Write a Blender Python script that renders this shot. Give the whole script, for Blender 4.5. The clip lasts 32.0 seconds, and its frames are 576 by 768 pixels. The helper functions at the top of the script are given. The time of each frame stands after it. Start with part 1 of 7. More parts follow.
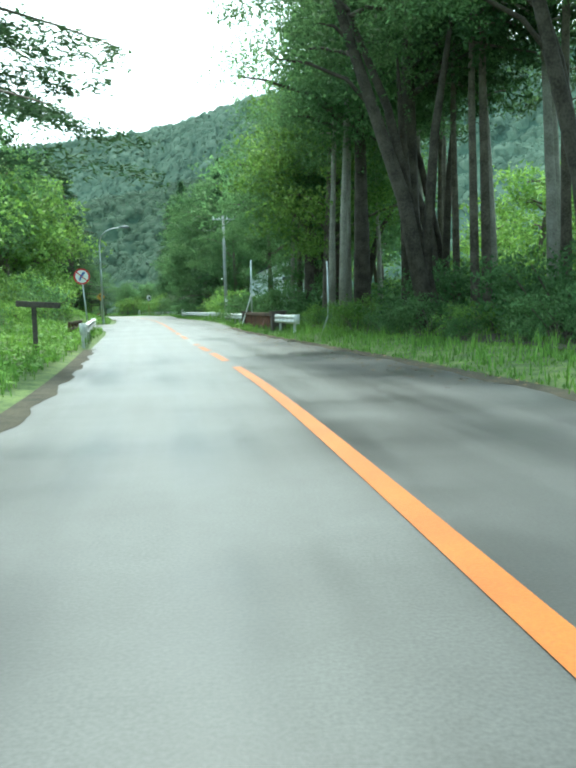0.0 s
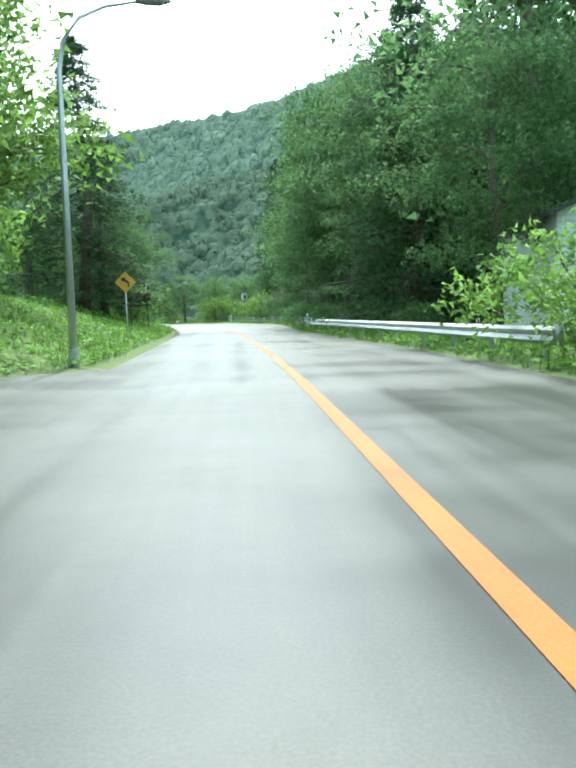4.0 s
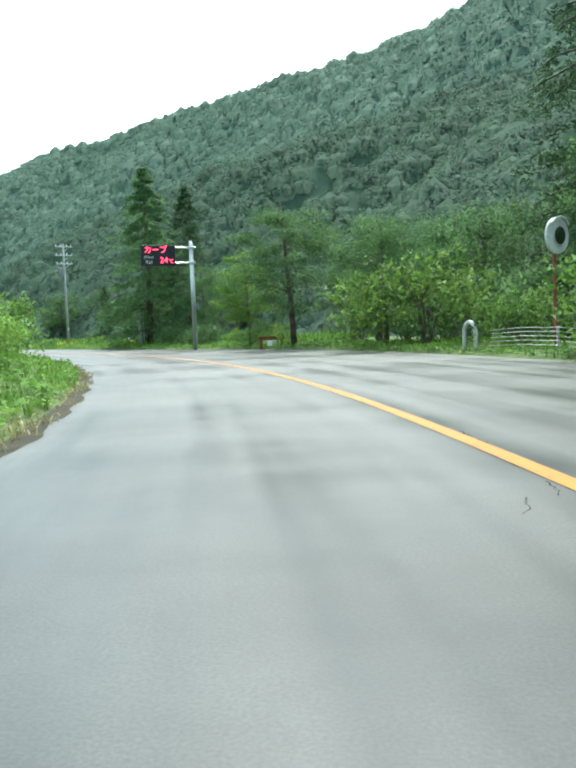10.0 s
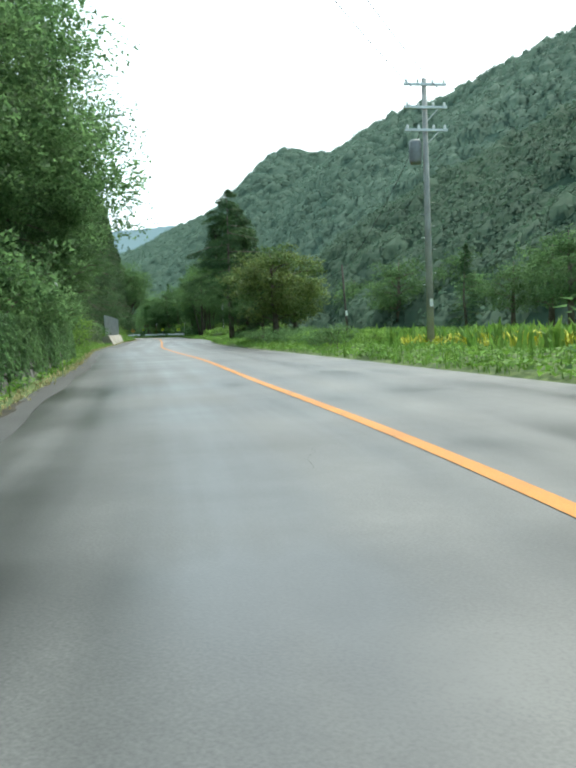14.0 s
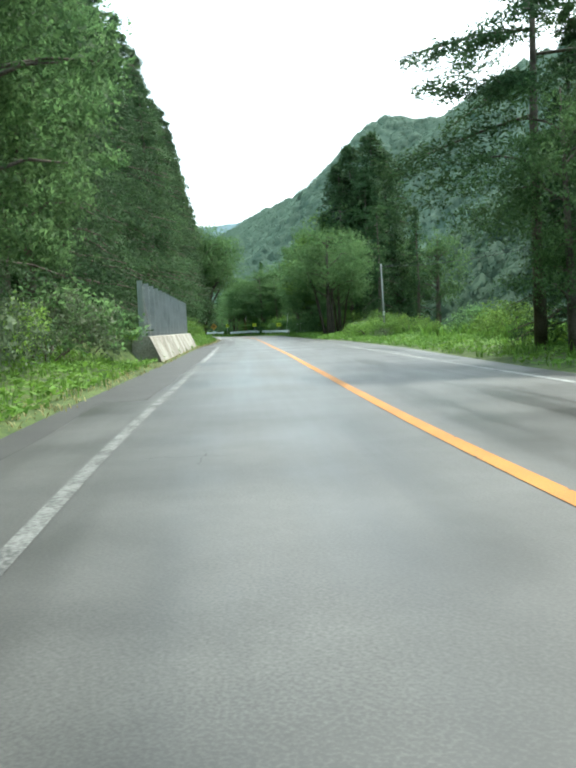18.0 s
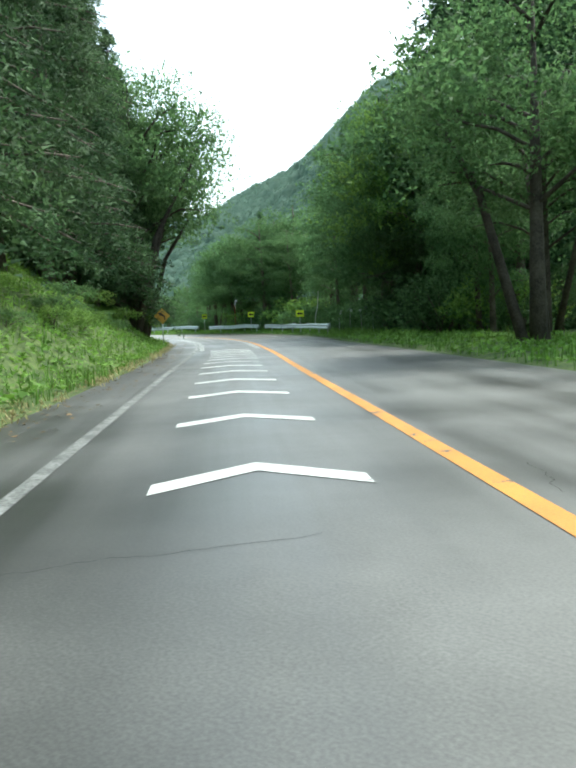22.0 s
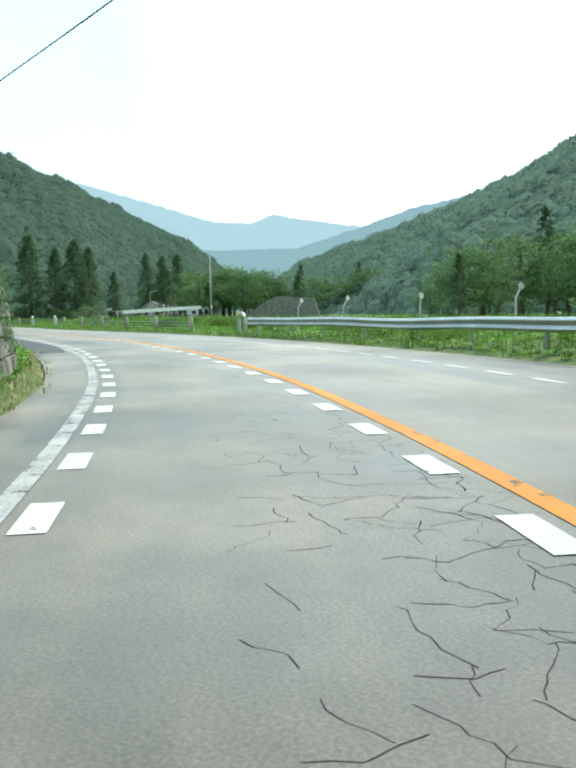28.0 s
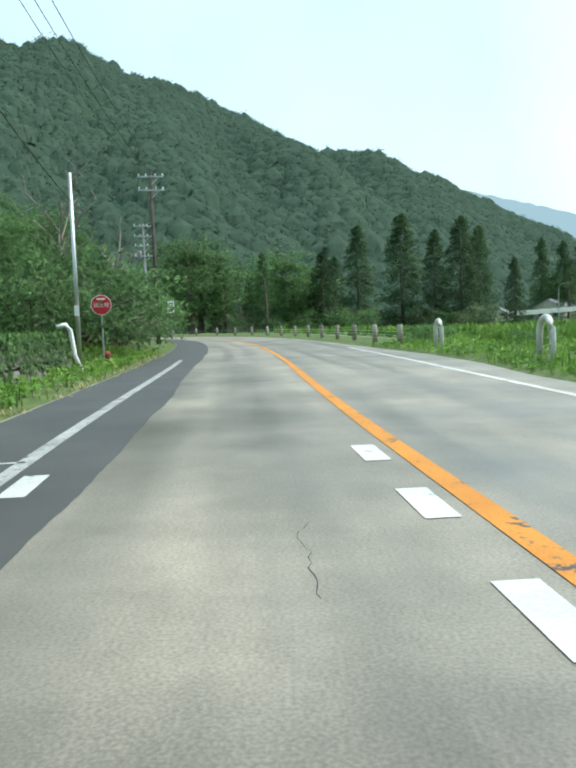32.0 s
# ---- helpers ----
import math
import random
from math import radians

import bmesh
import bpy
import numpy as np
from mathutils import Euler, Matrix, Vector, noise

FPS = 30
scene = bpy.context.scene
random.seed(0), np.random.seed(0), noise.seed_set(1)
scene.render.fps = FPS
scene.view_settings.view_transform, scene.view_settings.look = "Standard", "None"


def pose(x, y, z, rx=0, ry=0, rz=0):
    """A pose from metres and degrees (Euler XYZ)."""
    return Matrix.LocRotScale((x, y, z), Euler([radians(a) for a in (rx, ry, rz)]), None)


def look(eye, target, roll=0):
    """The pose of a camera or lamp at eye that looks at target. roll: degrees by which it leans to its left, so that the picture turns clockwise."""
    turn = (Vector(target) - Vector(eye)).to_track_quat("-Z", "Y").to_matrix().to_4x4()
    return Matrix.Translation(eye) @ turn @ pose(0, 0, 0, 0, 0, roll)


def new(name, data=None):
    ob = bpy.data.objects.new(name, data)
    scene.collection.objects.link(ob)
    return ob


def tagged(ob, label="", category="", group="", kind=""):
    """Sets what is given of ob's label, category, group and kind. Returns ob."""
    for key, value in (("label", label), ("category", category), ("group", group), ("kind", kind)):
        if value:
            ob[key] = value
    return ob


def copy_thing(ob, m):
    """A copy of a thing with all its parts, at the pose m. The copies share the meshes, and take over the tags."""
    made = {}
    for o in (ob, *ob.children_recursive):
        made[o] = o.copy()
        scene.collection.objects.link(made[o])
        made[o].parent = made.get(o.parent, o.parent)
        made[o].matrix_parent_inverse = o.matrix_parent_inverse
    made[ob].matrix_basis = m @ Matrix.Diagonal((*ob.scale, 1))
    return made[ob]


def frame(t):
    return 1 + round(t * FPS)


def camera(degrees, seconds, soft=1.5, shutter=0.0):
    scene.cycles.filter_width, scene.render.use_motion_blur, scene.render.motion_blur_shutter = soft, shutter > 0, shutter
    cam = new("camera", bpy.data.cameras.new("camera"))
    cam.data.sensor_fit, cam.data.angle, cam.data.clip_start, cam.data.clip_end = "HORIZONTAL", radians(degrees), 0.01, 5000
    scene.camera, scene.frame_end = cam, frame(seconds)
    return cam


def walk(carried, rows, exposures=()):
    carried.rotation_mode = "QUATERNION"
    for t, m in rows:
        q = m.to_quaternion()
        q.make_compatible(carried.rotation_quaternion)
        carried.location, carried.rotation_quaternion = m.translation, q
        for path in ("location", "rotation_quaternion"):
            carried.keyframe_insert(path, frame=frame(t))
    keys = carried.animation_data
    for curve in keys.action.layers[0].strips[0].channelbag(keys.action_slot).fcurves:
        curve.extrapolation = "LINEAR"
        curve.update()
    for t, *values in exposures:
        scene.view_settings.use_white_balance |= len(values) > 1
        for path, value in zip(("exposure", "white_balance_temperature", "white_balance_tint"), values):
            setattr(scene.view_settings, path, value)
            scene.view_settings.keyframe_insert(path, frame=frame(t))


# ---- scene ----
cam = camera(40.0, 32.0, soft=2.8)
PATH = [
    (0, (0.000, -0.000, 1.160), (-0.002, 1.990, 0.964), -1.62),
    (0.5, (-0.784, 6.133, 1.160), (-0.794, 8.123, 0.958), -1.78),
    (1, (-1.676, 12.256, 1.160), (-1.731, 14.244, 0.949), -1.75),
    (1.5, (-2.689, 18.452, 1.160), (-2.833, 20.435, 0.948), -1.79),
    (2, (-3.823, 24.773, 1.160), (-4.009, 26.754, 0.950), -1.58),
    (2.5, (-5.030, 31.221, 1.160), (-5.246, 33.199, 0.959), -1.51),
    (3, (-6.259, 37.783, 1.160), (-6.481, 39.761, 0.972), -1.32),
    (3.5, (-7.499, 44.453, 1.160), (-7.730, 46.431, 0.971), -1.77),
    (4, (-8.776, 51.254, 1.160), (-9.014, 53.232, 0.982), -1.59),
    (4.5, (-10.117, 58.207, 1.160), (-10.361, 60.186, 0.997), -1.19),
    (5, (-11.515, 65.185, 1.160), (-11.766, 67.163, 1.003), -1.65),
    (5.5, (-12.952, 72.176, 1.160), (-13.207, 74.154, 1.009), -2.12),
    (6, (-14.413, 79.166, 1.160), (-14.669, 81.144, 1.016), -2.58),
    (6.5, (-15.897, 86.139, 1.160), (-16.151, 88.118, 1.022), -3.04),
    (7, (-17.426, 93.073, 1.160), (-17.676, 95.053, 1.028), -3.41),
    (7.5, (-19.028, 99.922, 1.160), (-19.286, 101.901, 1.027), -3.41),
    (8, (-20.724, 106.642, 1.160), (-21.001, 108.618, 1.018), -3.90),
    (8.5, (-22.522, 113.226, 1.160), (-22.826, 115.197, 1.017), -3.76),
    (9, (-24.441, 119.692, 1.160), (-24.826, 121.650, 1.020), -3.14),
    (9.5, (-26.517, 126.066, 1.160), (-26.975, 128.008, 1.020), -2.74),
    (10, (-28.786, 132.346, 1.160), (-29.305, 134.272, 1.017), -2.35),
    (10.5, (-31.301, 138.530, 1.160), (-31.891, 140.436, 1.017), -1.60),
    (11, (-34.079, 144.556, 1.160), (-34.761, 146.431, 1.019), -1.57),
    (11.5, (-37.100, 150.348, 1.160), (-37.888, 152.180, 1.017), -1.87),
    (12, (-40.318, 155.854, 1.160), (-41.196, 157.645, 1.012), -2.14),
    (12.5, (-43.806, 161.203, 1.160), (-44.791, 162.937, 1.017), -2.04),
    (13, (-47.616, 166.470, 1.160), (-48.696, 168.147, 1.008), -2.66),
    (13.5, (-51.765, 171.627, 1.160), (-52.930, 173.246, 1.019), -2.51),
    (14, (-56.229, 176.594, 1.160), (-57.470, 178.157, 1.017), -2.33),
    (14.5, (-60.952, 181.353, 1.160), (-62.266, 182.854, 1.017), -3.15),
    (15, (-65.756, 185.825, 1.160), (-67.118, 187.283, 1.014), -3.53),
    (15.5, (-70.693, 190.126, 1.160), (-72.083, 191.556, 1.010), -3.77),
    (16, (-75.841, 194.340, 1.160), (-77.247, 195.754, 1.012), -3.58),
    (16.5, (-81.168, 198.528, 1.160), (-82.573, 199.944, 1.014), -3.39),
    (17, (-86.598, 202.802, 1.160), (-87.994, 204.226, 1.015), -3.20),
    (17.5, (-92.057, 207.268, 1.160), (-93.448, 208.699, 1.017), -3.01),
    (18, (-97.532, 211.970, 1.160), (-98.922, 213.401, 1.017), -2.68),
    (18.5, (-103.049, 216.858, 1.160), (-104.438, 218.290, 1.017), -2.40),
    (19, (-108.603, 221.845, 1.160), (-109.992, 223.277, 1.017), -2.42),
    (19.5, (-114.152, 226.897, 1.160), (-115.538, 228.331, 1.010), -2.56),
    (20, (-119.594, 231.931, 1.160), (-120.975, 233.370, 1.009), -2.33),
    (20.5, (-124.863, 236.876, 1.160), (-126.239, 238.320, 1.008), -1.99),
    (21, (-129.907, 241.633, 1.160), (-131.276, 243.083, 1.006), -2.15),
    (21.5, (-134.778, 246.228, 1.160), (-136.146, 247.678, 1.001), -2.57),
    (22, (-139.522, 250.699, 1.160), (-140.887, 252.152, 0.998), -2.46),
    (22.5, (-144.185, 255.092, 1.160), (-145.548, 256.546, 0.991), -2.43),
    (23, (-148.783, 259.435, 1.160), (-150.144, 260.891, 0.986), -2.43),
    (23.5, (-153.339, 263.748, 1.160), (-154.695, 265.206, 0.974), -2.28),
    (24, (-157.892, 268.025, 1.160), (-159.245, 269.485, 0.967), -2.14),
    (24.5, (-162.538, 272.286, 1.160), (-163.895, 273.740, 0.957), -3.22),
    (25, (-167.310, 276.453, 1.160), (-168.691, 277.885, 0.959), -3.16),
    (25.5, (-172.241, 280.456, 1.160), (-173.676, 281.834, 0.962), -3.10),
    (26, (-177.351, 284.223, 1.160), (-178.861, 285.520, 0.964), -3.04),
    (26.5, (-182.643, 287.689, 1.160), (-184.236, 288.882, 0.966), -2.98),
    (27, (-188.132, 290.747, 1.160), (-189.809, 291.822, 0.979), -2.40),
    (27.5, (-193.820, 293.533, 1.160), (-195.561, 294.501, 0.976), -1.84),
    (28, (-199.798, 296.030, 1.160), (-201.592, 296.896, 0.974), -1.28),
    (28.5, (-206.073, 298.221, 1.160), (-207.918, 298.975, 0.979), -1.24),
    (29, (-212.673, 299.972, 1.160), (-214.564, 300.599, 0.982), -1.32),
    (29.5, (-219.486, 301.359, 1.160), (-221.414, 301.863, 0.992), -1.04),
    (30, (-226.467, 302.354, 1.160), (-228.424, 302.731, 0.992), -0.66),
    (30.5, (-233.584, 302.939, 1.160), (-235.565, 303.167, 0.999), -0.59),
    (31, (-240.783, 303.026, 1.160), (-242.775, 303.115, 1.005), -1.04),
    (31.5, (-247.951, 302.718, 1.160), (-249.944, 302.738, 1.003), -1.79),
    (32, (-255.103, 302.349, 1.160), (-257.097, 302.353, 1.008), -2.09),
]
EXPOSURE = [(0.0, 1.95, 5850, -11), (2.0, 2.1, 5850, -11), (4.0, 2.2, 5900, -5), (9.0, 1.9, 5950, -3), (13.0, 1.35, 6200, 0), (15.0, 1.4, 6200, 0), (19.0, 1.7, 6200, 0), (23.0, 1.6, 6050, -1), (25.0, 1.8, 6000, -2), (27.0, 1.55, 6150, 0), (30.0, 1.1, 6050, 0), (32.0, 1.12, 6050, 1)]
walk(cam, [(t, look(eye, target, roll)) for t, eye, target, roll in PATH], EXPOSURE)

# ---- sky and sun: bright haze, the sun stands to the north, half way up ----
SUN_ELEVATION, SUN_AZIMUTH = 56.0, 8.0
world = bpy.data.worlds.new("hazy_sky")
scene.world = world
world.use_nodes = True
wt = world.node_tree
wt.nodes.clear()
w_out = wt.nodes.new("ShaderNodeOutputWorld")
w_sky = wt.nodes.new("ShaderNodeTexSky")
w_sky.sky_type, w_sky.sun_disc = "NISHITA", False
w_sky.sun_elevation, w_sky.sun_rotation = radians(SUN_ELEVATION), radians(-SUN_AZIMUTH)
w_sky.dust_density, w_sky.air_density = 4.0, 1.0
w_blue = wt.nodes.new("ShaderNodeBackground")
w_blue.inputs[1].default_value = 0.12
w_veil = wt.nodes.new("ShaderNodeBackground")
w_veil.inputs[1].default_value = 1.08
w_co = wt.nodes.new("ShaderNodeTexCoord")
w_noise = wt.nodes.new("ShaderNodeTexNoise")
w_noise.inputs["Scale"].default_value, w_noise.inputs["Detail"].default_value = 2.2, 5.0
w_ramp = wt.nodes.new("ShaderNodeValToRGB")
w_ramp.color_ramp.elements[0].position, w_ramp.color_ramp.elements[0].color = 0.35, (0.82, 0.93, 1.0, 1)
w_ramp.color_ramp.elements[1].position, w_ramp.color_ramp.elements[1].color = 0.65, (1.0, 1.0, 1.0, 1)
w_mix = wt.nodes.new("ShaderNodeMixShader")
w_mix.inputs[0].default_value = 0.75
wt.links.new(w_co.outputs["Generated"], w_noise.inputs["Vector"])
wt.links.new(w_noise.outputs["Fac"], w_ramp.inputs[0])
# the haze glows towards the sun and thins to pale blue away from it
w_axis = wt.nodes.new("ShaderNodeVectorMath")
w_axis.operation = "DOT_PRODUCT"
w_axis.inputs[1].default_value = (0.0, 0.97, 0.25)
w_side = wt.nodes.new("ShaderNodeMapRange")
w_side.inputs["From Min"].default_value, w_side.inputs["From Max"].default_value = 0.3, 0.85
w_tone = wt.nodes.new("ShaderNodeMix")
w_tone.data_type = "RGBA"
w_pale = wt.nodes.new("ShaderNodeMix")
w_pale.data_type, w_pale.blend_type = "RGBA", "MULTIPLY"
w_pale.inputs[0].default_value = 1.0
w_pale.inputs[7].default_value = (0.45, 0.54, 0.57, 1)
wt.links.new(w_co.outputs["Generated"], w_axis.inputs[0])
wt.links.new(w_axis.outputs["Value"], w_side.inputs["Value"])
wt.links.new(w_side.outputs[0], w_tone.inputs[0])
wt.links.new(w_ramp.outputs[0], w_pale.inputs[6])
wt.links.new(w_pale.outputs[2], w_tone.inputs[6])
wt.links.new(w_ramp.outputs[0], w_tone.inputs[7])
wt.links.new(w_tone.outputs[2], w_veil.inputs[0])
wt.links.new(w_sky.outputs[0], w_blue.inputs[0])
wt.links.new(w_blue.outputs[0], w_mix.inputs[1])
wt.links.new(w_veil.outputs[0], w_mix.inputs[2])
wt.links.new(w_mix.outputs[0], w_out.inputs[0])
sun = new("sun", bpy.data.lights.new("sun", "SUN"))
sun.data.energy, sun.data.angle, sun.data.color = 1.7, radians(3.0), (1.0, 0.95, 0.86)
sun.matrix_basis = look((-200 + 0.0, 200, 300), (-200 + 300 / math.tan(radians(SUN_ELEVATION)) * math.sin(radians(SUN_AZIMUTH)),
                                              200 - 300 / math.tan(radians(SUN_ELEVATION)) * math.cos(radians(SUN_AZIMUTH)), 0))


# ---- materials ----
def material(name, low, high, scale=3.0, rough=0.8, bump=0.3, fine=40.0, metal=0.0, contrast=0.5, island=0.0, each=0.0, spec=0.3, through_leaf=0.0, streak=0.0, bleach=None, chips=0.0):
    """Two tones mixed by noise at two scales, with relief; island and each vary the brightness by piece and by object."""
    m = bpy.data.materials.new(name)
    m.use_nodes = True
    nt = m.node_tree
    b = nt.nodes["Principled BSDF"]
    co = nt.nodes.new("ShaderNodeTexCoord")
    geo = nt.nodes.new("ShaderNodeNewGeometry")
    big, small = nt.nodes.new("ShaderNodeTexNoise"), nt.nodes.new("ShaderNodeTexNoise")
    big.inputs["Scale"].default_value, big.inputs["Detail"].default_value = scale, 4.0
    small.inputs["Scale"].default_value, small.inputs["Detail"].default_value = fine, 3.0
    nt.links.new(geo.outputs["Position"], big.inputs["Vector"])
    nt.links.new(geo.outputs["Position"], small.inputs["Vector"])
    add = nt.nodes.new("ShaderNodeMath")
    add.operation = "MULTIPLY_ADD"
    add.inputs[1].default_value = 0.45
    nt.links.new(small.outputs["Fac"], add.inputs[0])
    scl = nt.nodes.new("ShaderNodeMath")
    scl.operation = "MULTIPLY"
    scl.inputs[1].default_value = 0.55
    nt.links.new(big.outputs["Fac"], scl.inputs[0])
    nt.links.new(scl.outputs[0], add.inputs[2])
    ramp = nt.nodes.new("ShaderNodeValToRGB")
    ramp.color_ramp.elements[0].position, ramp.color_ramp.elements[0].color = 0.5 - contrast / 4, (*low, 1)
    ramp.color_ramp.elements[1].position, ramp.color_ramp.elements[1].color = 0.5 + contrast / 4, (*high, 1)
    nt.links.new(add.outputs[0], ramp.inputs[0])
    colour = ramp.outputs[0]
    for amount, source in ((island, geo.outputs["Random Per Island"]), (each, None)):
        if not amount:
            continue
        if source is None:
            info = nt.nodes.new("ShaderNodeObjectInfo")
            source = info.outputs["Random"]
        rng = nt.nodes.new("ShaderNodeMapRange")
        rng.inputs["To Min"].default_value, rng.inputs["To Max"].default_value = 1 - amount, 1 + amount
        nt.links.new(source, rng.inputs["Value"])
        hsv = nt.nodes.new("ShaderNodeHueSaturation")
        nt.links.new(rng.outputs[0], hsv.inputs["Value"])
        nt.links.new(colour, hsv.inputs["Color"])
        colour = hsv.outputs[0]
    if chips:
        # paint flaked off down to the asphalt
        flakes, cut, bare = nt.nodes.new("ShaderNodeTexNoise"), nt.nodes.new("ShaderNodeMapRange"), nt.nodes.new("ShaderNodeMix")
        flakes.inputs["Scale"].default_value, flakes.inputs["Detail"].default_value, flakes.inputs["Roughness"].default_value = 3.2, 9.0, 0.72
        nt.links.new(geo.outputs["Position"], flakes.inputs["Vector"])
        cut.inputs["From Min"].default_value, cut.inputs["From Max"].default_value = 0.34 + chips * 0.2, 0.38 + chips * 0.2
        nt.links.new(flakes.outputs["Fac"], cut.inputs["Value"])
        bare.data_type = "RGBA"
        bare.inputs[6].default_value = (0.06, 0.058, 0.054, 1)
        nt.links.new(cut.outputs[0], bare.inputs[0])
        nt.links.new(colour, bare.inputs[7])
        colour = bare.outputs[2]
    if streak:
        # wear drawn out along the road, by the strip's own length and breadth
        uv, long, wear = nt.nodes.new("ShaderNodeUVMap"), nt.nodes.new("ShaderNodeMapping"), nt.nodes.new("ShaderNodeTexNoise")
        long.inputs["Scale"].default_value = (0.045, 1.3, 1.0)
        wear.inputs["Scale"].default_value, wear.inputs["Detail"].default_value = 1.0, 5.0
        nt.links.new(uv.outputs[0], long.inputs["Vector"])
        nt.links.new(long.outputs[0], wear.inputs["Vector"])
        patches, cross = nt.nodes.new("ShaderNodeMapping"), nt.nodes.new("ShaderNodeTexNoise")
        patches.inputs["Scale"].default_value = (0.35, 0.12, 1.0)
        cross.inputs["Scale"].default_value, cross.inputs["Detail"].default_value = 1.0, 6.0
        nt.links.new(uv.outputs[0], patches.inputs["Vector"])
        nt.links.new(patches.outputs[0], cross.inputs["Vector"])
        both = nt.nodes.new("ShaderNodeMath")
        nt.links.new(wear.outputs["Fac"], both.inputs[0])
        nt.links.new(cross.outputs["Fac"], both.inputs[1])
        span = nt.nodes.new("ShaderNodeMapRange")
        span.inputs["From Min"].default_value, span.inputs["From Max"].default_value = 0.7, 1.3
        span.inputs["To Min"].default_value, span.inputs["To Max"].default_value = 1 - streak, 1 + streak
        nt.links.new(both.outputs[0], span.inputs["Value"])
        tone = nt.nodes.new("ShaderNodeHueSaturation")
        nt.links.new(span.outputs[0], tone.inputs["Value"])
        nt.links.new(colour, tone.inputs["Color"])
        colour = tone.outputs[0]
        # stains and worn aggregate, a hand to a metre across
        stain, depth = nt.nodes.new("ShaderNodeTexNoise"), nt.nodes.new("ShaderNodeMapRange")
        stain.inputs["Scale"].default_value, stain.inputs["Detail"].default_value, stain.inputs["Roughness"].default_value = 1.6, 10.0, 0.78
        nt.links.new(geo.outputs["Position"], stain.inputs["Vector"])
        depth.inputs["From Min"].default_value, depth.inputs["From Max"].default_value = 0.3, 0.7
        depth.inputs["To Min"].default_value, depth.inputs["To Max"].default_value = 0.8, 1.2
        nt.links.new(stain.outputs["Fac"], depth.inputs["Value"])
        mottle = nt.nodes.new("ShaderNodeHueSaturation")
        nt.links.new(depth.outputs[0], mottle.inputs["Value"])
        nt.links.new(colour, mottle.inputs["Color"])
        colour = mottle.outputs[0]
        polish = nt.nodes.new("ShaderNodeMapRange")
        polish.inputs["From Min"].default_value, polish.inputs["From Max"].default_value = 0.75, 1.25
        polish.inputs["To Min"].default_value, polish.inputs["To Max"].default_value = rough - 0.08, rough + 0.2
        nt.links.new(both.outputs[0], polish.inputs["Value"])
        if bleach:
            # tree shade over the first stretch is multiplied into the colour; older and paler from a later station on
            apart, stretch = nt.nodes.new("ShaderNodeSeparateXYZ"), nt.nodes.new("ShaderNodeMapRange")
            nt.links.new(uv.outputs[0], apart.inputs[0])
            stretch.interpolation_type = "SMOOTHSTEP"
            stretch.inputs["From Min"].default_value, stretch.inputs["From Max"].default_value = bleach[0], bleach[1]
            dark, first = nt.nodes.new("ShaderNodeMix"), nt.nodes.new("ShaderNodeMapRange")
            first.inputs["From Min"].default_value, first.inputs["From Max"].default_value = 165.0, 95.0
            dark.data_type, dark.blend_type = "RGBA", "MULTIPLY"
            dark.inputs[7].default_value = (0.6, 0.62, 0.64, 1)
            nt.links.new(apart.outputs[0], first.inputs["Value"])
            nt.links.new(first.outputs[0], dark.inputs[0])
            nt.links.new(colour, dark.inputs[6])
            colour = dark.outputs[2]
            pale = nt.nodes.new("ShaderNodeMix")
            pale.data_type, pale.blend_type = "RGBA", "MULTIPLY"
            pale.inputs[7].default_value = (*bleach[2], 1)
            nt.links.new(apart.outputs[0], stretch.inputs["Value"])
            nt.links.new(stretch.outputs[0], pale.inputs[0])
            nt.links.new(colour, pale.inputs[6])
            colour = pale.outputs[2]
    nt.links.new(colour, b.inputs["Base Color"])
    b.inputs["Roughness"].default_value, b.inputs["Metallic"].default_value = rough, metal
    b.inputs["Specular IOR Level"].default_value = spec
    if streak:
        nt.links.new(polish.outputs[0], b.inputs["Roughness"])
    if bump:
        bp = nt.nodes.new("ShaderNodeBump")
        bp.inputs["Strength"].default_value, bp.inputs["Distance"].default_value = bump, 0.02
        nt.links.new(add.outputs[0], bp.inputs["Height"])
        nt.links.new(bp.outputs[0], b.inputs["Normal"])
    if through_leaf:
        out = nt.nodes["Material Output"]
        tl = nt.nodes.new("ShaderNodeBsdfTranslucent")
        mix = nt.nodes.new("ShaderNodeMixShader")
        mix.inputs[0].default_value = through_leaf
        nt.links.new(colour, tl.inputs["Color"])
        nt.links.new(b.outputs[0], mix.inputs[1])
        nt.links.new(tl.outputs[0], mix.inputs[2])
        nt.links.new(mix.outputs[0], out.inputs["Surface"])
    return m


ASPHALT = material("asphalt", (0.044, 0.044, 0.042), (0.09, 0.088, 0.084), 0.35, 0.38, 0.06, 55, contrast=0.45, spec=0.45, streak=0.42, bleach=(338, 408, (2.95, 2.65, 2.2)))
ASPHALT_NEW = material("new_asphalt", (0.041, 0.04, 0.039), (0.072, 0.07, 0.067), 0.8, 0.62, 0.2, 220, contrast=0.6, spec=0.4)
ASPHALT_PATCH = material("asphalt_tone_patch", (0.045, 0.045, 0.045), (0.082, 0.081, 0.079), 0.35, 0.42, 0.06, 55, contrast=0.45, spec=0.42, streak=0.3)
CRACK = material("crack", (0.02, 0.02, 0.02), (0.05, 0.048, 0.045), 3, 0.95, 0)
ORANGE = material("orange_paint", (0.38, 0.138, 0.012), (0.52, 0.205, 0.019), 1.2, 0.6, 0.2, 60, contrast=0.5, chips=0.1)
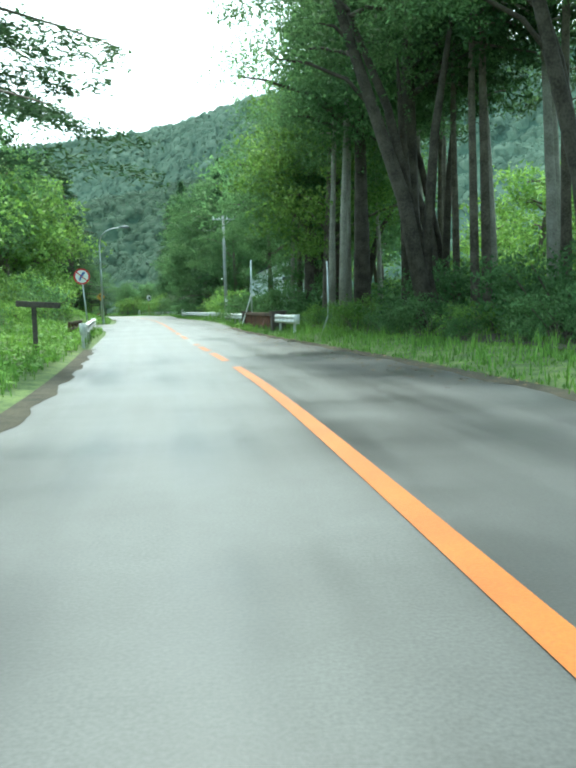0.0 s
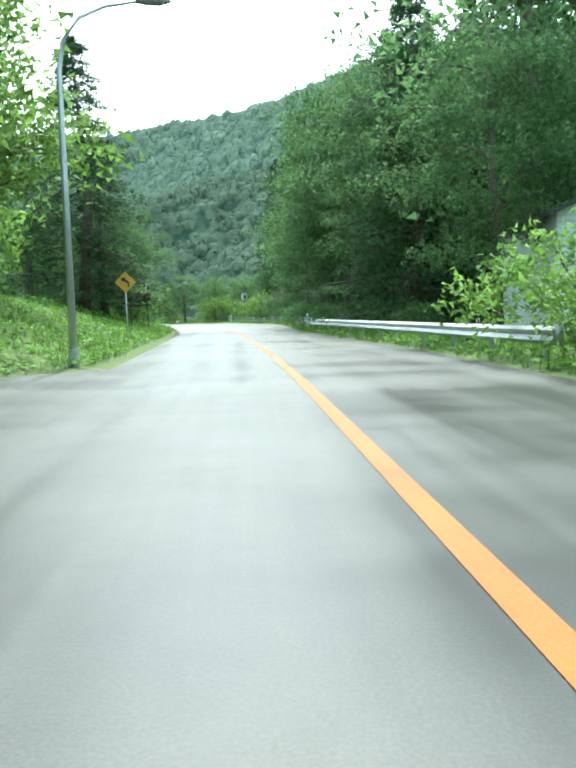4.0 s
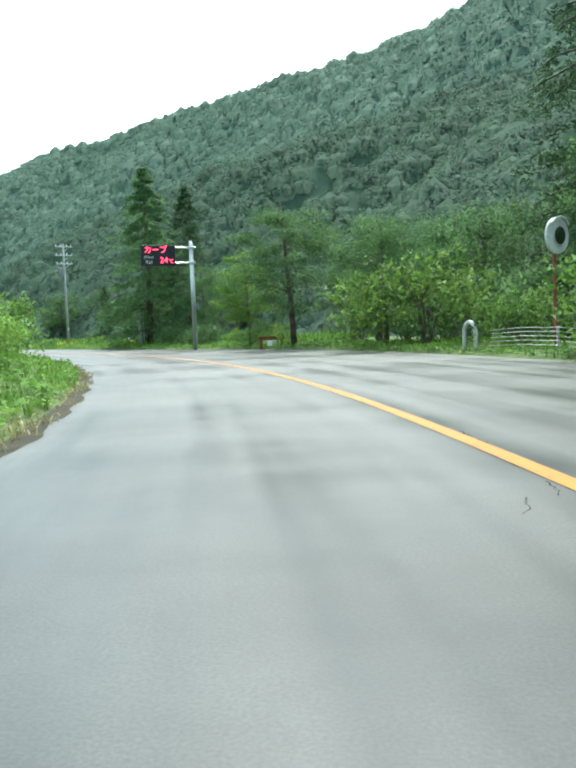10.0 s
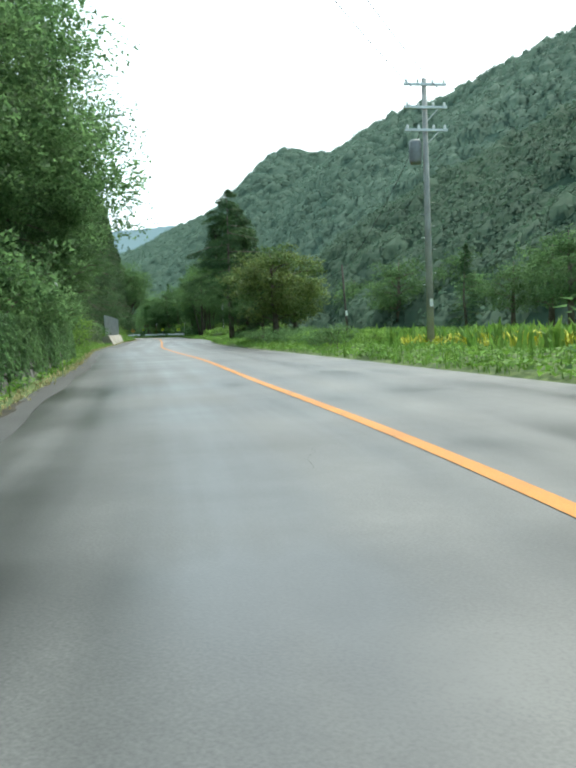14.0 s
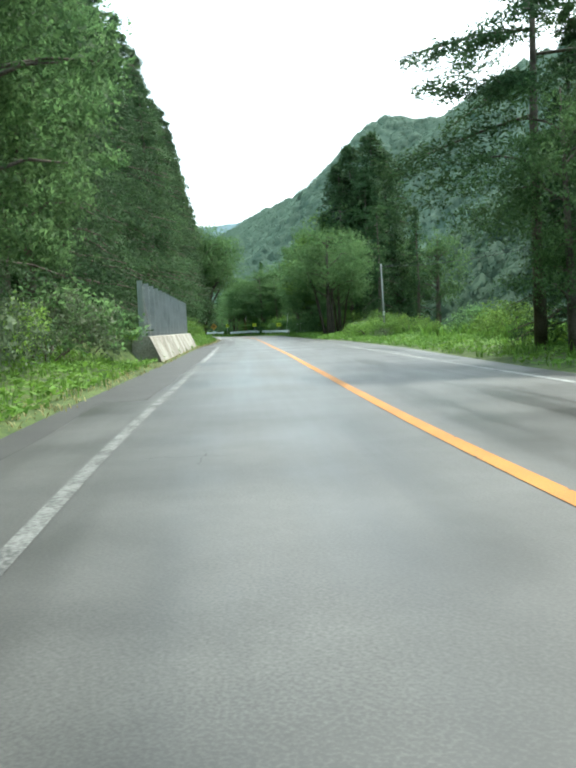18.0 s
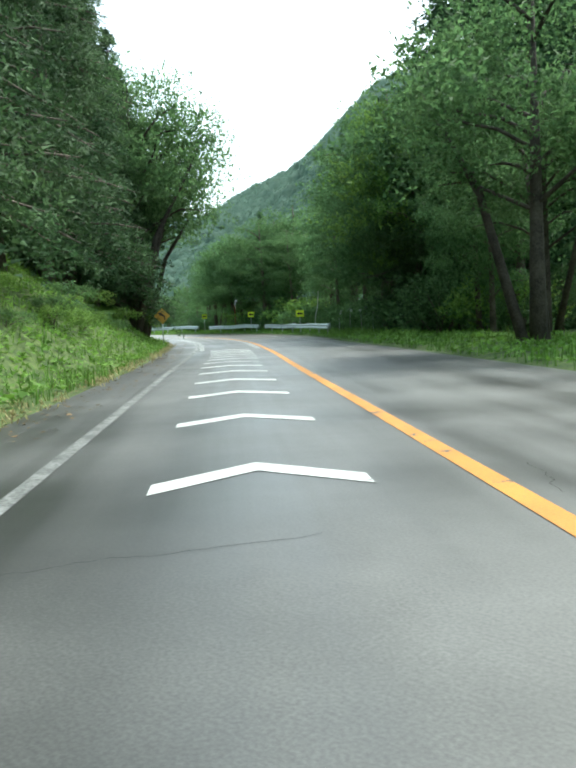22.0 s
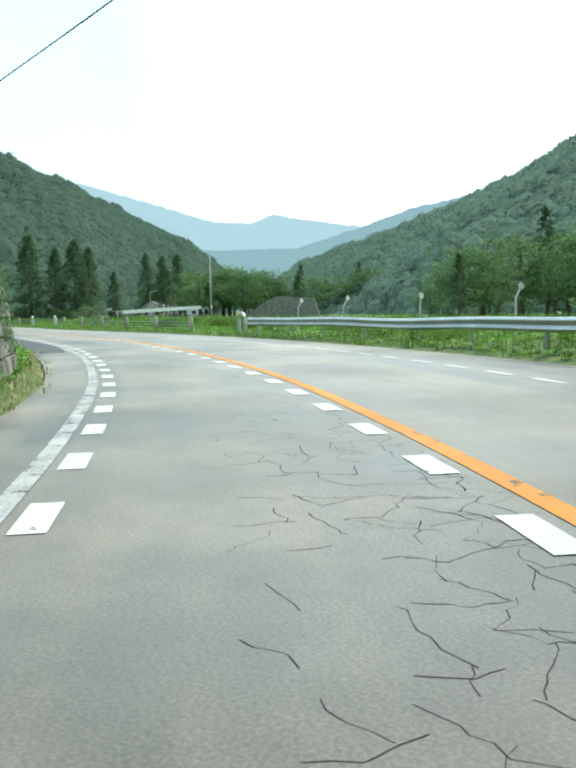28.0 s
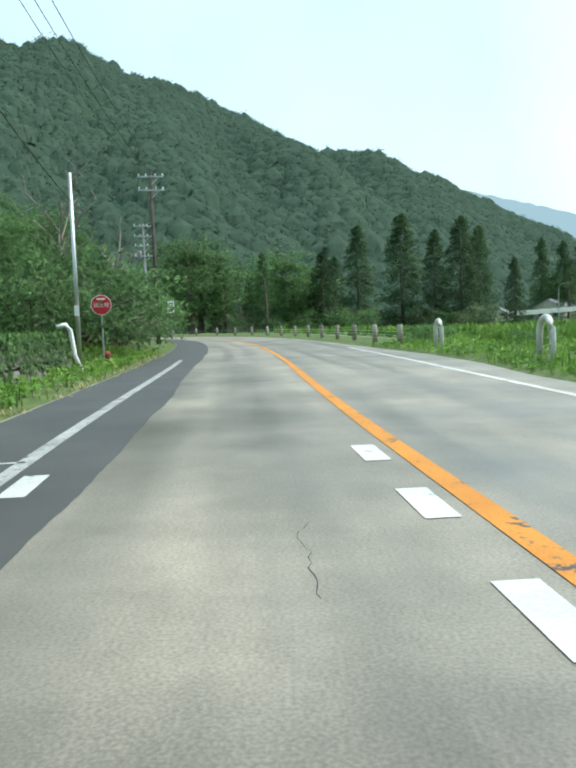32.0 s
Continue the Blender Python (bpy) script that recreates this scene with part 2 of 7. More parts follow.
ORANGE_DEEP = material("deep_orange_paint", (0.285, 0.076, 0.005), (0.375, 0.112, 0.008), 1.2, 0.6, 0.2, 60, contrast=0.5)
ORANGE_FRESH = material("bright_orange_paint", (0.43, 0.16, 0.014), (0.57, 0.235, 0.021), 1.2, 0.6, 0.2, 60, contrast=0.5, chips=0.2)
WHITE_PAINT = material("white_road_paint", (0.4, 0.4, 0.385), (0.62, 0.62, 0.6), 1.5, 0.6, 0.2, 50, contrast=0.6, chips=0.06)
FADED_PAINT = material("faded_road_paint", (0.2, 0.2, 0.195), (0.42, 0.42, 0.405), 2.0, 0.65, 0.2, 35, contrast=0.5, chips=0.3)
WORN_PAINT = material("worn_road_paint", (0.11, 0.11, 0.106), (0.44, 0.44, 0.42), 2.5, 0.7, 0.3, 25, contrast=0.35)
LITTER = material("leaf_litter", (0.022, 0.02, 0.013), (0.07, 0.058, 0.036), 2.6, 0.95, 0.8, 24, contrast=0.5)
# darker near spur: stands out from the hill behind, whose colour holds haze
FOREST_DARK = material("near_hill_forest", (0.045, 0.085, 0.055), (0.08, 0.135, 0.085), 0.09, 0.9, 0, 0.45, island=0.05, contrast=0.6, through_leaf=0.45)
SOIL = material("verge_soil", (0.04, 0.07, 0.02), (0.13, 0.17, 0.05), 2.2, 0.95, 0.8, 17, contrast=0.45)
FIELD = material("meadow_ground", (0.06, 0.1, 0.025), (0.15, 0.21, 0.06), 0.12, 0.95, 0.6, 5, contrast=0.6)
COVER = material("ground_leaves", (0.1, 0.21, 0.03), (0.2, 0.34, 0.06), 0.3, 0.7, 0, 6, island=0.35, through_leaf=0.4)
GRASS = material("grass_blades", (0.09, 0.19, 0.03), (0.19, 0.31, 0.06), 0.25, 0.75, 0, 8, island=0.35, through_leaf=0.35)
DRY_GRASS = material("dry_grass", (0.3, 0.26, 0.12), (0.46, 0.4, 0.2), 0.6, 0.85, 0, 8, island=0.3, through_leaf=0.2)
YELLOW_FLOWERS = material("yellow_flowers", (0.36, 0.36, 0.04), (0.6, 0.54, 0.06), 1, 0.8, 0, 8, island=0.3)
LEAF = material("broad_leaf", (0.08, 0.155, 0.058), (0.14, 0.235, 0.09), 0.25, 0.6, 0, 3, island=0.35, each=0.2, through_leaf=0.62, spec=0.12)
LEAF_BRIGHT = material("bright_leaf", (0.11, 0.21, 0.04), (0.215, 0.335, 0.075), 0.35, 0.6, 0, 3, island=0.35, each=0.25, through_leaf=0.45, spec=0.12)
LEAF_GREY = material("grey_leaf", (0.09, 0.13, 0.07), (0.17, 0.21, 0.12), 0.5, 0.6, 0, 3, island=0.35, each=0.2, through_leaf=0.3, spec=0.12)
LEAF_YELLOW = material("yellowing_leaf", (0.088, 0.15, 0.046), (0.175, 0.215, 0.068), 0.35, 0.6, 0, 3, island=0.35, each=0.2, through_leaf=0.4, spec=0.12)
NEEDLE = material("cedar_needles", (0.036, 0.077, 0.032), (0.077, 0.131, 0.052), 0.3, 0.7, 0, 3, island=0.35, each=0.25, through_leaf=0.36, spec=0.12)
BARK = material("bark", (0.06, 0.048, 0.038), (0.17, 0.14, 0.11), 2.5, 0.95, 0.8, 18, contrast=0.5)
BARK_DARK = material("dark_bark", (0.035, 0.028, 0.022), (0.1, 0.082, 0.065), 2.5, 0.95, 0.8, 18, contrast=0.5)
BARK_PALE = material("pale_bark", (0.17, 0.15, 0.125), (0.32, 0.29, 0.25), 2.0, 0.95, 0.6, 18, contrast=0.5)
# distance haze is mixed into this colour: paler and bluer than the leaves
FOREST_HAZED = material("hazy_hill_forest", (0.08, 0.14, 0.104), (0.128, 0.2, 0.148), 0.09, 0.9, 0, 0.45, island=0.05, contrast=0.6, through_leaf=0.45)
FOREST_FAR = material("far_forest", (0.044, 0.083, 0.058), (0.076, 0.127, 0.083), 0.05, 0.9, 0, 0.25, island=0.06, contrast=0.6, through_leaf=0.45)
STEEL = material("galvanised_steel", (0.4, 0.42, 0.42), (0.56, 0.58, 0.58), 1.5, 0.42, 0.1, 30, metal=0.85, contrast=0.5)
RAIL_WHITE = material("weathered_white_rail", (0.4, 0.4, 0.37), (0.72, 0.72, 0.68), 1.3, 0.55, 0.15, 25, contrast=0.5)
CONCRETE = material("weathered_concrete", (0.17, 0.145, 0.11), (0.5, 0.47, 0.41), 0.7, 0.9, 0.5, 22, contrast=0.55)
CONCRETE_POLE = material("concrete_pole", (0.24, 0.24, 0.23), (0.4, 0.4, 0.38), 1.2, 0.85, 0.3, 40, contrast=0.5)
STONE = material("wall_stone", (0.1, 0.1, 0.09), (0.25, 0.24, 0.21), 1.4, 0.95, 0.8, 16, contrast=0.6, each=0.3)
MORTAR = material("dark_joint", (0.05, 0.05, 0.045), (0.1, 0.1, 0.09), 2, 0.95, 0.5)
WOOD_BROWN = material("brown_stained_wood", (0.06, 0.035, 0.025), (0.14, 0.085, 0.06), 1.8, 0.8, 0.5, 30, contrast=0.5, each=0.2)
WOOD_DARK = material("dark_weathered_wood", (0.05, 0.042, 0.035), (0.12, 0.1, 0.085), 2, 0.9, 0.6, 26, contrast=0.5)
PANEL_GREY = material("grey_fence_mesh", (0.16, 0.17, 0.175), (0.27, 0.28, 0.285), 1.2, 0.6, 0.2, 30, metal=0.3)
SIGN_WHITE = material("sign_white", (0.72, 0.72, 0.7), (0.82, 0.82, 0.8), 2, 0.45, 0, 30)
SIGN_RED = material("sign_red", (0.45, 0.02, 0.03), (0.58, 0.035, 0.045), 2, 0.45, 0, 30)
SIGN_BLUE = material("sign_blue", (0.05, 0.1, 0.35), (0.08, 0.14, 0.42), 2, 0.45, 0, 30)
SIGN_YELLOW = material("faded_sign_yellow", (0.5, 0.26, 0.04), (0.66, 0.36, 0.06), 2, 0.5, 0, 30)
SIGN_LIME = material("fluorescent_sign_yellow", (0.74, 0.84, 0.04), (0.84, 0.94, 0.06), 2, 0.45, 0, 30)
SIGN_BLACK = material("sign_black", (0.012, 0.012, 0.014), (0.03, 0.03, 0.034), 2, 0.5, 0, 30)
SIDING = material("white_siding", (0.55, 0.57, 0.58), (0.7, 0.72, 0.73), 0.6, 0.7, 0.1, 15)
ROOF_DARK = material("dark_metal_roof", (0.04, 0.045, 0.05), (0.09, 0.095, 0.1), 0.8, 0.5, 0.2, 20, metal=0.2)
ROOF_GREY = material("grey_tile_roof", (0.16, 0.17, 0.18), (0.3, 0.31, 0.32), 0.8, 0.7, 0.3, 12)
WALL_BEIGE = material("beige_plaster", (0.35, 0.32, 0.27), (0.5, 0.47, 0.41), 0.6, 0.85, 0.2, 20)
WINDOW_GLASS = material("window_glass", (0.02, 0.025, 0.03), (0.04, 0.05, 0.06), 1, 0.08, 0, 10, spec=0.7)
MIRROR = material("convex_mirror", (0.5, 0.52, 0.52), (0.62, 0.64, 0.64), 1, 0.09, 0, 10, metal=1.0)
TARP_BLUE = material("blue_tarpaulin", (0.05, 0.2, 0.4), (0.1, 0.3, 0.52), 1.5, 0.5, 0.3, 12)
RUST = material("rusty_red_paint", (0.16, 0.05, 0.03), (0.3, 0.1, 0.06), 2, 0.8, 0.3, 25)
CABLE = material("black_cable", (0.02, 0.02, 0.022), (0.04, 0.04, 0.045), 1, 0.6, 0)


def glowing(name, colour, strength):
    m = bpy.data.materials.new(name)
    m.use_nodes = True
    b = m.node_tree.nodes["Principled BSDF"]
    b.inputs["Base Color"].default_value = (*colour, 1)
    b.inputs["Emission Color"].default_value, b.inputs["Emission Strength"].default_value = (*colour, 1), strength
    return m


LED_RED = glowing("red_display_light", (1.0, 0.04, 0.1), 1.6)
# far ranges: the air's haze is given by blue emission, not by lighting
HAZE_NEAR = glowing("blue_haze_glow", (0.58, 0.86, 0.97), 0.2)
HAZE_FAR = glowing("pale_haze_glow", (0.64, 0.86, 0.97), 0.29)
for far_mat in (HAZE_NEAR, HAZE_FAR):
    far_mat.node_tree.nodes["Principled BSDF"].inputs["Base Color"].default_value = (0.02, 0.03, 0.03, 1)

# ---- the road's centre line, in stations: s along it from the start of the drive, q to its right ----
CENTRE = [
    (8.52, -57.38), (6.75, -43.50), (4.99, -29.61), (3.23, -15.72),
    (1.46, -1.83), (-0.45, 12.04), (-3.01, 25.80), (-5.58, 39.56),
    (-8.09, 53.34), (-10.65, 67.10), (-13.44, 80.82), (-16.39, 94.50),
    (-19.56, 108.14), (-23.14, 121.67), (-27.24, 135.06), (-32.56, 148.00),
    (-39.48, 160.16), (-48.04, 171.22), (-57.80, 181.25), (-68.35, 190.45),
    (-78.95, 199.60), (-89.81, 208.42), (-100.53, 217.43), (-110.87, 226.86),
    (-121.16, 236.36), (-131.51, 245.78), (-141.84, 255.23), (-152.22, 264.63),
    (-162.59, 274.03), (-173.31, 283.03), (-184.88, 290.90), (-197.43, 297.08),
    (-210.69, 301.52), (-224.48, 303.89), (-238.46, 304.58), (-252.44, 304.02),
    (-266.41, 303.14), (-280.39, 302.33), (-294.35, 301.25), (-308.26, 299.67),
    (-322.07, 297.37), (-335.56, 293.64), (-348.21, 287.63), (-359.02, 278.73),
    (-367.35, 267.48), (-373.17, 254.75), (-377.16, 241.33),
]
S_BEGIN = 57.997


def smooth_line(points, n=28):
    p = np.array(points, float)
    p = np.vstack([2 * p[0] - p[1], p, 2 * p[-1] - p[-2]])
    w = np.linspace(0, 1, n, endpoint=False)[:, None]
    rows = [0.5 * (2 * b + (c - a) * w + (2 * a - 5 * b + 4 * c - d) * w**2 + (3 * b - a - 3 * c + d) * w**3)
            for a, b, c, d in zip(p[:-3], p[1:-2], p[2:-1], p[3:])]
    return np.vstack(rows + [p[-2:-1]])


LINE = smooth_line(CENTRE)
LINE_S = np.r_[0, np.cumsum(np.hypot(*np.diff(LINE, axis=0).T))] - S_BEGIN
LINE_D = np.gradient(LINE, axis=0)
LINE_D /= np.hypot(*LINE_D.T)[:, None]
S_FIRST, S_LAST = float(LINE_S[0]), float(LINE_S[-1])


def plan(s, q):
    """Plan places of stations s at offsets q (arrays)."""
    s, q = np.broadcast_arrays(np.asarray(s, float), np.asarray(q, float))
    x, y = np.interp(s, LINE_S, LINE[:, 0]), np.interp(s, LINE_S, LINE[:, 1])
    dx, dy = np.interp(s, LINE_S, LINE_D[:, 0]), np.interp(s, LINE_S, LINE_D[:, 1])
    n = np.hypot(dx, dy)
    return np.stack([x + q * dy / n, y - q * dx / n], -1)


def heading(s):
    """Degrees by which the road at s is turned to the left from +y."""
    return math.degrees(math.atan2(-np.interp(s, LINE_S, LINE_D[:, 0]), np.interp(s, LINE_S, LINE_D[:, 1])))


def profile(rows):
    t = np.array(rows, float)
    return lambda s: np.interp(s, t[:, 0], t[:, 1])


left_edge = profile([(-60, -3.05), (0, -3.05), (40, -3.4), (55, -4.0), (100, -3.8), (133, -4.55), (184, -4.7), (246, -4.9), (275, -4.95),
                     (300, -4.9), (322, -4.2), (345, -4.3), (365, -4.6), (380, -4.2), (392, -4.0), (412, -4.7), (480, -4.6), (700, -4.5)])
right_edge = profile([(-60, 3.4), (0, 3.5), (40, 3.2), (62, 4.2), (75, 4.3), (90, 3.8), (100, 3.7), (112, 4.6), (128, 6.2), (142, 7.4), (170, 7.6),
                      (180, 6.6), (188, 5.4), (200, 4.7), (220, 4.4), (262, 4.6), (280, 5.4), (298, 5.6), (315, 4.6), (340, 4.2), (358, 5.4),
                      (380, 6.1), (400, 5.4), (416, 4.8), (440, 4.1), (450, 4.2), (454, 4.6), (460, 4.75), (466, 4.5), (474, 4.3), (700, 4.2)])
bank_slope = profile([(-60, 0.15), (10, 0.12), (30, 0.1), (48, 0.22), (65, 0.32), (95, 0.38), (120, 0.3), (160, 0.25), (200, 0.3), (240, 0.25), (270, 0.2),
                      (300, 0.3), (308, 0.7), (325, 0.85), (342, 0.8), (352, 0.5), (385, 0.35), (410, 0.4), (424, 0.45), (431, 0.9), (440, 1.1), (447, 1.0), (453, 0.5), (458, 0.18), (480, 0.2), (700, 0.3)])
bank_top = profile([(-60, 2), (30, 1.0), (65, 2.4), (110, 2.2), (200, 2.0), (260, 1.5), (300, 2.2), (325, 4.5), (350, 4.0), (440, 3.6), (470, 1.6), (700, 3)])
# retaining walls on the inner side: (first, last, height, offset)
WALLS = [(203, 229, 1.5, -5.5), (274.5, 300.5, 1.0, -5.75), (384, 397, 1.9, -5.0), (443, 458.5, 0.95, -6.6)]


def left_bank(s):
    """Where the verge begins: the road's edge, or the outer edge of the lay-by."""
    return np.minimum(left_edge(s), np.interp(s, (46.5, 48.5, 53, 60, 68, 70.5), (-3.5, -8.6, -8.4, -7.2, -6.3, -4.3)))


def ground_height(s, q):
    s, q = np.broadcast_arrays(np.asarray(s, float), np.asarray(q, float))
    out = np.maximum(left_bank(s) - 0.7 - q, 0)
    z = np.minimum(out * bank_slope(s), bank_top(s)) + 0.05
    for a, b, h, at in WALLS:
        z = np.where((s > a - 0.8) & (s < b + 0.8) & (q < at - 0.05), np.maximum(z, h - 0.12 + 0.12 * np.maximum(at - q, 0)), z)
        z = np.where((s > a - 0.8) & (s < b + 0.8) & (q >= at - 0.05) & (q < 0), 0.05, z)
    z = np.where((s > 46) & (s < 71) & (q < 0) & (q > left_bank(s) - 0.1), -0.04, z)
    beyond = np.maximum(q - right_edge(s) - 0.6, 0)
    z = np.where(q > 0, 0.05 + 0.1 * np.minimum(beyond, 1.5) - 0.03 * np.clip(beyond - 6, 0, 12), z)
    bumps = 0.05 * np.sin(s * 0.9 + q * 1.3) + 0.06 * np.sin(s * 0.37 - q * 0.8)
    return z + bumps * np.clip((np.abs(q) - 5) / 4, 0, 1)


def R(s, q, z=0.0, on_ground=True):
    p = plan(s, q)
    return Vector((float(p[0]), float(p[1]), z + (float(ground_height(s, q)) if on_ground else 0.0)))


def placed(s, q, turn=0.0, z=0.0, scale=1.0, on_ground=True, lean=(0.0, 0.0)):
    """The pose of a thing whose own +y runs along the road at s."""
    p = R(s, q, z, on_ground)
    return pose(*p, lean[0], lean[1], heading(s) + turn) @ Matrix.Scale(scale, 4)


# ---- mesh helpers ----
def mesh_object(name, verts, faces, mat, parent=None, label="", smooth=False):
    me = bpy.data.meshes.new(name)
    me.from_pydata([tuple(map(float, v)) for v in verts], [], faces)
    me.materials.append(mat)
    if smooth:
        me.polygons.foreach_set("use_smooth", [True] * len(me.polygons))
    me.update()
    ob = new(name, me)
    ob.parent = parent
    if label:
        tagged(ob, label)
    return ob


def part(name, bm, mat, parent=None, label="", smooth=False):
    me = bpy.data.meshes.new(name)
    bm.normal_update()
    bm.to_mesh(me)
    bm.free()
    me.materials.append(mat)
    if smooth:
        me.polygons.foreach_set("use_smooth", [True] * len(me.polygons))
    ob = new(name, me)
    ob.parent = parent
    if label:
        tagged(ob, label)
    return ob


def thing(name, m, label, category, group=""):
    ob = new(name)
    ob.matrix_basis = m
    ob.empty_display_size = 0.2
    return tagged(ob, label, category, group)


def add_box(bm, centre, size, turn=None, bevel=0.0):
    made = bmesh.ops.create_cube(bm, size=1)["verts"]
    bmesh.ops.scale(bm, vec=size, verts=made)
    if bevel:
        edges = list({e for v in made for e in v.link_edges})
        made = list({v for f in bmesh.ops.bevel(bm, geom=edges, offset=bevel, segments=1, affect="EDGES")["faces"] for v in f.verts} | {v for v in made if v.is_valid})
    if turn is not None:
        bmesh.ops.transform(bm, matrix=turn, verts=made)
    bmesh.ops.translate(bm, vec=centre, verts=made)
    return bm


def a_box(centre, size, turn=None, bevel=0.0):
    return add_box(bmesh.new(), centre, size, turn, bevel)


def tube(points, radii, sides=8, bm=None, cap=True):
    """A tapered tube along points."""
    bm = bm or bmesh.new()
    pts = [Vector(p) for p in points]
    radii = [radii] * len(pts) if not hasattr(radii, "__len__") else radii
    rings = []
    for k, (p, r) in enumerate(zip(pts, radii)):
        way = (pts[min(k + 1, len(pts) - 1)] - pts[max(k - 1, 0)]).normalized()
        side = way.cross(Vector((0.31, 0.94, 0.12))).normalized() if abs(way.z) > 0.7 else way.cross(Vector((0, 0, 1))).normalized()
        up = side.cross(way)
        rings.append([bm.verts.new(p + r * (math.cos(a) * side + math.sin(a) * up)) for a in [2 * math.pi * i / sides for i in range(sides)]])
    for a, b in zip(rings, rings[1:]):
        for i in range(sides):
            bm.faces.new((a[i], a[(i + 1) % sides], b[(i + 1) % sides], b[i]))
    if cap:
        bm.faces.new(rings[0][::-1])
        bm.faces.new(rings[-1])
    return bm


def disc(radius, depth, sides=28, squash=1.0):
    """A round plate that faces -y."""
    bm = bmesh.new()
    bmesh.ops.create_cone(bm, cap_ends=True, segments=sides, radius1=radius, radius2=radius, depth=depth)
    bmesh.ops.transform(bm, matrix=pose(0, 0, 0, 90, 0, 0), verts=bm.verts)
    bmesh.ops.scale(bm, vec=(1, 1, squash), verts=bm.verts)
    return bm


def prism(outline, depth):
    """A plate with an outline in x and z, facing -y."""
    bm = bmesh.new()
    front = [bm.verts.new((x, -depth / 2, z)) for x, z in outline]
    back = [bm.verts.new((x, depth / 2, z)) for x, z in outline]
    bm.faces.new(front)
    bm.faces.new(back[::-1])
    for i in range(len(front)):
        j = (i + 1) % len(front)
        bm.faces.new((front[j], front[i], back[i], back[j]))
    bmesh.ops.recalc_face_normals(bm, faces=bm.faces)
    return bm


def writing(name, text, size, where, mat, parent, align="CENTER"):
    """Raised letters that face -y."""
    cu = bpy.data.curves.new(name, "FONT")
    cu.body, cu.size, cu.extrude, cu.align_x, cu.align_y = text, size, 0.004, align, "CENTER"
    tmp = bpy.data.objects.new(name, cu)
    scene.collection.objects.link(tmp)
    me = bpy.data.meshes.new_from_object(tmp.evaluated_get(bpy.context.evaluated_depsgraph_get()))
    bpy.data.objects.remove(tmp)
    me.materials.clear()
    me.materials.append(mat)
    ob = new(name, me)
    ob.parent, ob.matrix_basis = parent, pose(*where, 90, 0, 0)
    return ob


def ribbon(name, s0, s1, qa, qb, z, mat, step=1.0, parent=None, ends=False):
    """A strip of road surface or paint between two offsets (numbers or functions of s)."""
    n = max(2, int((s1 - s0) / step) + 1)
    s = np.linspace(s0, s1, n)
    a = qa(s) if callable(qa) else np.full(n, qa)
    b = qb(s) if callable(qb) else np.full(n, qb)
    pa, pb = plan(s, a), plan(s, b)
    verts = [(*p, z) for p in pa] + [(*p, z) for p in pb]
    ob = mesh_object(name, verts, [(i, n + i, n + i + 1, i + 1) for i in range(n - 1)], mat, parent)
    uv = ob.data.uv_layers.new(name="along")
    at = np.concatenate([np.stack([s, a], 1), np.stack([s, b], 1)])
    index = np.array([v.vertex_index for v in ob.data.loops])
    uv.data.foreach_set("uv", at[index].astype(np.float32).ravel())
    return ob


# ---- ground, road and markings ----
def build_ground():
    s = np.arange(S_FIRST, S_LAST, 1.0)
    cols = [-45, -36, -28, -22, -18, -15, -12.5, -10.5, -9, -8, -7.2]
    fixed = [-6.65, -6.55, -5.8, -5.7, -5.55, -5.45, -5.05, -4.95]
    right = [0.4, 1.2, 2.5, 4.5, 7, 10, 14, 20, 28, 38]
    q = [np.full(len(s), c) for c in cols + fixed]
    q += [np.minimum(left_edge(s) + 0.4, -2.5), np.full(len(s), 0.0)] + [right_edge(s) - 0.4] + [right_edge(s) + d for d in right]
    q = np.stack(q, 1)
    q[:, :-11] = np.minimum.accumulate(q[:, :-11][:, ::-1], 1)[:, ::-1]
    xy = plan(np.repeat(s[:, None], q.shape[1], 1), q)
    z = ground_height(s[:, None], q)
    inside = (q > left_edge(s)[:, None] + 0.3) & (q < right_edge(s)[:, None] - 0.3)
    z = np.where(inside, -0.12, z)
    z[:, 0], z[:, -1] = -0.6, -0.6
    k, n = q.shape[1], len(s)
    verts = np.concatenate([xy, z[..., None]], -1).reshape(-1, 3)
    faces = [(i * k + j, i * k + j + 1, (i + 1) * k + j + 1, (i + 1) * k + j) for i in range(n - 1) for j in range(k - 1)]
    ob = mesh_object("ground", verts, faces, SOIL, smooth=True)
    tagged(ob, "grassy verges and low banks along the road", "ground", kind="structure")
    big = mesh_object("ground", [(-3500, -1500, -0.5), (1500, -1500, -0.5), (1500, 3500, -0.5), (-3500, 3500, -0.5)], [(0, 1, 2, 3)], FIELD)
    tagged(big, "wide green valley floor round the road", "ground", kind="structure")


build_ground()
road = ribbon("road", S_FIRST, S_LAST, left_edge, right_edge, 0.0, ASPHALT)
tagged(road, "grey worn asphalt of a two-lane mountain road", "road", kind="structure")


def marking(name, s0, s1, qa, qb, mat, z=0.006, label="", category="road marking"):
    return tagged(ribbon(name, s0, s1, qa, qb, z, mat), label, category, kind="structure")


ORANGE_LABEL, WHITE_LABEL = "worn orange centre line painted on the asphalt", "worn white edge line painted on the asphalt"


def drift(s):
    """How far the painted lines stray from the road's mean line."""
    return np.interp(s, (371, 379, 387, 395, 403, 411, 419, 427, 435, 443, 451, 459), (0.02, 0.12, 0.02, 0.01, 0.05, 0.07, -0.03, 0.03, -0.01, -0.06, -0.06, 0.0))


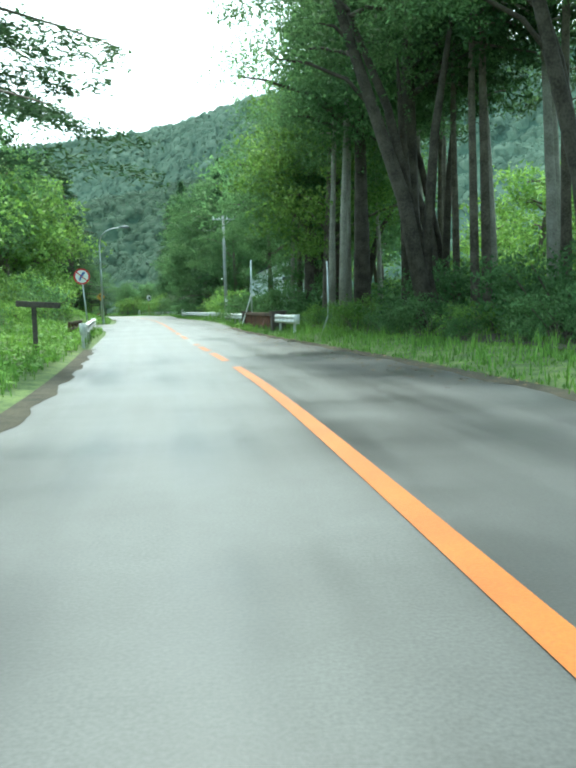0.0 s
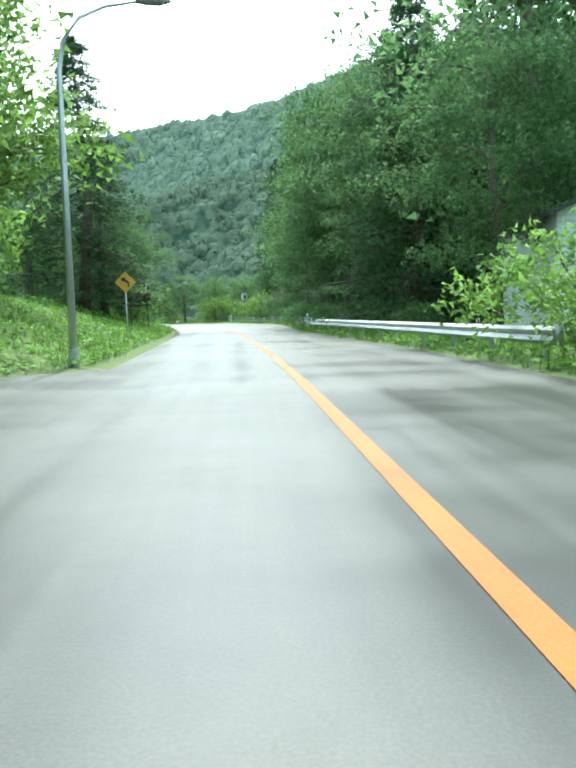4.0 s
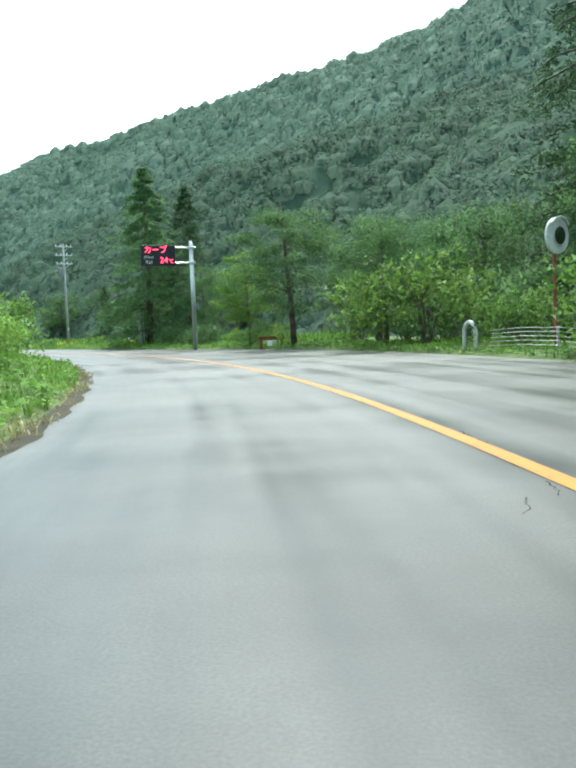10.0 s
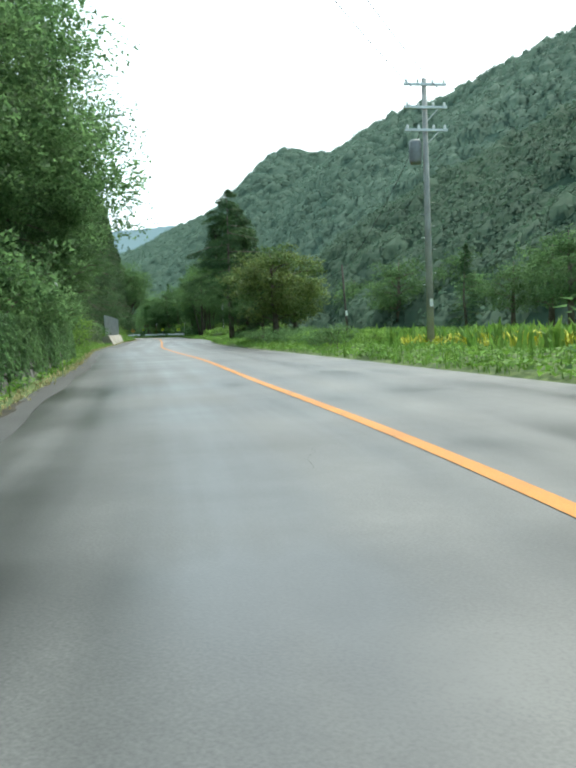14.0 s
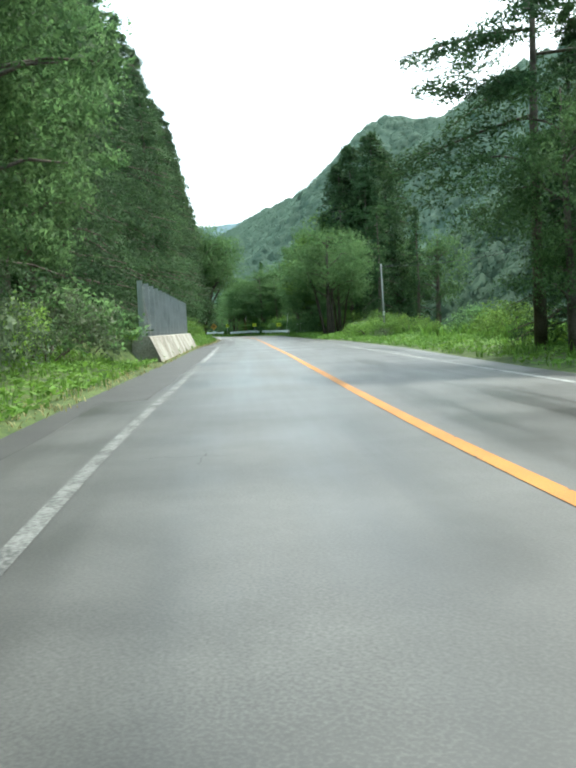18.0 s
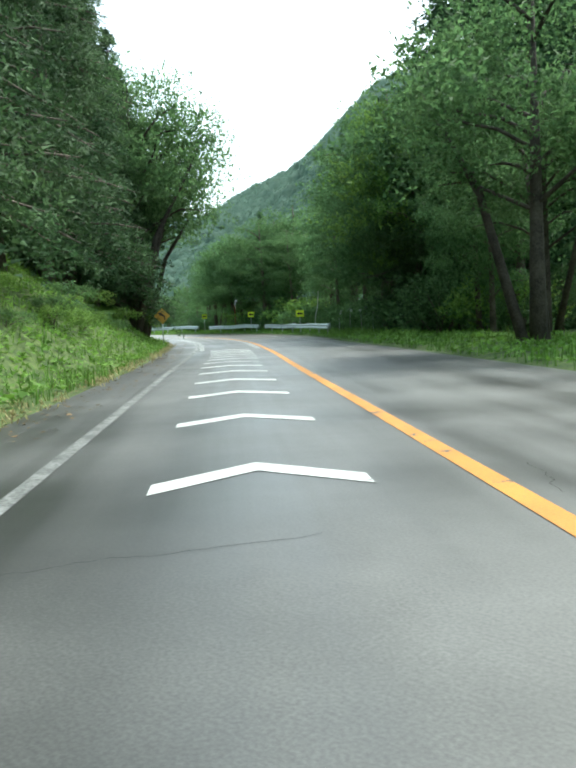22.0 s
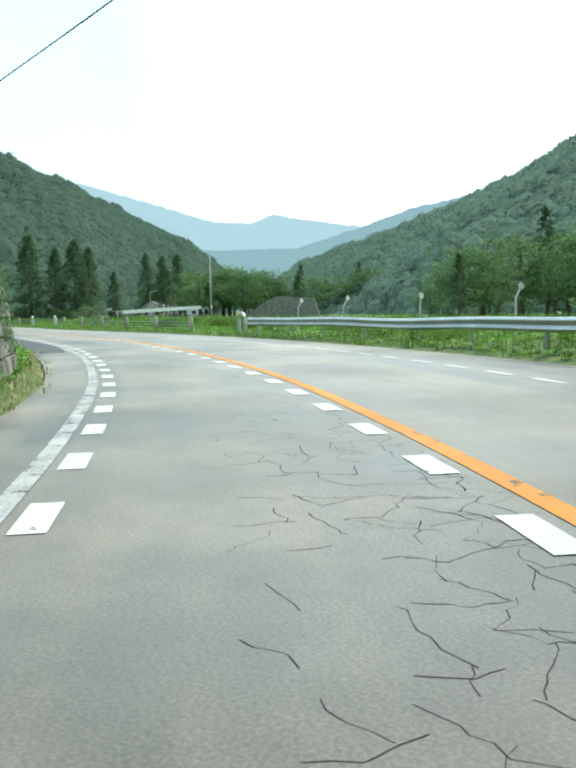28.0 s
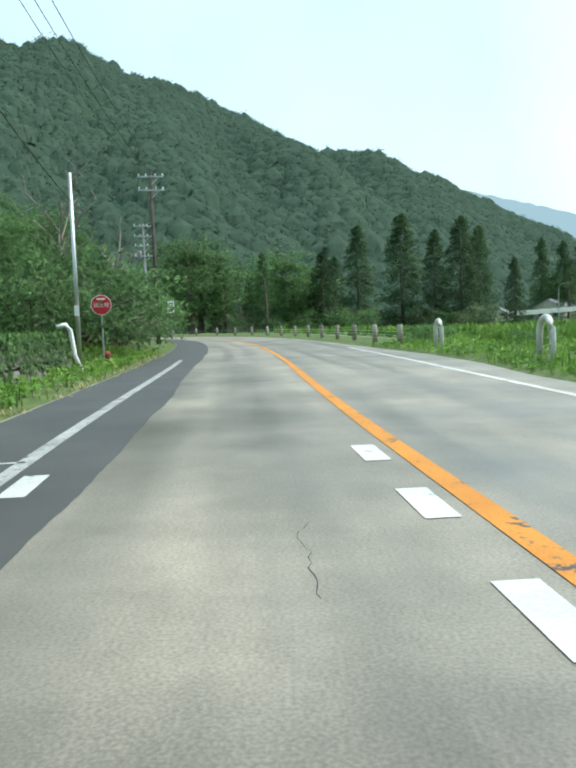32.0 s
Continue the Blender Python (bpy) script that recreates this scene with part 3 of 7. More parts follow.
for a, b in ((-58, 15.5), (17.3, 20.5), (21.5, 24.2), (25.2, 26), (31, 34.5), (36, 39.5), (41, 44), (45, 52.6), (53.2, 136), (136.05, 268), (268.05, 375.9), (376.05, 391), (391.1, 402.2), (402.5, S_LAST - 1)):
    marking("centre_line", a, b, lambda s: drift(s) - 0.09, lambda s: drift(s) + 0.09, ORANGE_DEEP if b < 137 else ORANGE if b < 269 else ORANGE_FRESH, label=ORANGE_LABEL)
for a, b in ((26.4, 30.4), (34.6, 35.9), (39.7, 40.8)):
    marking("centre_line", a, b, -0.07, 0.07, WORN_PAINT, label="pale worn remains of the centre line")
FAINT_PAINT = material("faint_road_paint", (0.075, 0.075, 0.072), (0.23, 0.23, 0.22), 2.5, 0.6, 0.3, 25, contrast=0.35)
marking("edge_line", 247, 264, -3.42, -3.28, FAINT_PAINT, label=WHITE_LABEL)
marking("edge_line", 264, 271.5, -3.45, -3.3, FAINT_PAINT, label="half worn-off white edge line")
marking("edge_line", 273.4, 300, -3.5, -3.36, FADED_PAINT, label=WHITE_LABEL)


def slow_edge(s):
    return np.interp(s, (300, 310, 335, 350, 363, 379, 387, 395, 403, 411, 419, 427, 435, 443, 470), (-3.4, -3.27, -2.92, -2.98, -3.09, -3.11, -3.18, -3.19, -3.14, -3.17, -3.25, -3.3, -3.37, -3.43, -3.5))


marking("edge_line", 300, 333, lambda s: slow_edge(s) - 0.07, lambda s: slow_edge(s) + 0.07, FAINT_PAINT, label=WHITE_LABEL)
marking("edge_line", 333, 352, lambda s: slow_edge(s) - 0.06, lambda s: slow_edge(s) + 0.06, WORN_PAINT, label=WHITE_LABEL)
marking("edge_line", 352, 463, lambda s: slow_edge(s) - 0.08, lambda s: slow_edge(s) + 0.08, FADED_PAINT, label=WHITE_LABEL)
marking("edge_line", 246, 292, 3.62, 3.76, FADED_PAINT, label=WHITE_LABEL)
marking("edge_line", 292, 310, lambda s: 3.62 - (s - 292) * 0.02, lambda s: 3.74 - (s - 292) * 0.02, WORN_PAINT, label=WHITE_LABEL)
marking("edge_line", 331, 356, 3.1, 3.22, WORN_PAINT, label=WHITE_LABEL)
marking("edge_line", 403, 470, lambda s: np.interp(s, (403, 440, 470), (3.28, 3.15, 3.5)), lambda s: np.interp(s, (403, 440, 470), (3.42, 3.29, 3.64)), WHITE_PAINT, label=WHITE_LABEL)
for k in range(29):
    marking("edge_dash", 356.6 + 1.6 * k, 357.5 + 1.6 * k, 3.58, 3.72, WHITE_PAINT, label="short white dash of the dashed edge line")
SLOW_AT = (0, 3, 16, 20, 27, 35, 38, 42, 46, 50, 54, 58, 59), (335.2, 339.9, 362.95, 370.5, 383.5, 398.1, 403.9, 411.1, 418.6, 426.0, 433.7, 441.6, 443.4)
for k in range(59):
    mid = float(np.interp(k, *SLOW_AT))
    half = 0.36 if mid < 400 else 0.42
    marking("slow_dash", mid - half, mid + half, lambda s: drift(s) - 0.42, lambda s: drift(s) - 0.2, WHITE_PAINT if not 22 < k < 26 else FADED_PAINT, label="white slow-down dash beside the centre line")
    mid += float(np.interp(mid, (335, 363, 377, 390, 404, 419, 434, 443), (-0.1, 0.8, 0.95, 0.7, 0.45, 0.75, -0.4, -0.85)))
    marking("slow_dash", mid - half, mid + half, lambda s: slow_edge(s) + 0.16, lambda s: slow_edge(s) + 0.37, WHITE_PAINT, label="white slow-down dash beside the edge line")


def chevron(s):
    q0, w, t, ahead = -1.58 if s < 325 else -1.5, 0.79, 0.36 if s < 322 else 0.3, 0.7
    pts = [(s, q0 - w), (s + ahead, q0), (s, q0 + w), (s + t, q0 + w), (s + ahead + t, q0), (s + t, q0 - w)]
    xy = [plan(a, b) for a, b in pts]
    ob = mesh_object("chevron_marking", [(*p, 0.006) for p in xy], [(0, 1, 4, 5), (1, 2, 3, 4)], WHITE_PAINT)
    tagged(ob, "white arrow-shaped slow-down bar painted on the lane", "road marking", "slow-down bars", kind="structure")


for s in (292.0, 297.2, 302.1, 306.6, 310.1, 313.5, 316.4, 319.2, 321.6, 323.8, 325.7, 327.3, 328.7, 329.8, 330.8, 331.6, 332.4, 333.2, 334.0):
    chevron(s)
tagged(ribbon("road_patch", 404, 640, lambda s: left_edge(s) + 0.05, lambda s: np.interp(s, (404, 415, 426, 440, 447, 456, 470), (-3.4, -3.05, -2.88, -2.68, -2.6, -2.8, -2.7)) + 0.02 * np.sin(s * 0.9) + 0.008 * np.sin(s * 3.1) + 0.004 * np.sin(s * 13.1), 0.003, ASPHALT_NEW, 0.12),
       "strip of newer dark asphalt along the edge", "road patch", kind="structure")
for s in (434.1, 441.9):
    marking("measuring_line", s, s + 0.06, -4.36, -3.42, WHITE_PAINT, label="thin white line across the asphalt shoulder")
tagged(ribbon("road_patch", 258, 300, lambda s: left_edge(s) + 0.05, lambda s: -3.6 - 0.03 * np.sin(s), 0.003, ASPHALT_NEW), "darker strip of asphalt along the shoulder", "road patch", kind="structure")
tagged(ribbon("road_patch", 196, 258, lambda s: left_edge(s) + 0.05, lambda s: left_edge(s) + 0.55 + 0.06 * np.sin(s * 0.7), 0.003, ASPHALT_NEW), "darker strip of asphalt along the shoulder", "road patch", kind="structure")
for a, b, qa, qb in ((292.5, 296.5, -2.4, -0.6), (268, 281, 0.3, 3.2), (86, 104, 1.0, 3.4), (318, 326, 0.4, 3.0)):
    tagged(ribbon("road_patch", a, b, lambda s, q=qa: q + 0.05 * np.sin(s * 1.9) + 0.03 * np.sin(s * 5.3), lambda s, q=qb: q + 0.06 * np.sin(s * 1.3 + 1), 0.0008, ASPHALT_PATCH, 0.3), "patch of asphalt slightly different in tone", "road patch", kind="structure")
for a, b, qa, qb in ((-12, 46, None, 0.0), (100, 205, 0.0, None)):
    if qa is None:
        tagged(ribbon("leaf_litter", a, b, lambda s: right_edge(s) - 0.22 + 0.07 * np.sin(s * 2.1) + 0.018 * np.sin(s * 5.7), lambda s: right_edge(s) + 0.25, 0.004, LITTER, 0.3), "dark earth and leaf litter along the asphalt edge", "leaf litter", kind="structure")
    else:
        tagged(ribbon("leaf_litter", a, b, lambda s: left_edge(s) - 0.2, lambda s: left_edge(s) + 0.16 + 0.06 * np.sin(s * 2.3) + 0.018 * np.sin(s * 6.1), 0.004, LITTER, 0.3), "dark earth and leaf litter along the asphalt edge", "leaf litter", kind="structure")
tagged(ribbon("leaf_litter", -12, 25, lambda s: left_edge(s) - 0.2, lambda s: left_edge(s) + 0.14 + 0.06 * np.sin(s * 2.3) + 0.018 * np.sin(s * 6.1), 0.004, LITTER, 0.3), "dark earth and leaf litter along the asphalt edge", "leaf litter", kind="structure")


def forest_floor():
    """Bare woodland floor under the plantation."""
    st = np.arange(-14, 47, 1.0)
    off = np.array([2.5, 2.8, 3.2, 3.9, 5, 7, 10, 14, 19, 25])
    q = right_edge(st)[:, None] + off[None]
    q[:, 0] += 0.25 * np.sin(st * 1.7)
    z = ground_height(np.repeat(st[:, None], len(off), 1), q) + 0.03
    v = np.concatenate([plan(np.repeat(st[:, None], len(off), 1), q), z[..., None]], -1).reshape(-1, 3)
    k = len(off)
    ob = mesh_object("ground", v, [(i * k + j, i * k + j + 1, (i + 1) * k + j + 1, (i + 1) * k + j) for i in range(len(st) - 1) for j in range(k - 1)], LITTER, smooth=True)
    tagged(ob, "brown woodland floor strewn with leaf litter", "ground", kind="structure")


forest_floor()
tagged(ribbon("lay_by", 46.6, 70.4, lambda s: left_bank(s) - 0.05, lambda s: left_edge(s) + 0.1, 0.003, ASPHALT), "grey asphalt lay-by beside the verge", "road", kind="structure")


DAMP = material("damp_asphalt", (0.03, 0.03, 0.03), (0.06, 0.06, 0.058), 1.5, 0.3, 0.2, 60, spec=0.5)
for s, q, ls, lq in ((111, 3.3, 1.9, 0.5), (106.2, 3.2, 1.0, 0.6), (116.5, 3.2, 1.4, 0.25), (100, 2.1, 0.8, 0.5)):
    rim = [plan(s + ls * math.cos(a) * (1 + 0.25 * math.sin(a * 5 + s)), q + lq * math.sin(a) * (1 + 0.3 * math.sin(a * 3 + q))) for a in np.linspace(0, 2 * math.pi, 40, endpoint=False)]
    tagged(mesh_object("damp_stain", [(*p, 0.002) for p in rim], [tuple(range(40))], DAMP), "dark damp stain on the asphalt", "stain", kind="structure")


def build_cracks():
    rng = random.Random(5)
    verts, faces = [], []

    def crack(s, q, ds, dq, length, width):
        n = int(length / 0.07) + 2
        line = []
        for i in range(n):
            line.append((s, q, width * (0.35 + 0.65 * rng.random())))
            s += ds * 0.07 + rng.uniform(-0.035, 0.035)
            q += dq * 0.07 + rng.uniform(-0.035, 0.035)
        base = len(verts)
        for s_, q_, w_ in line:
            for e in (-0.5, 0.5):
                p = plan(s_ + (e * w_ if abs(dq) > abs(ds) else 0), q_ + (e * w_ if abs(ds) >= abs(dq) else 0))
                verts.append((*p, 0.0015))
        for i in range(n - 1):
            faces.append((base + 2 * i, base + 2 * i + 1, base + 2 * i + 3, base + 2 * i + 2))

    def net(s0, s1, q0, q1, ls, lq, keep, width):
        """Alligator cracking: the wandering edges of uneven cells."""
        ns, nq = int((s1 - s0) / ls), int((q1 - q0) / lq)
        node = {(i, j): (s0 + ls * (i + rng.uniform(-0.38, 0.38)), q0 + lq * (j + 0.5 * (i % 2) + rng.uniform(-0.38, 0.38))) for i in range(ns + 1) for j in range(nq + 1)}
        for (i, j), (sa, qa) in node.items():
            for other in ((i + 1, j), (i, j + 1)):
                if other in node and rng.random() < keep * (0.35 + 0.65 * j / nq):
                    sb, qb = node[other]
                    d = math.hypot(sb - sa, qb - qa)
                    crack(sa, qa, (sb - sa) / d, (qb - qa) / d, d * 1.05, width * rng.uniform(0.5, 1.3))

    net(373, 387, -1.75, -0.12, 0.27, 0.22, 0.72, 0.009)
    net(366.5, 373, -1.7, -0.15, 0.3, 0.24, 0.62, 0.009)
    net(387, 393, -1.6, -0.15, 0.36, 0.28, 0.32, 0.006)
    net(403, 411, -1.9, -0.15, 0.34, 0.26, 0.5, 0.0055)
    net(411, 437, -1.3, -0.15, 0.45, 0.3, 0.24, 0.006)
    net(424, 429, -1.0, 1.3, 0.42, 0.3, 0.42, 0.009)
    net(335, 350, -1.2, -0.15, 0.45, 0.3, 0.22, 0.006)
    net(376, 381, 0.15, 0.55, 0.4, 0.2, 0.5, 0.012)
    for s0 in (12, 33, 64, 79, 98, 151, 172, 187, 222, 251.5, 262, 277, 305, 338, 343, 418):
        crack(s0, rng.uniform(-3.5, -2), rng.uniform(-0.3, 0.3), 1, rng.uniform(0.7, 1.8), 0.007)
    for s0 in range(20, 470, 11):
        crack(s0, rng.choice((0.12, -0.13, 0.3, -1.2, 2.2, -2.4)), 1, rng.uniform(-0.3, 0.3), rng.uniform(0.6, 1.8), 0.006)
    for s0, q0, a in ((101, -2.0, 1.4), (100.6, -0.6, 1.5), (99.9, 0.0, 1.2), (103, -2.2, 0.2), (104.5, -1.9, 0.3), (105.2, -1.8, 0.1), (99.6, -0.2, 0.9), (100.2, -0.4, 2.0)):
        crack(s0, q0, math.cos(a), math.sin(a), rng.uniform(0.8, 1.6), 0.022)
    for _ in range(46):
        a = rng.uniform(0, 6.28)
        crack(rng.uniform(127, 141), -0.16 - 0.3 * rng.random() ** 2, math.cos(a), 0.5 * math.sin(a), rng.uniform(0.3, 0.9), 0.016)
    for s0 in (128, 132, 136, 140, 178, 184):
        crack(s0, -0.15, 1, 0, 4, 0.028)
    ob = mesh_object("road_cracks", verts, faces, CRACK)
    tagged(ob, "thin dark cracks in the old asphalt", "crack", kind="stuff")


build_cracks()


# ---- grass ----
def build_grass(name, s0, s1, qa, qb, count, h0, h1, mat, seed, label, lean=0.5, width=0.011):
    """Tufts of blades on the ground between two offsets (functions of s)."""
    rng = np.random.default_rng(seed)
    s = rng.uniform(s0, s1, count)
    q = qa(s) + (qb(s) - qa(s)) * rng.random(count)
    base = np.concatenate([plan(s, q), ground_height(s, q)[:, None] - 0.03], 1)
    n = 5
    b = np.repeat(base, n, 0)
    b[:, :2] += rng.normal(0, 0.09, (count * n, 2))
    a = rng.uniform(0, 2 * np.pi, count * n)
    h = rng.uniform(h0, h1, count * n) * np.repeat(rng.uniform(0.6, 1.25, count), n)
    out = np.stack([np.cos(a), np.sin(a)], 1)
    side = np.stack([-out[:, 1], out[:, 0]], 1)
    w = width * (1 + h)[:, None]
    bend = (lean * h * rng.uniform(0.2, 1.0, count * n))[:, None]
    v = np.zeros((count * n, 5, 3))
    v[:, 0, :2], v[:, 1, :2] = b[:, :2] - side * w, b[:, :2] + side * w
    v[:, 0, 2] = v[:, 1, 2] = b[:, 2]
    v[:, 2, :2], v[:, 3, :2] = b[:, :2] + out * bend * 0.35 + side * w * 0.8, b[:, :2] + out * bend * 0.35 - side * w * 0.8
    v[:, 2, 2] = v[:, 3, 2] = b[:, 2] + h * 0.6
    v[:, 4, :2], v[:, 4, 2] = b[:, :2] + out * bend, b[:, 2] + h * (1 - 0.35 * lean * rng.random(count * n))
    i = np.arange(count * n) * 5
    faces = [t for k in i.tolist() for t in ((k, k + 1, k + 2, k + 3), (k + 3, k + 2, k + 4))]
    ob = mesh_object(name, v.reshape(-1, 3), faces, mat)
    return tagged(ob, label, "grass", kind="stuff")


for a, b, seed in ((-8, 120, 1), (120, 240, 2), (240, 345, 3), (345, 470, 4)):
    build_grass("grass", a, b, lambda s: left_bank(s) - 6.5, lambda s: left_bank(s) - 0.15, int((b - a) * 30), 0.12, 0.42, GRASS, seed, "long green grass on the bank beside the road")
    build_grass("grass", a, b, lambda s: right_edge(s) + 0.1, lambda s: right_edge(s) + 4.5, int((b - a) * 22), 0.12, 0.42, GRASS, seed + 10, "green roadside grass by the opposite lane")
build_grass("grass", -8, 40, lambda s: right_edge(s) + 0.1, lambda s: right_edge(s) + 2.7, 3200, 0.04, 0.12, GRASS, 15, "short shaded grass along the wood's edge")
build_grass("dry_grass", 120, 345, lambda s: left_edge(s) - 0.8, lambda s: left_edge(s) + 0.12, 2200, 0.05, 0.16, DRY_GRASS, 30, "cut dry grass lying along the asphalt edge", 1.6)
build_grass("dry_grass", 345, 470, lambda s: left_edge(s) - 0.6, lambda s: left_edge(s) + 0.1, 700, 0.05, 0.14, DRY_GRASS, 31, "cut dry grass lying along the asphalt edge", 1.6)
build_grass("field_plants", 196, 300, lambda s: right_edge(s) + 3, lambda s: right_edge(s) + 28, 3800, 0.4, 0.9, GRASS, 32, "tall green weeds in the roadside field", 0.5, 0.04)
build_grass("field_plants", 392, 520, lambda s: right_edge(s) + 3, lambda s: right_edge(s) + 42, 5200, 0.3, 0.7, GRASS, 33, "tall green weeds in the valley field", 0.5, 0.05)
build_grass("yellow_flowers", 200, 224, lambda s: right_edge(s) + 4, lambda s: right_edge(s) + 12, 1300, 0.3, 0.55, YELLOW_FLOWERS, 34, "yellow flowering weeds in the field", 0.9, 0.022)


# ---- trees and leafy ground cover ----
def tri_mesh(name, v, normals, mat, corners=None):
    """Loose triangles v (n, 3, 3), wound and shaded along the normals given."""
    n = len(v)
    flip = np.einsum("ij,ij->i", np.cross(v[:, 1] - v[:, 0], v[:, 2] - v[:, 0]), normals) < 0
    v[flip, 1], v[flip, 2] = v[flip, 2].copy(), v[flip, 1].copy()
    if corners is not None:
        c = corners.reshape(-1, 3, 3)
        c[flip, 1], c[flip, 2] = c[flip, 2].copy(), c[flip, 1].copy()
    me = bpy.data.meshes.new(name)
    me.vertices.add(n * 3)
    me.vertices.foreach_set("co", v.astype(np.float32).ravel())
    me.loops.add(n * 3)
    me.loops.foreach_set("vertex_index", np.arange(n * 3, dtype=np.int32))
    me.polygons.add(n)
    me.polygons.foreach_set("loop_start", np.arange(0, n * 3, 3, dtype=np.int32))
    me.polygons.foreach_set("loop_total", np.full(n, 3, dtype=np.int32))
    me.update(calc_edges=True)
    flat = np.cross(v[:, 1] - v[:, 0], v[:, 2] - v[:, 0])
    flat /= np.linalg.norm(flat, axis=1)[:, None] + 1e-12
    soft = normals / (np.linalg.norm(normals, axis=1)[:, None] + 1e-9) + flat * 0.55
    soft = np.repeat(soft, 3, 0) if corners is None else c.reshape(-1, 3) + np.repeat(flat, 3, 0) * 0.05
    soft /= np.linalg.norm(soft, axis=1)[:, None] + 1e-9
    me.normals_split_custom_set(soft.tolist())
    me.materials.append(mat)
    return me


def leaf_mesh(name, centres, normals, length, width, rng, mat, parent, droop=0.0, spray=3):
    """Sprays of small pointed leaves round the centres."""
    centres = np.repeat(centres, spray, 0)
    normals = np.repeat(normals, spray, 0)
    n = len(centres)
    centres = centres + rng.normal(0, 1, (n, 3)) * length * 0.5
    away = normals * 0.7 + rng.normal(0, 0.7, (n, 3))
    away[:, 2] -= droop
    away /= np.linalg.norm(away, axis=1)[:, None]
    other = rng.normal(0, 1, (n, 3))
    side = np.cross(away, other)
    side /= np.linalg.norm(side, axis=1)[:, None] + 1e-9
    ln = (length * rng.uniform(0.6, 1.3, n))[:, None]
    wd = (width * rng.uniform(0.6, 1.3, n))[:, None]
    v = np.zeros((n, 3, 3))
    v[:, 0] = centres - away * ln * 0.4 + side * wd * 0.5
    v[:, 1] = centres + away * ln * 0.6
    v[:, 2] = centres - away * ln * 0.4 - side * wd * 0.5
    ob = new(name, tri_mesh(name, v, normals, mat))
    ob.parent = parent
    return ob


def ground_cover(s0, s1, qa, qb, count, top, leaf, seed, label):
    """Low leaves in cushions, all over a strip of bank."""
    rng = np.random.default_rng(seed)
    s = rng.uniform(s0, s1, count)
    q = qa(s) + (qb(s) - qa(s)) * rng.random(count)
    lift = top * (0.5 + 0.3 * np.sin(s * 1.7 + q) + 0.3 * np.sin(q * 2.3 - s * 0.6)) * rng.uniform(0.3, 1.0, count) + 0.02
    c = np.concatenate([plan(s, q), (ground_height(s, q) + lift)[:, None]], 1)
    up = np.array([0, 0, 1.0]) + rng.normal(0, 0.4, (count, 3))
    up /= np.linalg.norm(up, axis=1)[:, None]
    side = np.cross(up, rng.normal(0, 1, (count, 3)))
    side /= np.linalg.norm(side, axis=1)[:, None] + 1e-9
    fore = np.cross(up, side)
    k = (leaf * rng.uniform(0.5, 1.4, count))[:, None]
    v = np.stack([c - side * k * 0.5 - fore * k * 0.3, c + side * k * 0.5 - fore * k * 0.3, c + fore * k * 0.8], 1)
    tagged(new("ground_cover", tri_mesh("ground_cover", v, up, COVER)), label, "ground cover", kind="stuff")


def creeper(s0, s1, q, height, count, seed, label):
    """Leaves of a climbing plant on the face of a retaining wall."""
    rng = np.random.default_rng(seed)
    s, f = rng.uniform(s0, s1, count), rng.random(count) ** 0.6
    keep = f > 0.08 + 0.38 * np.sin(s * 0.9) * np.sin(s * 2.3 + 1)
    s, f = s[keep], f[keep]
    n = len(s)
    a = np.concatenate([plan(s, np.full(n, q) + 0.24 - 0.22 * f + rng.uniform(0.02, 0.16, n)), (f * (height + 0.2))[:, None]], 1)
    towards = plan(s, np.full(n, q + 1.0)) - plan(s, np.full(n, q))
    out = np.concatenate([towards, np.full((n, 1), 0.35)], 1) + rng.normal(0, 0.3, (n, 3))
    out /= np.linalg.norm(out, axis=1)[:, None]
    side = np.cross(out, rng.normal(0, 1, (n, 3)))
    side /= np.linalg.norm(side, axis=1)[:, None] + 1e-9
    fore = np.cross(out, side)
    k = rng.uniform(0.06, 0.15, n)[:, None]
    v = np.stack([a - side * k * 0.5 - fore * k * 0.3, a + side * k * 0.5 - fore * k * 0.3, a + fore * k * 0.8], 1)
    tagged(new("creeper", tri_mesh("creeper", v, out, LEAF)), label, "climbing plant", kind="stuff")


def fallen_leaves(s0, s1, qa, qb, count, seed, label):
    """Dry leaves lying on the asphalt, thickest along its edge."""
    rng = np.random.default_rng(seed)
    s = rng.uniform(s0, s1, count)
    q = qb(s) - (qb(s) - qa(s)) * rng.random(count) ** 2
    c = np.concatenate([plan(s, q), rng.uniform(0.008, 0.02, (count, 1))], 1)
    a = rng.uniform(0, 6.28, count)
    side = np.stack([np.cos(a), np.sin(a), rng.normal(0, 0.12, count)], 1)
    fore = np.stack([-np.sin(a), np.cos(a), rng.normal(0, 0.12, count)], 1)
    k = rng.uniform(0.04, 0.1, count)[:, None]
    v = np.stack([c - side * k * 0.4, c + side * k * 0.4, c + fore * k * 0.9], 1)
    tagged(new("fallen_leaves", tri_mesh("fallen_leaves", v, np.tile([0, 0, 1.0], (count, 1)), DEAD_LEAF)), label, "fallen leaves", kind="stuff")


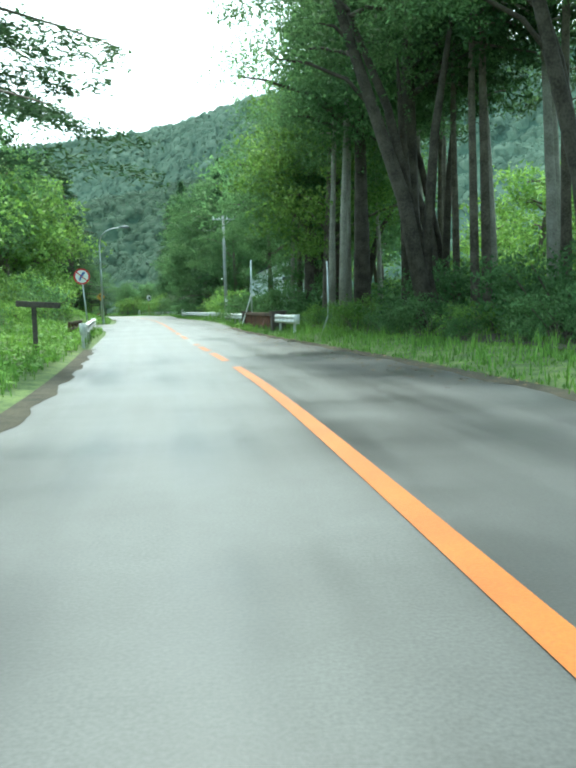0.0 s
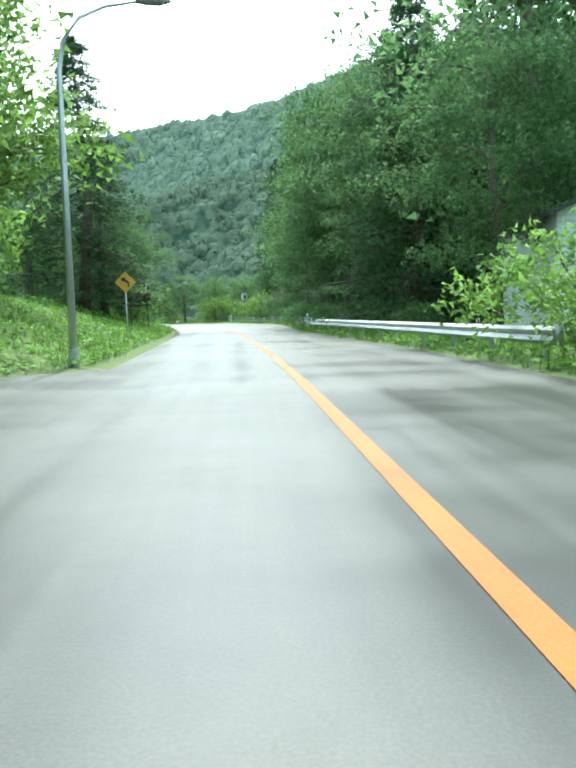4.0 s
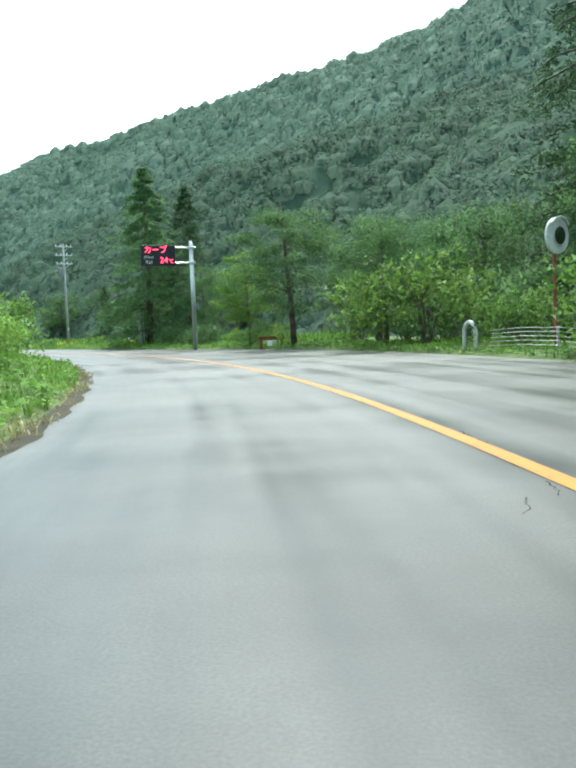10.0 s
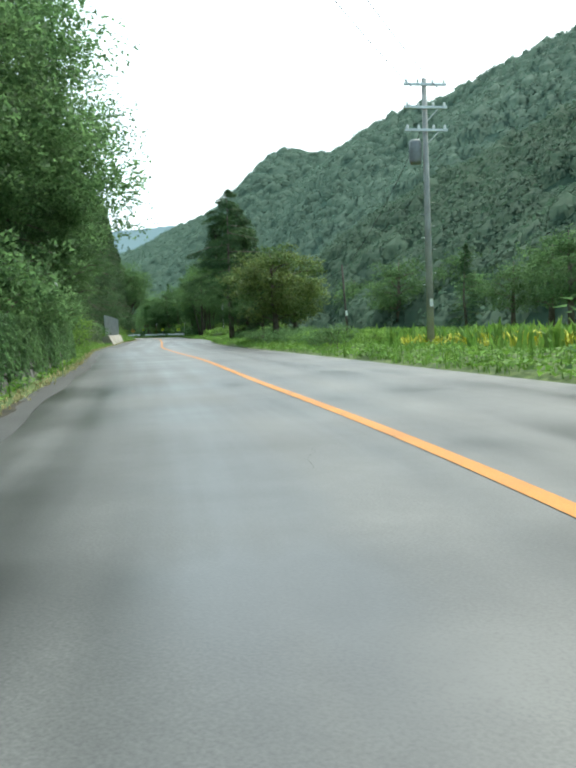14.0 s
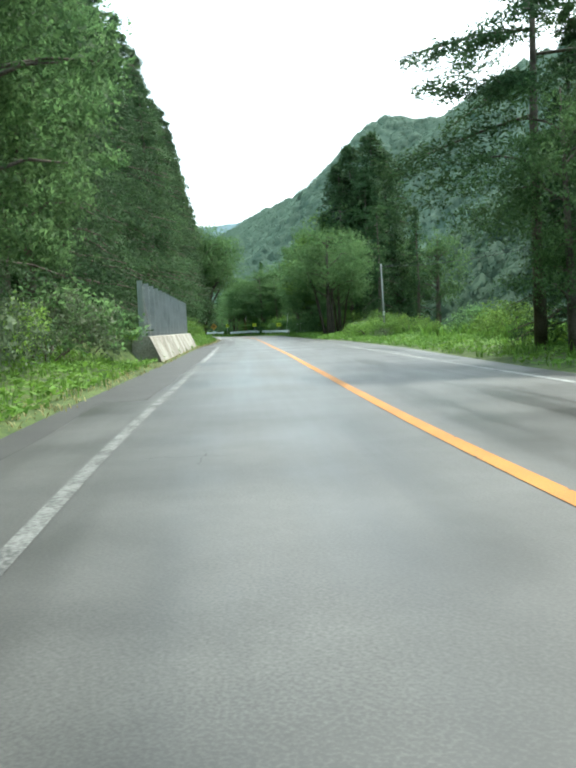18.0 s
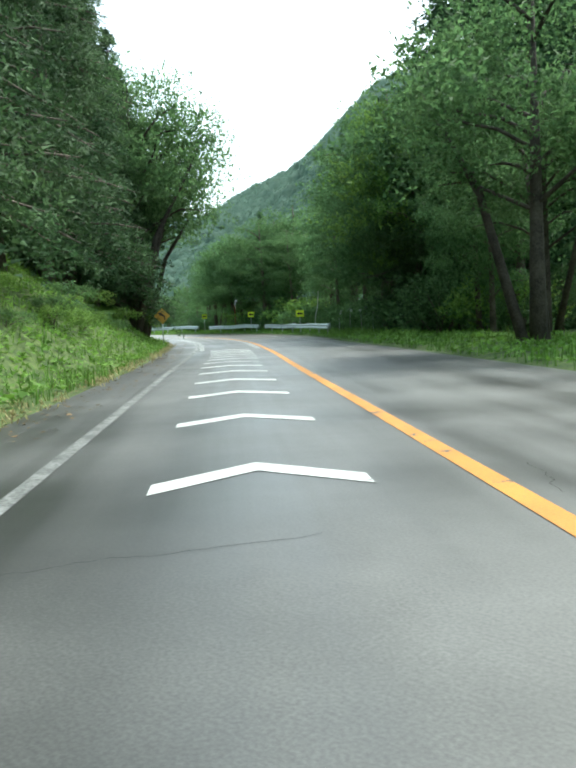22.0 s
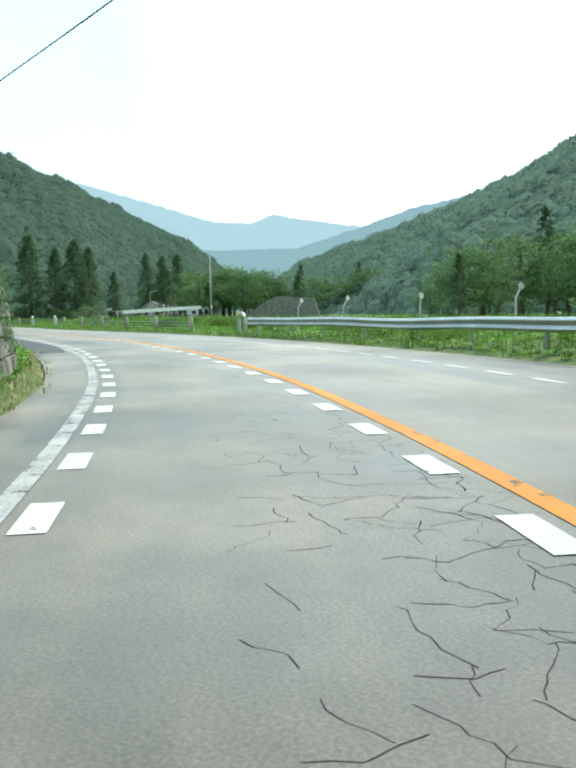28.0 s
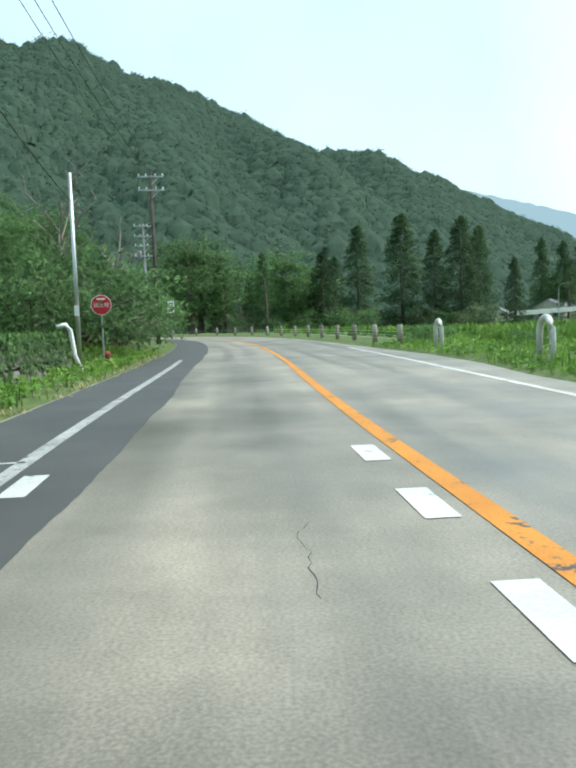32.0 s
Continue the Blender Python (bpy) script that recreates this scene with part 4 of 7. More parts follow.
DEAD_LEAF = material("dead_leaves", (0.1, 0.065, 0.03), (0.24, 0.16, 0.08), 2, 0.85, 0, 8, island=0.4)
fallen_leaves(364, 388, lambda s: right_edge(s) - 1.7, lambda s: right_edge(s) + 0.3, 2200, 95, "brown fallen leaves strewn along the asphalt edge")
fallen_leaves(10, 46, lambda s: right_edge(s) - 1.2, lambda s: right_edge(s) + 0.3, 1300, 96, "brown fallen leaves and twigs at the wood's edge")
fallen_leaves(300, 352, lambda s: left_edge(s) + 0.9, lambda s: left_edge(s) - 0.2, 1500, 97, "dry leaves and needles along the shaded verge")
creeper(203.5, 228.5, -5.5, 1.5, 24000, 91, "ivy and weeds hanging over a mossy stone wall")
creeper(443.5, 458, -6.6, 0.95, 3500, 92, "weeds hanging over a low stone wall")
creeper(385, 396.5, -5.0, 1.9, 1500, 93, "thin ivy on a stone retaining wall")
for a, b, seed in ((-8, 120, 71), (120, 240, 72), (240, 345, 73), (345, 470, 74)):
    ground_cover(a, b, lambda s: left_bank(s) - 6.5, lambda s: left_bank(s) - 0.2, int((b - a) * 280), 0.26, 0.12, seed, "low leafy weeds and clover covering the bank")
    a = max(a, 40)
    ground_cover(a, b, lambda s: right_edge(s) + 0.2, lambda s: right_edge(s) + 4.5, int((b - a) * 170), 0.24, 0.12, seed + 10, "low leafy weeds along the opposite verge")


def limb(bm, start, end, r0, r1, rng, sides=5, sag=0.12):
    a, b = Vector(start), Vector(end)
    d = (b - a).length
    pts = [a]
    for f in (0.35, 0.7):
        p = a.lerp(b, f)
        pts.append(p + Vector((rng.normal(0, 0.05), rng.normal(0, 0.05), sag * math.sin(f * 3.14))) * d)
    pts.append(b)
    tube(pts, [r0, r0 * 0.75 + r1 * 0.25, (r0 + r1) / 2, r1], sides, bm, cap=False)


def broad_tree(name, height, radius, bare, clusters, per, leaf, mat, bark, seed, label, squash=1.0, trunk=0.035, stems=0, bend=None):
    """Trunk with limbs, and a crown of leaf clusters; bare: the share of the height below the crown."""
    rng = np.random.default_rng(seed)
    t = thing(name, Matrix(), label, "tree")
    bm = bmesh.new()
    lean = rng.normal(0, 0.03, 2) * height if bend is None else np.array(bend)
    r = trunk * height * 0.55 + 0.03
    spine = [(0, 0, -0.25), (lean[0] * 0.2, lean[1] * 0.2, height * 0.25), (lean[0] * 0.6, lean[1] * 0.6, height * 0.55), (lean[0], lean[1], height * 0.88)]
    tube(spine, [r * 1.35, r, r * 0.65, r * 0.15], 7, bm)
    z0, cz = bare * height, (bare + 1) / 2 * height
    half = (height - z0) / 2
    centres = []
    for _ in range(clusters):
        u = rng.normal(0, 1, 3)
        u /= np.linalg.norm(u)
        k = rng.uniform(0.4, 0.88)
        wide = radius * (1.0 - 0.25 * max(u[2], 0)) * squash
        centres.append(np.array([u[0] * wide * k + lean[0] * 0.5, u[1] * wide * k + lean[1] * 0.5, cz + u[2] * half * k * 0.95]))
    for k in range(stems):
        c = centres[12 + k]
        foot = Vector((math.cos(k * 2.4) * r * 1.6, math.sin(k * 2.4) * r * 1.6, -0.25))
        tube([foot, foot.lerp(Vector(c), 0.4) + Vector((0, 0, 0.12 * height)), Vector(c)], [r * 0.9, r * 0.6, 0.03], 7, bm)
    for c in centres[: min(12, clusters)]:
        h = float(np.clip(c[2] - 0.35 * math.hypot(c[0], c[1]), z0 * 0.8, height * 0.8))
        limb(bm, (lean[0] * h / height, lean[1] * h / height, h), c, r * 0.35, 0.02, rng)
    part("trunk", bm, bark, t, smooth=True)
    pts, nor = [], []
    size = radius * (0.34 if clusters < 60 else 0.22)
    for c in centres:
        u = rng.normal(0, 1, (per, 3))
        u /= np.linalg.norm(u, axis=1)[:, None]
        k = rng.uniform(0.05, 1.0, per)[:, None] ** 0.65
        p = c + u * k * size * np.array([1.25, 1.25, 0.55]) * rng.uniform(0.7, 1.3)
        pts.append(p)
        nor.append(u * 0.8 + np.array([0, 0, 0.4]))
    leaf_mesh("crown", np.vstack(pts), np.vstack(nor), leaf, leaf * 0.62, rng, mat, t, 0.15)
    return t


def conifer(name, height, radius, bare, whorls, per, leaf, seed, label, mat=None, bark=None, top=0.25, shape=0.75, girth=1.0, ragged=(0.65, 1.15)):
    rng = np.random.default_rng(seed)
    t = thing(name, Matrix(), label, "tree")
    bm = bmesh.new()
    r = (0.0095 * height + 0.04) * girth
    tube([(0, 0, -0.25), (0.02 * height * rng.normal(), 0, height * 0.4), (0, 0, height * 0.97)], [r * 1.25, r * 0.8, 0.02], 7, bm)
    pts, nor = [], []
    z0 = bare * height
    for w in range(whorls):
        f = ((w + rng.random()) / whorls) ** 1.2
        z = z0 + (height - z0) * f
        reach = radius * ((1 - f) ** shape * (1 - top) + top * (1 - f)) * rng.uniform(*ragged)
        a = rng.uniform(0, 6.28)
        out, side = np.array([math.cos(a), math.sin(a), 0.0]), np.array([-math.sin(a), math.cos(a), 0.0])
        sink, dip = rng.uniform(-0.05, 0.2), rng.uniform(0.1, 0.4)
        if w % 4 == 0:
            limb(bm, (0, 0, z), np.array([0, 0, z - reach * (sink + dip)]) + out * reach, 0.05, 0.012, rng, 4, 0.05)
        k = rng.uniform(0.1, 1.0, per) ** 0.7
        fan = (0.12 + 0.3 * reach * (1.1 - k)) * rng.normal(0, 0.7, per)
        p = np.array([0, 0, z]) + out * (reach * k)[:, None] + side * fan[:, None]
        p[:, 2] -= reach * (sink * k + dip * k * k) + np.abs(fan) * 0.25 + rng.uniform(0, 0.12 + 0.05 * reach, per)
        pts.append(p)
        nor.append(np.tile(out + np.array([0, 0, 0.55]), (per, 1)))
    part("trunk", bm, bark or BARK, t, smooth=True)
    leaf_mesh("crown", np.vstack(pts), np.vstack(nor), leaf, leaf * 0.4, rng, mat or NEEDLE, t, 0.6)
    return t


def shrub(name, height, radius, clusters, per, leaf, mat, seed, label):
    rng = np.random.default_rng(seed)
    t = thing(name, Matrix(), label, "shrub")
    bm = bmesh.new()
    pts, nor = [], []
    for k in range(clusters):
        a, d = rng.uniform(0, 6.28), radius * math.sqrt(rng.random())
        c = np.array([math.cos(a) * d, math.sin(a) * d, height * rng.uniform(0.2, 0.92) * (1 - 0.45 * (d / radius) ** 2)])
        if k < 7:
            limb(bm, (c[0] * 0.1, c[1] * 0.1, -0.1), c, 0.03, 0.008, rng, 4)
        u = rng.normal(0, 1, (per, 3))
        u /= np.linalg.norm(u, axis=1)[:, None]
        pts.append(c + u * rng.uniform(0.3, 1, per)[:, None] * radius * 0.34 * np.array([1, 1, 0.75]))
        nor.append(u + np.array([0, 0, 0.4]))
    part("stem", bm, BARK, t)
    p = np.vstack(pts)
    p[:, 2] = np.maximum(p[:, 2], 0.04)
    leaf_mesh("foliage", p, np.vstack(nor), leaf, leaf * 0.66, rng, mat, t, 0.1)
    return t


KINDS = {
    "maple": (broad_tree("broadleaf_tree", 14, 4.4, 0.07, 88, 108, 0.135, LEAF, BARK, 11, "tall green broadleaf tree in full summer leaf", trunk=0.018), 14),
    "oak": (broad_tree("broadleaf_tree", 12, 4.6, 0.05, 88, 104, 0.135, LEAF, BARK, 12, "spreading green broadleaf tree at the wood's edge", trunk=0.022), 12),
    "big": (broad_tree("broadleaf_tree", 17, 6.4, 0.3, 96, 100, 0.13, LEAF, BARK_DARK, 31, "tall old broadleaf tree with a thick dark trunk", trunk=0.03, stems=1), 17),
    "leaning": (broad_tree("broadleaf_tree", 16, 5.0, 0.42, 76, 100, 0.125, LEAF, BARK_DARK, 33, "old broadleaf tree leaning out over the road", trunk=0.022, stems=2, bend=(-4.2, 0.6)), 16),
    "spread": (broad_tree("broadleaf_tree", 10, 5.2, 0.3, 84, 76, 0.14, LEAF, BARK_DARK, 32, "spreading roadside tree on several dark stems", trunk=0.026, stems=2), 10),
    "light": (broad_tree("broadleaf_tree", 10, 4.0, 0.08, 84, 84, 0.125, LEAF_BRIGHT, BARK, 13, "light green broadleaf tree lit by the sun", trunk=0.019), 10),
    "slim": (broad_tree("broadleaf_tree", 15, 2.9, 0.42, 54, 60, 0.14, LEAF, BARK_PALE, 14, "slender forest tree with a bare pale trunk", trunk=0.012), 15),
    "yellow": (broad_tree("broadleaf_tree", 7, 3.4, 0.14, 90, 44, 0.18, LEAF_YELLOW, BARK, 15, "low round tree with yellowing leaves"), 7),
    "cedar": (conifer("cedar_tree", 20, 4.4, 0.03, 260, 22, 0.32, 16, "dark green cone-shaped cedar", shape=0.42, top=0.12, ragged=(0.72, 1.1)), 20),
    "fir": (conifer("conifer_tree", 15, 3.1, 0.06, 210, 46, 0.145, 17, "dark green conifer with hanging branches", shape=0.5), 15),
    "stand": (conifer("cedar_tree", 20, 2.9, 0.48, 64, 28, 0.26, 18, "tall plantation cedar with a long bare trunk", top=0.45, girth=0.62), 20),
    "pine": (conifer("pine_tree", 14, 4.0, 0.34, 64, 150, 0.13, 19, "red pine with a tall trunk and layered needles", mat=NEEDLE, top=0.3, shape=0.5, girth=0.65), 14),
    "cone": (conifer("conifer_tree", 14, 3.4, 0.08, 160, 64, 0.17, 25, "light green pointed tree beside the display", mat=LEAF, shape=0.55), 14),
    "back": (broad_tree("broadleaf_tree", 13, 4.4, 0.1, 54, 38, 0.28, LEAF, BARK, 23, "green broadleaf tree deeper in the wood"), 13),
    "back_fir": (conifer("conifer_tree", 16, 3.3, 0.06, 80, 20, 0.3, 24, "dark conifer deeper in the wood"), 16),
    "back_light": (broad_tree("broadleaf_tree", 10, 4.0, 0.08, 48, 28, 0.25, LEAF_BRIGHT, BARK, 26, "light green broadleaf tree behind the roadside bushes"), 10),
    "shrub": (shrub("shrub", 2.2, 1.7, 34, 26, 0.12, LEAF, 20, "dense dark green roadside shrub"), 2.2),
    "bright_shrub": (shrub("shrub", 2.4, 1.9, 36, 28, 0.125, LEAF_BRIGHT, 21, "bright green leafy bush in the sun"), 2.4),
    "grey_shrub": (shrub("shrub", 2.6, 1.6, 32, 24, 0.11, LEAF_GREY, 22, "grey-green shrub with small leaves"), 2.6),
}
USED = set()
FAR = {"maple": "back", "oak": "back", "light": "back_light", "fir": "back_fir"}


def plant(kind, s, q, height, turn=0.0, wide=1.0, group="roadside trees"):
    if abs(q) > 11:
        kind = FAR.get(kind, kind)
    ob, own = KINDS[kind]
    k = height / own
    m = placed(s, q, turn) @ Matrix.Diagonal((k * wide, k * wide, k, 1))
    if kind not in USED:
        USED.add(kind)
        ob.matrix_basis = m
        tagged(ob, group=group)
        return ob
    return tagged(copy_thing(ob, m @ Matrix.Diagonal((*(1 / v for v in ob.matrix_basis.to_scale()), 1))), group=group)


def plant_row(kinds, s0, s1, q0, q1, n, h0, h1, seed, group="roadside trees", wide=(0.9, 1.2)):
    rng = random.Random(seed)
    for k in range(n):
        s = s0 + (s1 - s0) * (k + rng.random()) / n
        plant(rng.choice(kinds), s, rng.uniform(q0, q1), rng.uniform(h0, h1), rng.uniform(0, 360), rng.uniform(*wide), group)


# right of the first stretch: plantation wood, then dark mixed trees
plant_row(["stand"], -4, 33, 7.5, 10.5, 9, 17, 21, 101, "plantation cedars")
plant_row(["stand", "stand", "slim"], -2, 42, 11, 16, 8, 17, 22, 102, "plantation cedars")
plant_row(["back_light"], 4, 60, 22, 32, 16, 7, 13, 119)
plant_row(["bright_shrub"], 6, 50, 13, 20, 20, 2.0, 4.0, 118, "undergrowth")
for kind, st, q, h, turn in (("leaning", 23, 7.0, 16, 10), ("big", 26.5, 7.6, 17, 80), ("leaning", 17.2, 9.0, 15, 25), ("leaning", 29, 10.0, 15, -20), ("stand", 22.5, 8.6, 19, 0), ("slim", 31.5, 6.4, 17, 40), ("slim", 33, 7.0, 18, 90), ("slim", 34.5, 6.7, 16, 10)):
    plant(kind, st, q, h, turn, 1.0, "plantation cedars" if kind == "stand" else "roadside trees")
plant_row(["shrub", "shrub", "bright_shrub"], 2, 40, 5.6, 7.6, 22, 0.7, 1.5, 104, "undergrowth")
plant_row(["shrub"], 10, 38, 7.6, 10, 9, 1.6, 2.8, 103, "undergrowth")
# added trees behind the start, out of view, to shade the right lane
plant_row(["big"], -14, 3, 7.0, 9.5, 4, 15, 17, 99)
plant_row(["big"], 36, 52, 7.5, 9.5, 3, 14, 16, 105)
for kind, s, q, h in (("big", 32, 7.4, 16.5), ("light", 38.5, 7.4, 14.5), ("maple", 46, 7.6, 13)):
    plant(kind, s, q, h, s * 31, 1.0)
plant_row(["slim"], 8, 44, 9, 15, 7, 14, 18, 110, "plantation cedars")
plant_row(["maple", "fir", "oak"], 82, 128, 8.3, 12, 13, 16, 20, 107)
plant_row(["back", "back_fir"], 82, 135, 13, 24, 14, 17, 23, 108)
plant_row(["shrub"], 84, 128, 6.2, 8, 10, 1.4, 2.6, 109, "undergrowth")
plant("fir", 92, 8.5, 18, 0, 1.4)
plant("oak", 78, 7.9, 11.5, 40)
plant("bright_shrub", 68, 6.3, 2.9, 10, 1.15)
plant("bright_shrub", 65.2, 5.9, 2.2, 80)
plant("light", 66, 16, 11, 10)
plant("maple", 55.5, 7.4, 12.5)
plant_row(["big", "slim", "maple"], 42, 62, 10.5, 17, 8, 12, 16, 106)
plant_row(["shrub"], 40, 54, 5.2, 8.5, 9, 1.4, 2.8, 120, "undergrowth")
plant("slim", 46.5, 7.2, 14, 20)
plant("slim", 49, 8.6, 15, 130)
# left of the first stretch
plant_row(["light"], 66, 88, -15, -12.2, 8, 12.5, 15, 111)
plant_row(["light"], 48, 60, -16, -14, 4, 11, 13.5, 117)
plant_row(["bright_shrub", "shrub", "bright_shrub"], 45, 82, -11.6, -9.4, 16, 2.4, 4.2, 116, "bank shrubs")
plant_row(["light", "back"], 60, 90, -18, -11, 9, 12, 16, 112)
plant_row(["back"], 20, 60, -24, -15, 8, 9, 12, 113)
plant_row(["shrub", "bright_shrub"], 24, 48, -10, -7.5, 7, 0.9, 1.6, 114, "undergrowth")
plant("fir", 101, -9.3, 16, 20, 1.7)
plant("fir", 106, -8.6, 11.5, 120, 1.6)
plant("oak", 104, -13, 10, 60)
plant("pine", 20, -6.6, 12.5, 200, 1.75)
plant_row(["light"], 22, 46, -13, -10, 5, 8.5, 11.5, 115)
# left of the second stretch
plant_row(["oak", "maple"], 110, 132, -12, -7.5, 5, 8.5, 11, 121)
plant_row(["bright_shrub", "shrub", "light"], 108, 127, -9, -6.5, 8, 1.6, 3.0, 122, "bank shrubs")
plant_row(["bright_shrub", "shrub"], 127, 146, -9, -6.8, 7, 0.8, 1.3, 127, "bank shrubs")
plant_row(["shrub", "bright_shrub"], 146, 204, -9, -6.4, 17, 1.5, 2.6, 123, "bank shrubs")
plant_row(["back", "back_fir"], 132, 205, -20, -10.5, 15, 8, 12, 124)
plant_row(["light", "shrub"], 203, 231, -7.8, -6.4, 10, 1.8, 3.0, 125, "bank shrubs")
plant_row(["shrub", "bright_shrub", "shrub"], 213, 224.5, -6.1, -5.8, 6, 1.5, 2.0, 128, "bank shrubs")
plant_row(["oak", "maple", "fir"], 205, 243, -11, -8, 12, 14.5, 19, 126, wide=(1.05, 1.3))
# right of the second stretch
plant_row(["big", "maple"], 126, 146, 12.0, 16, 6, 13, 16, 131)
plant_row(["shrub", "bright_shrub", "grey_shrub", "shrub"], 140, 176, 9.6, 13, 17, 1.8, 4.6, 132, "sunlit bushes")
plant_row(["oak", "back"], 150, 184, 13, 19, 12, 6.5, 9.5, 133)
plant("cone", 199, 8.6, 14.0, 30, 1.45)
plant("maple", 176.8, 8.3, 8.8, 80, 1.35)
plant("light", 181.8, 8.0, 6.2, 140, 1.0)
plant("oak", 171, 10.4, 7.0, 20, 1.0)
plant("maple", 178, 14.5, 8.5, 10)
plant("oak", 192, 9.8, 6.5, 60, 0.9)
plant("fir", 196, 10.6, 12, 15, 1.3)
plant("fir", 202.5, 10.5, 10, 200)
plant("fir", 205, 12, 9, 100)
plant_row(["shrub", "bright_shrub"], 178, 196, 7.6, 9, 7, 1.0, 1.8, 135, "undergrowth")
# right of the third stretch
plant("yellow", 243.5, 7.6, 7.2, 0, 1.15)
plant("yellow", 247, 9.6, 5.6, 70, 1.1)
plant("oak", 248, 7.4, 6.8, 150)
plant("pine", 267, 6.9, 14.5, 40, 1.4)
plant("oak", 263.5, 6.4, 7.5, 40)
plant("fir", 268.5, 8.6, 10.5, 140)
plant_row(["fir", "oak"], 263, 270, 8, 10.5, 3, 7, 9, 141)
plant_row(["bright_shrub", "shrub"], 262, 320, 8.5, 12, 12, 1.2, 2.2, 142, "field bushes")
plant("spread", 323, 7.1, 11.2, 30, 1.05)
plant("spread", 326, 8.6, 8.4, 200, 1.0)
plant("oak", 331, 8.6, 8.5, 120, 0.8)
plant_row(["oak", "shrub"], 332, 348, 10, 13, 5, 2.5, 4.5, 147, "undergrowth")
GROVE = ((343, 16.0, 21.5, 1.25), (344, 12.0, 18.5, 1.35), (346, 13.9, 20.8, 1.25), (345, 18.2, 20.0, 1.3), (341, 14.6, 17.5, 1.35))
plant_row(["maple", "oak"], 330, 372, 9, 12, 10, 10, 13.5, 143, wide=(0.75, 0.95))
plant_row(["back", "back_fir"], 330, 388, 13, 24, 15, 12, 17, 144)
plant_row(["maple", "light", "oak"], 341, 354, 8.8, 12, 6, 14, 17.5, 148)
plant_row(["shrub", "shrub", "bright_shrub"], 330, 384, 8.2, 10.5, 22, 1.8, 3.6, 145, "undergrowth")
plant_row(["oak", "maple"], 373, 386, 8.4, 11.5, 8, 10.5, 12.5, 146, wide=(1.0, 1.3))
plant_row(["shrub", "bright_shrub", "shrub"], 222, 262, 6.2, 9.5, 18, 0.7, 1.3, 149, "field bushes", (1.2, 1.7))
plant_row(["back", "back_fir", "back", "back"], 225, 330, 30, 46, 28, 7, 12, 159, "field edge trees", (1.0, 1.4))
# left of the third stretch: a tall dark wall of trees
plant_row(["fir", "fir", "maple"], 238, 276, -10.5, -8.2, 13, 14, 18, 151, wide=(0.8, 1.0))
plant_row(["fir"], 274, 306, -11.4, -10, 12, 19, 23, 152, wide=(0.85, 1.0))
plant_row(["fir"], 308, 340, -10.4, -8.6, 12, 18, 22, 156, wide=(0.95, 1.15))
plant("fir", 341, -7.8, 17, 30, 1.1)
for st, q, h in ((345, -6.2, 14.5), (347.5, -5.7, 14), (350, -5.9, 13.5), (352.5, -6.4, 12.5)):
    plant("spread", st, q, h, st * 77, 0.85)
for st, q, h in ((344.5, -8.8, 17), (347.5, -8.6, 16), (350.5, -8.6, 15)):
    plant("fir", st, q, h, st * 41, 1.1)
for st, q, h in ((345.5, -7.2, 13.5), (348.5, -7.4, 13), (351.5, -7.2, 12)):
    plant("maple", st, q, h, st * 19, 1.0)
plant_row(["back_fir"], 343, 354, -12, -9, 6, 14, 18, 158, wide=(1.3, 1.6))
plant("fir", 338, -8.4, 19, 70, 1.0)
plant_row(["back_fir"], 341, 354, -10.5, -8.2, 7, 13, 17, 157, wide=(1.3, 1.6))
for st, q, h in ((342.5, -8.0, 17), (345.3, -6.8, 15.5), (347.6, -6.6, 15), (350.2, -8.2, 13.5), (352.6, -8.6, 12)):
    plant("fir", st, q, h, st * 50, 0.95)
plant_row(["back_fir"], 240, 350, -18, -12, 24, 16, 21, 153)
plant_row(["shrub", "bright_shrub", "grey_shrub"], 234, 274, -8.4, -6.2, 15, 1.5, 3.0, 154, "bank shrubs")
plant_row(["bright_shrub"], 347, 356, -7.8, -6.4, 5, 1.6, 2.2, 155, "bank shrubs")
plant_row(["bright_shrub", "shrub", "bright_shrub"], 303, 341, -7.9, -6.1, 20, 0.45, 0.9, 150, "bank shrubs", (1.4, 2.0))
plant_row(["grey_shrub", "shrub", "bright_shrub"], 294, 321, 7.4, 10.5, 12, 0.7, 1.5, 140, "field bushes", (1.2, 1.7))
# left of the last stretch
plant_row(["back", "light"], 352, 440, -20, -10, 18, 7, 11, 161)
plant_row(["bright_shrub", "shrub"], 352, 427, -9.5, -6.6, 18, 1.2, 2.2, 162, "bank shrubs")
plant_row(["oak", "maple", "oak"], 462, 492, -15, -10, 11, 5.5, 8.0, 163)
plant_row(["shrub", "grey_shrub", "shrub"], 460, 490, -11.5, -7.4, 16, 2.8, 5.2, 165, "bank shrubs", (1.0, 1.4))
plant("grey_shrub", 469, -6.9, 3.0, 20, 1.0)
plant("grey_shrub", 472, -7.6, 3.4, 140, 1.1)
plant("bright_shrub", 476, -7.2, 2.2, 10)
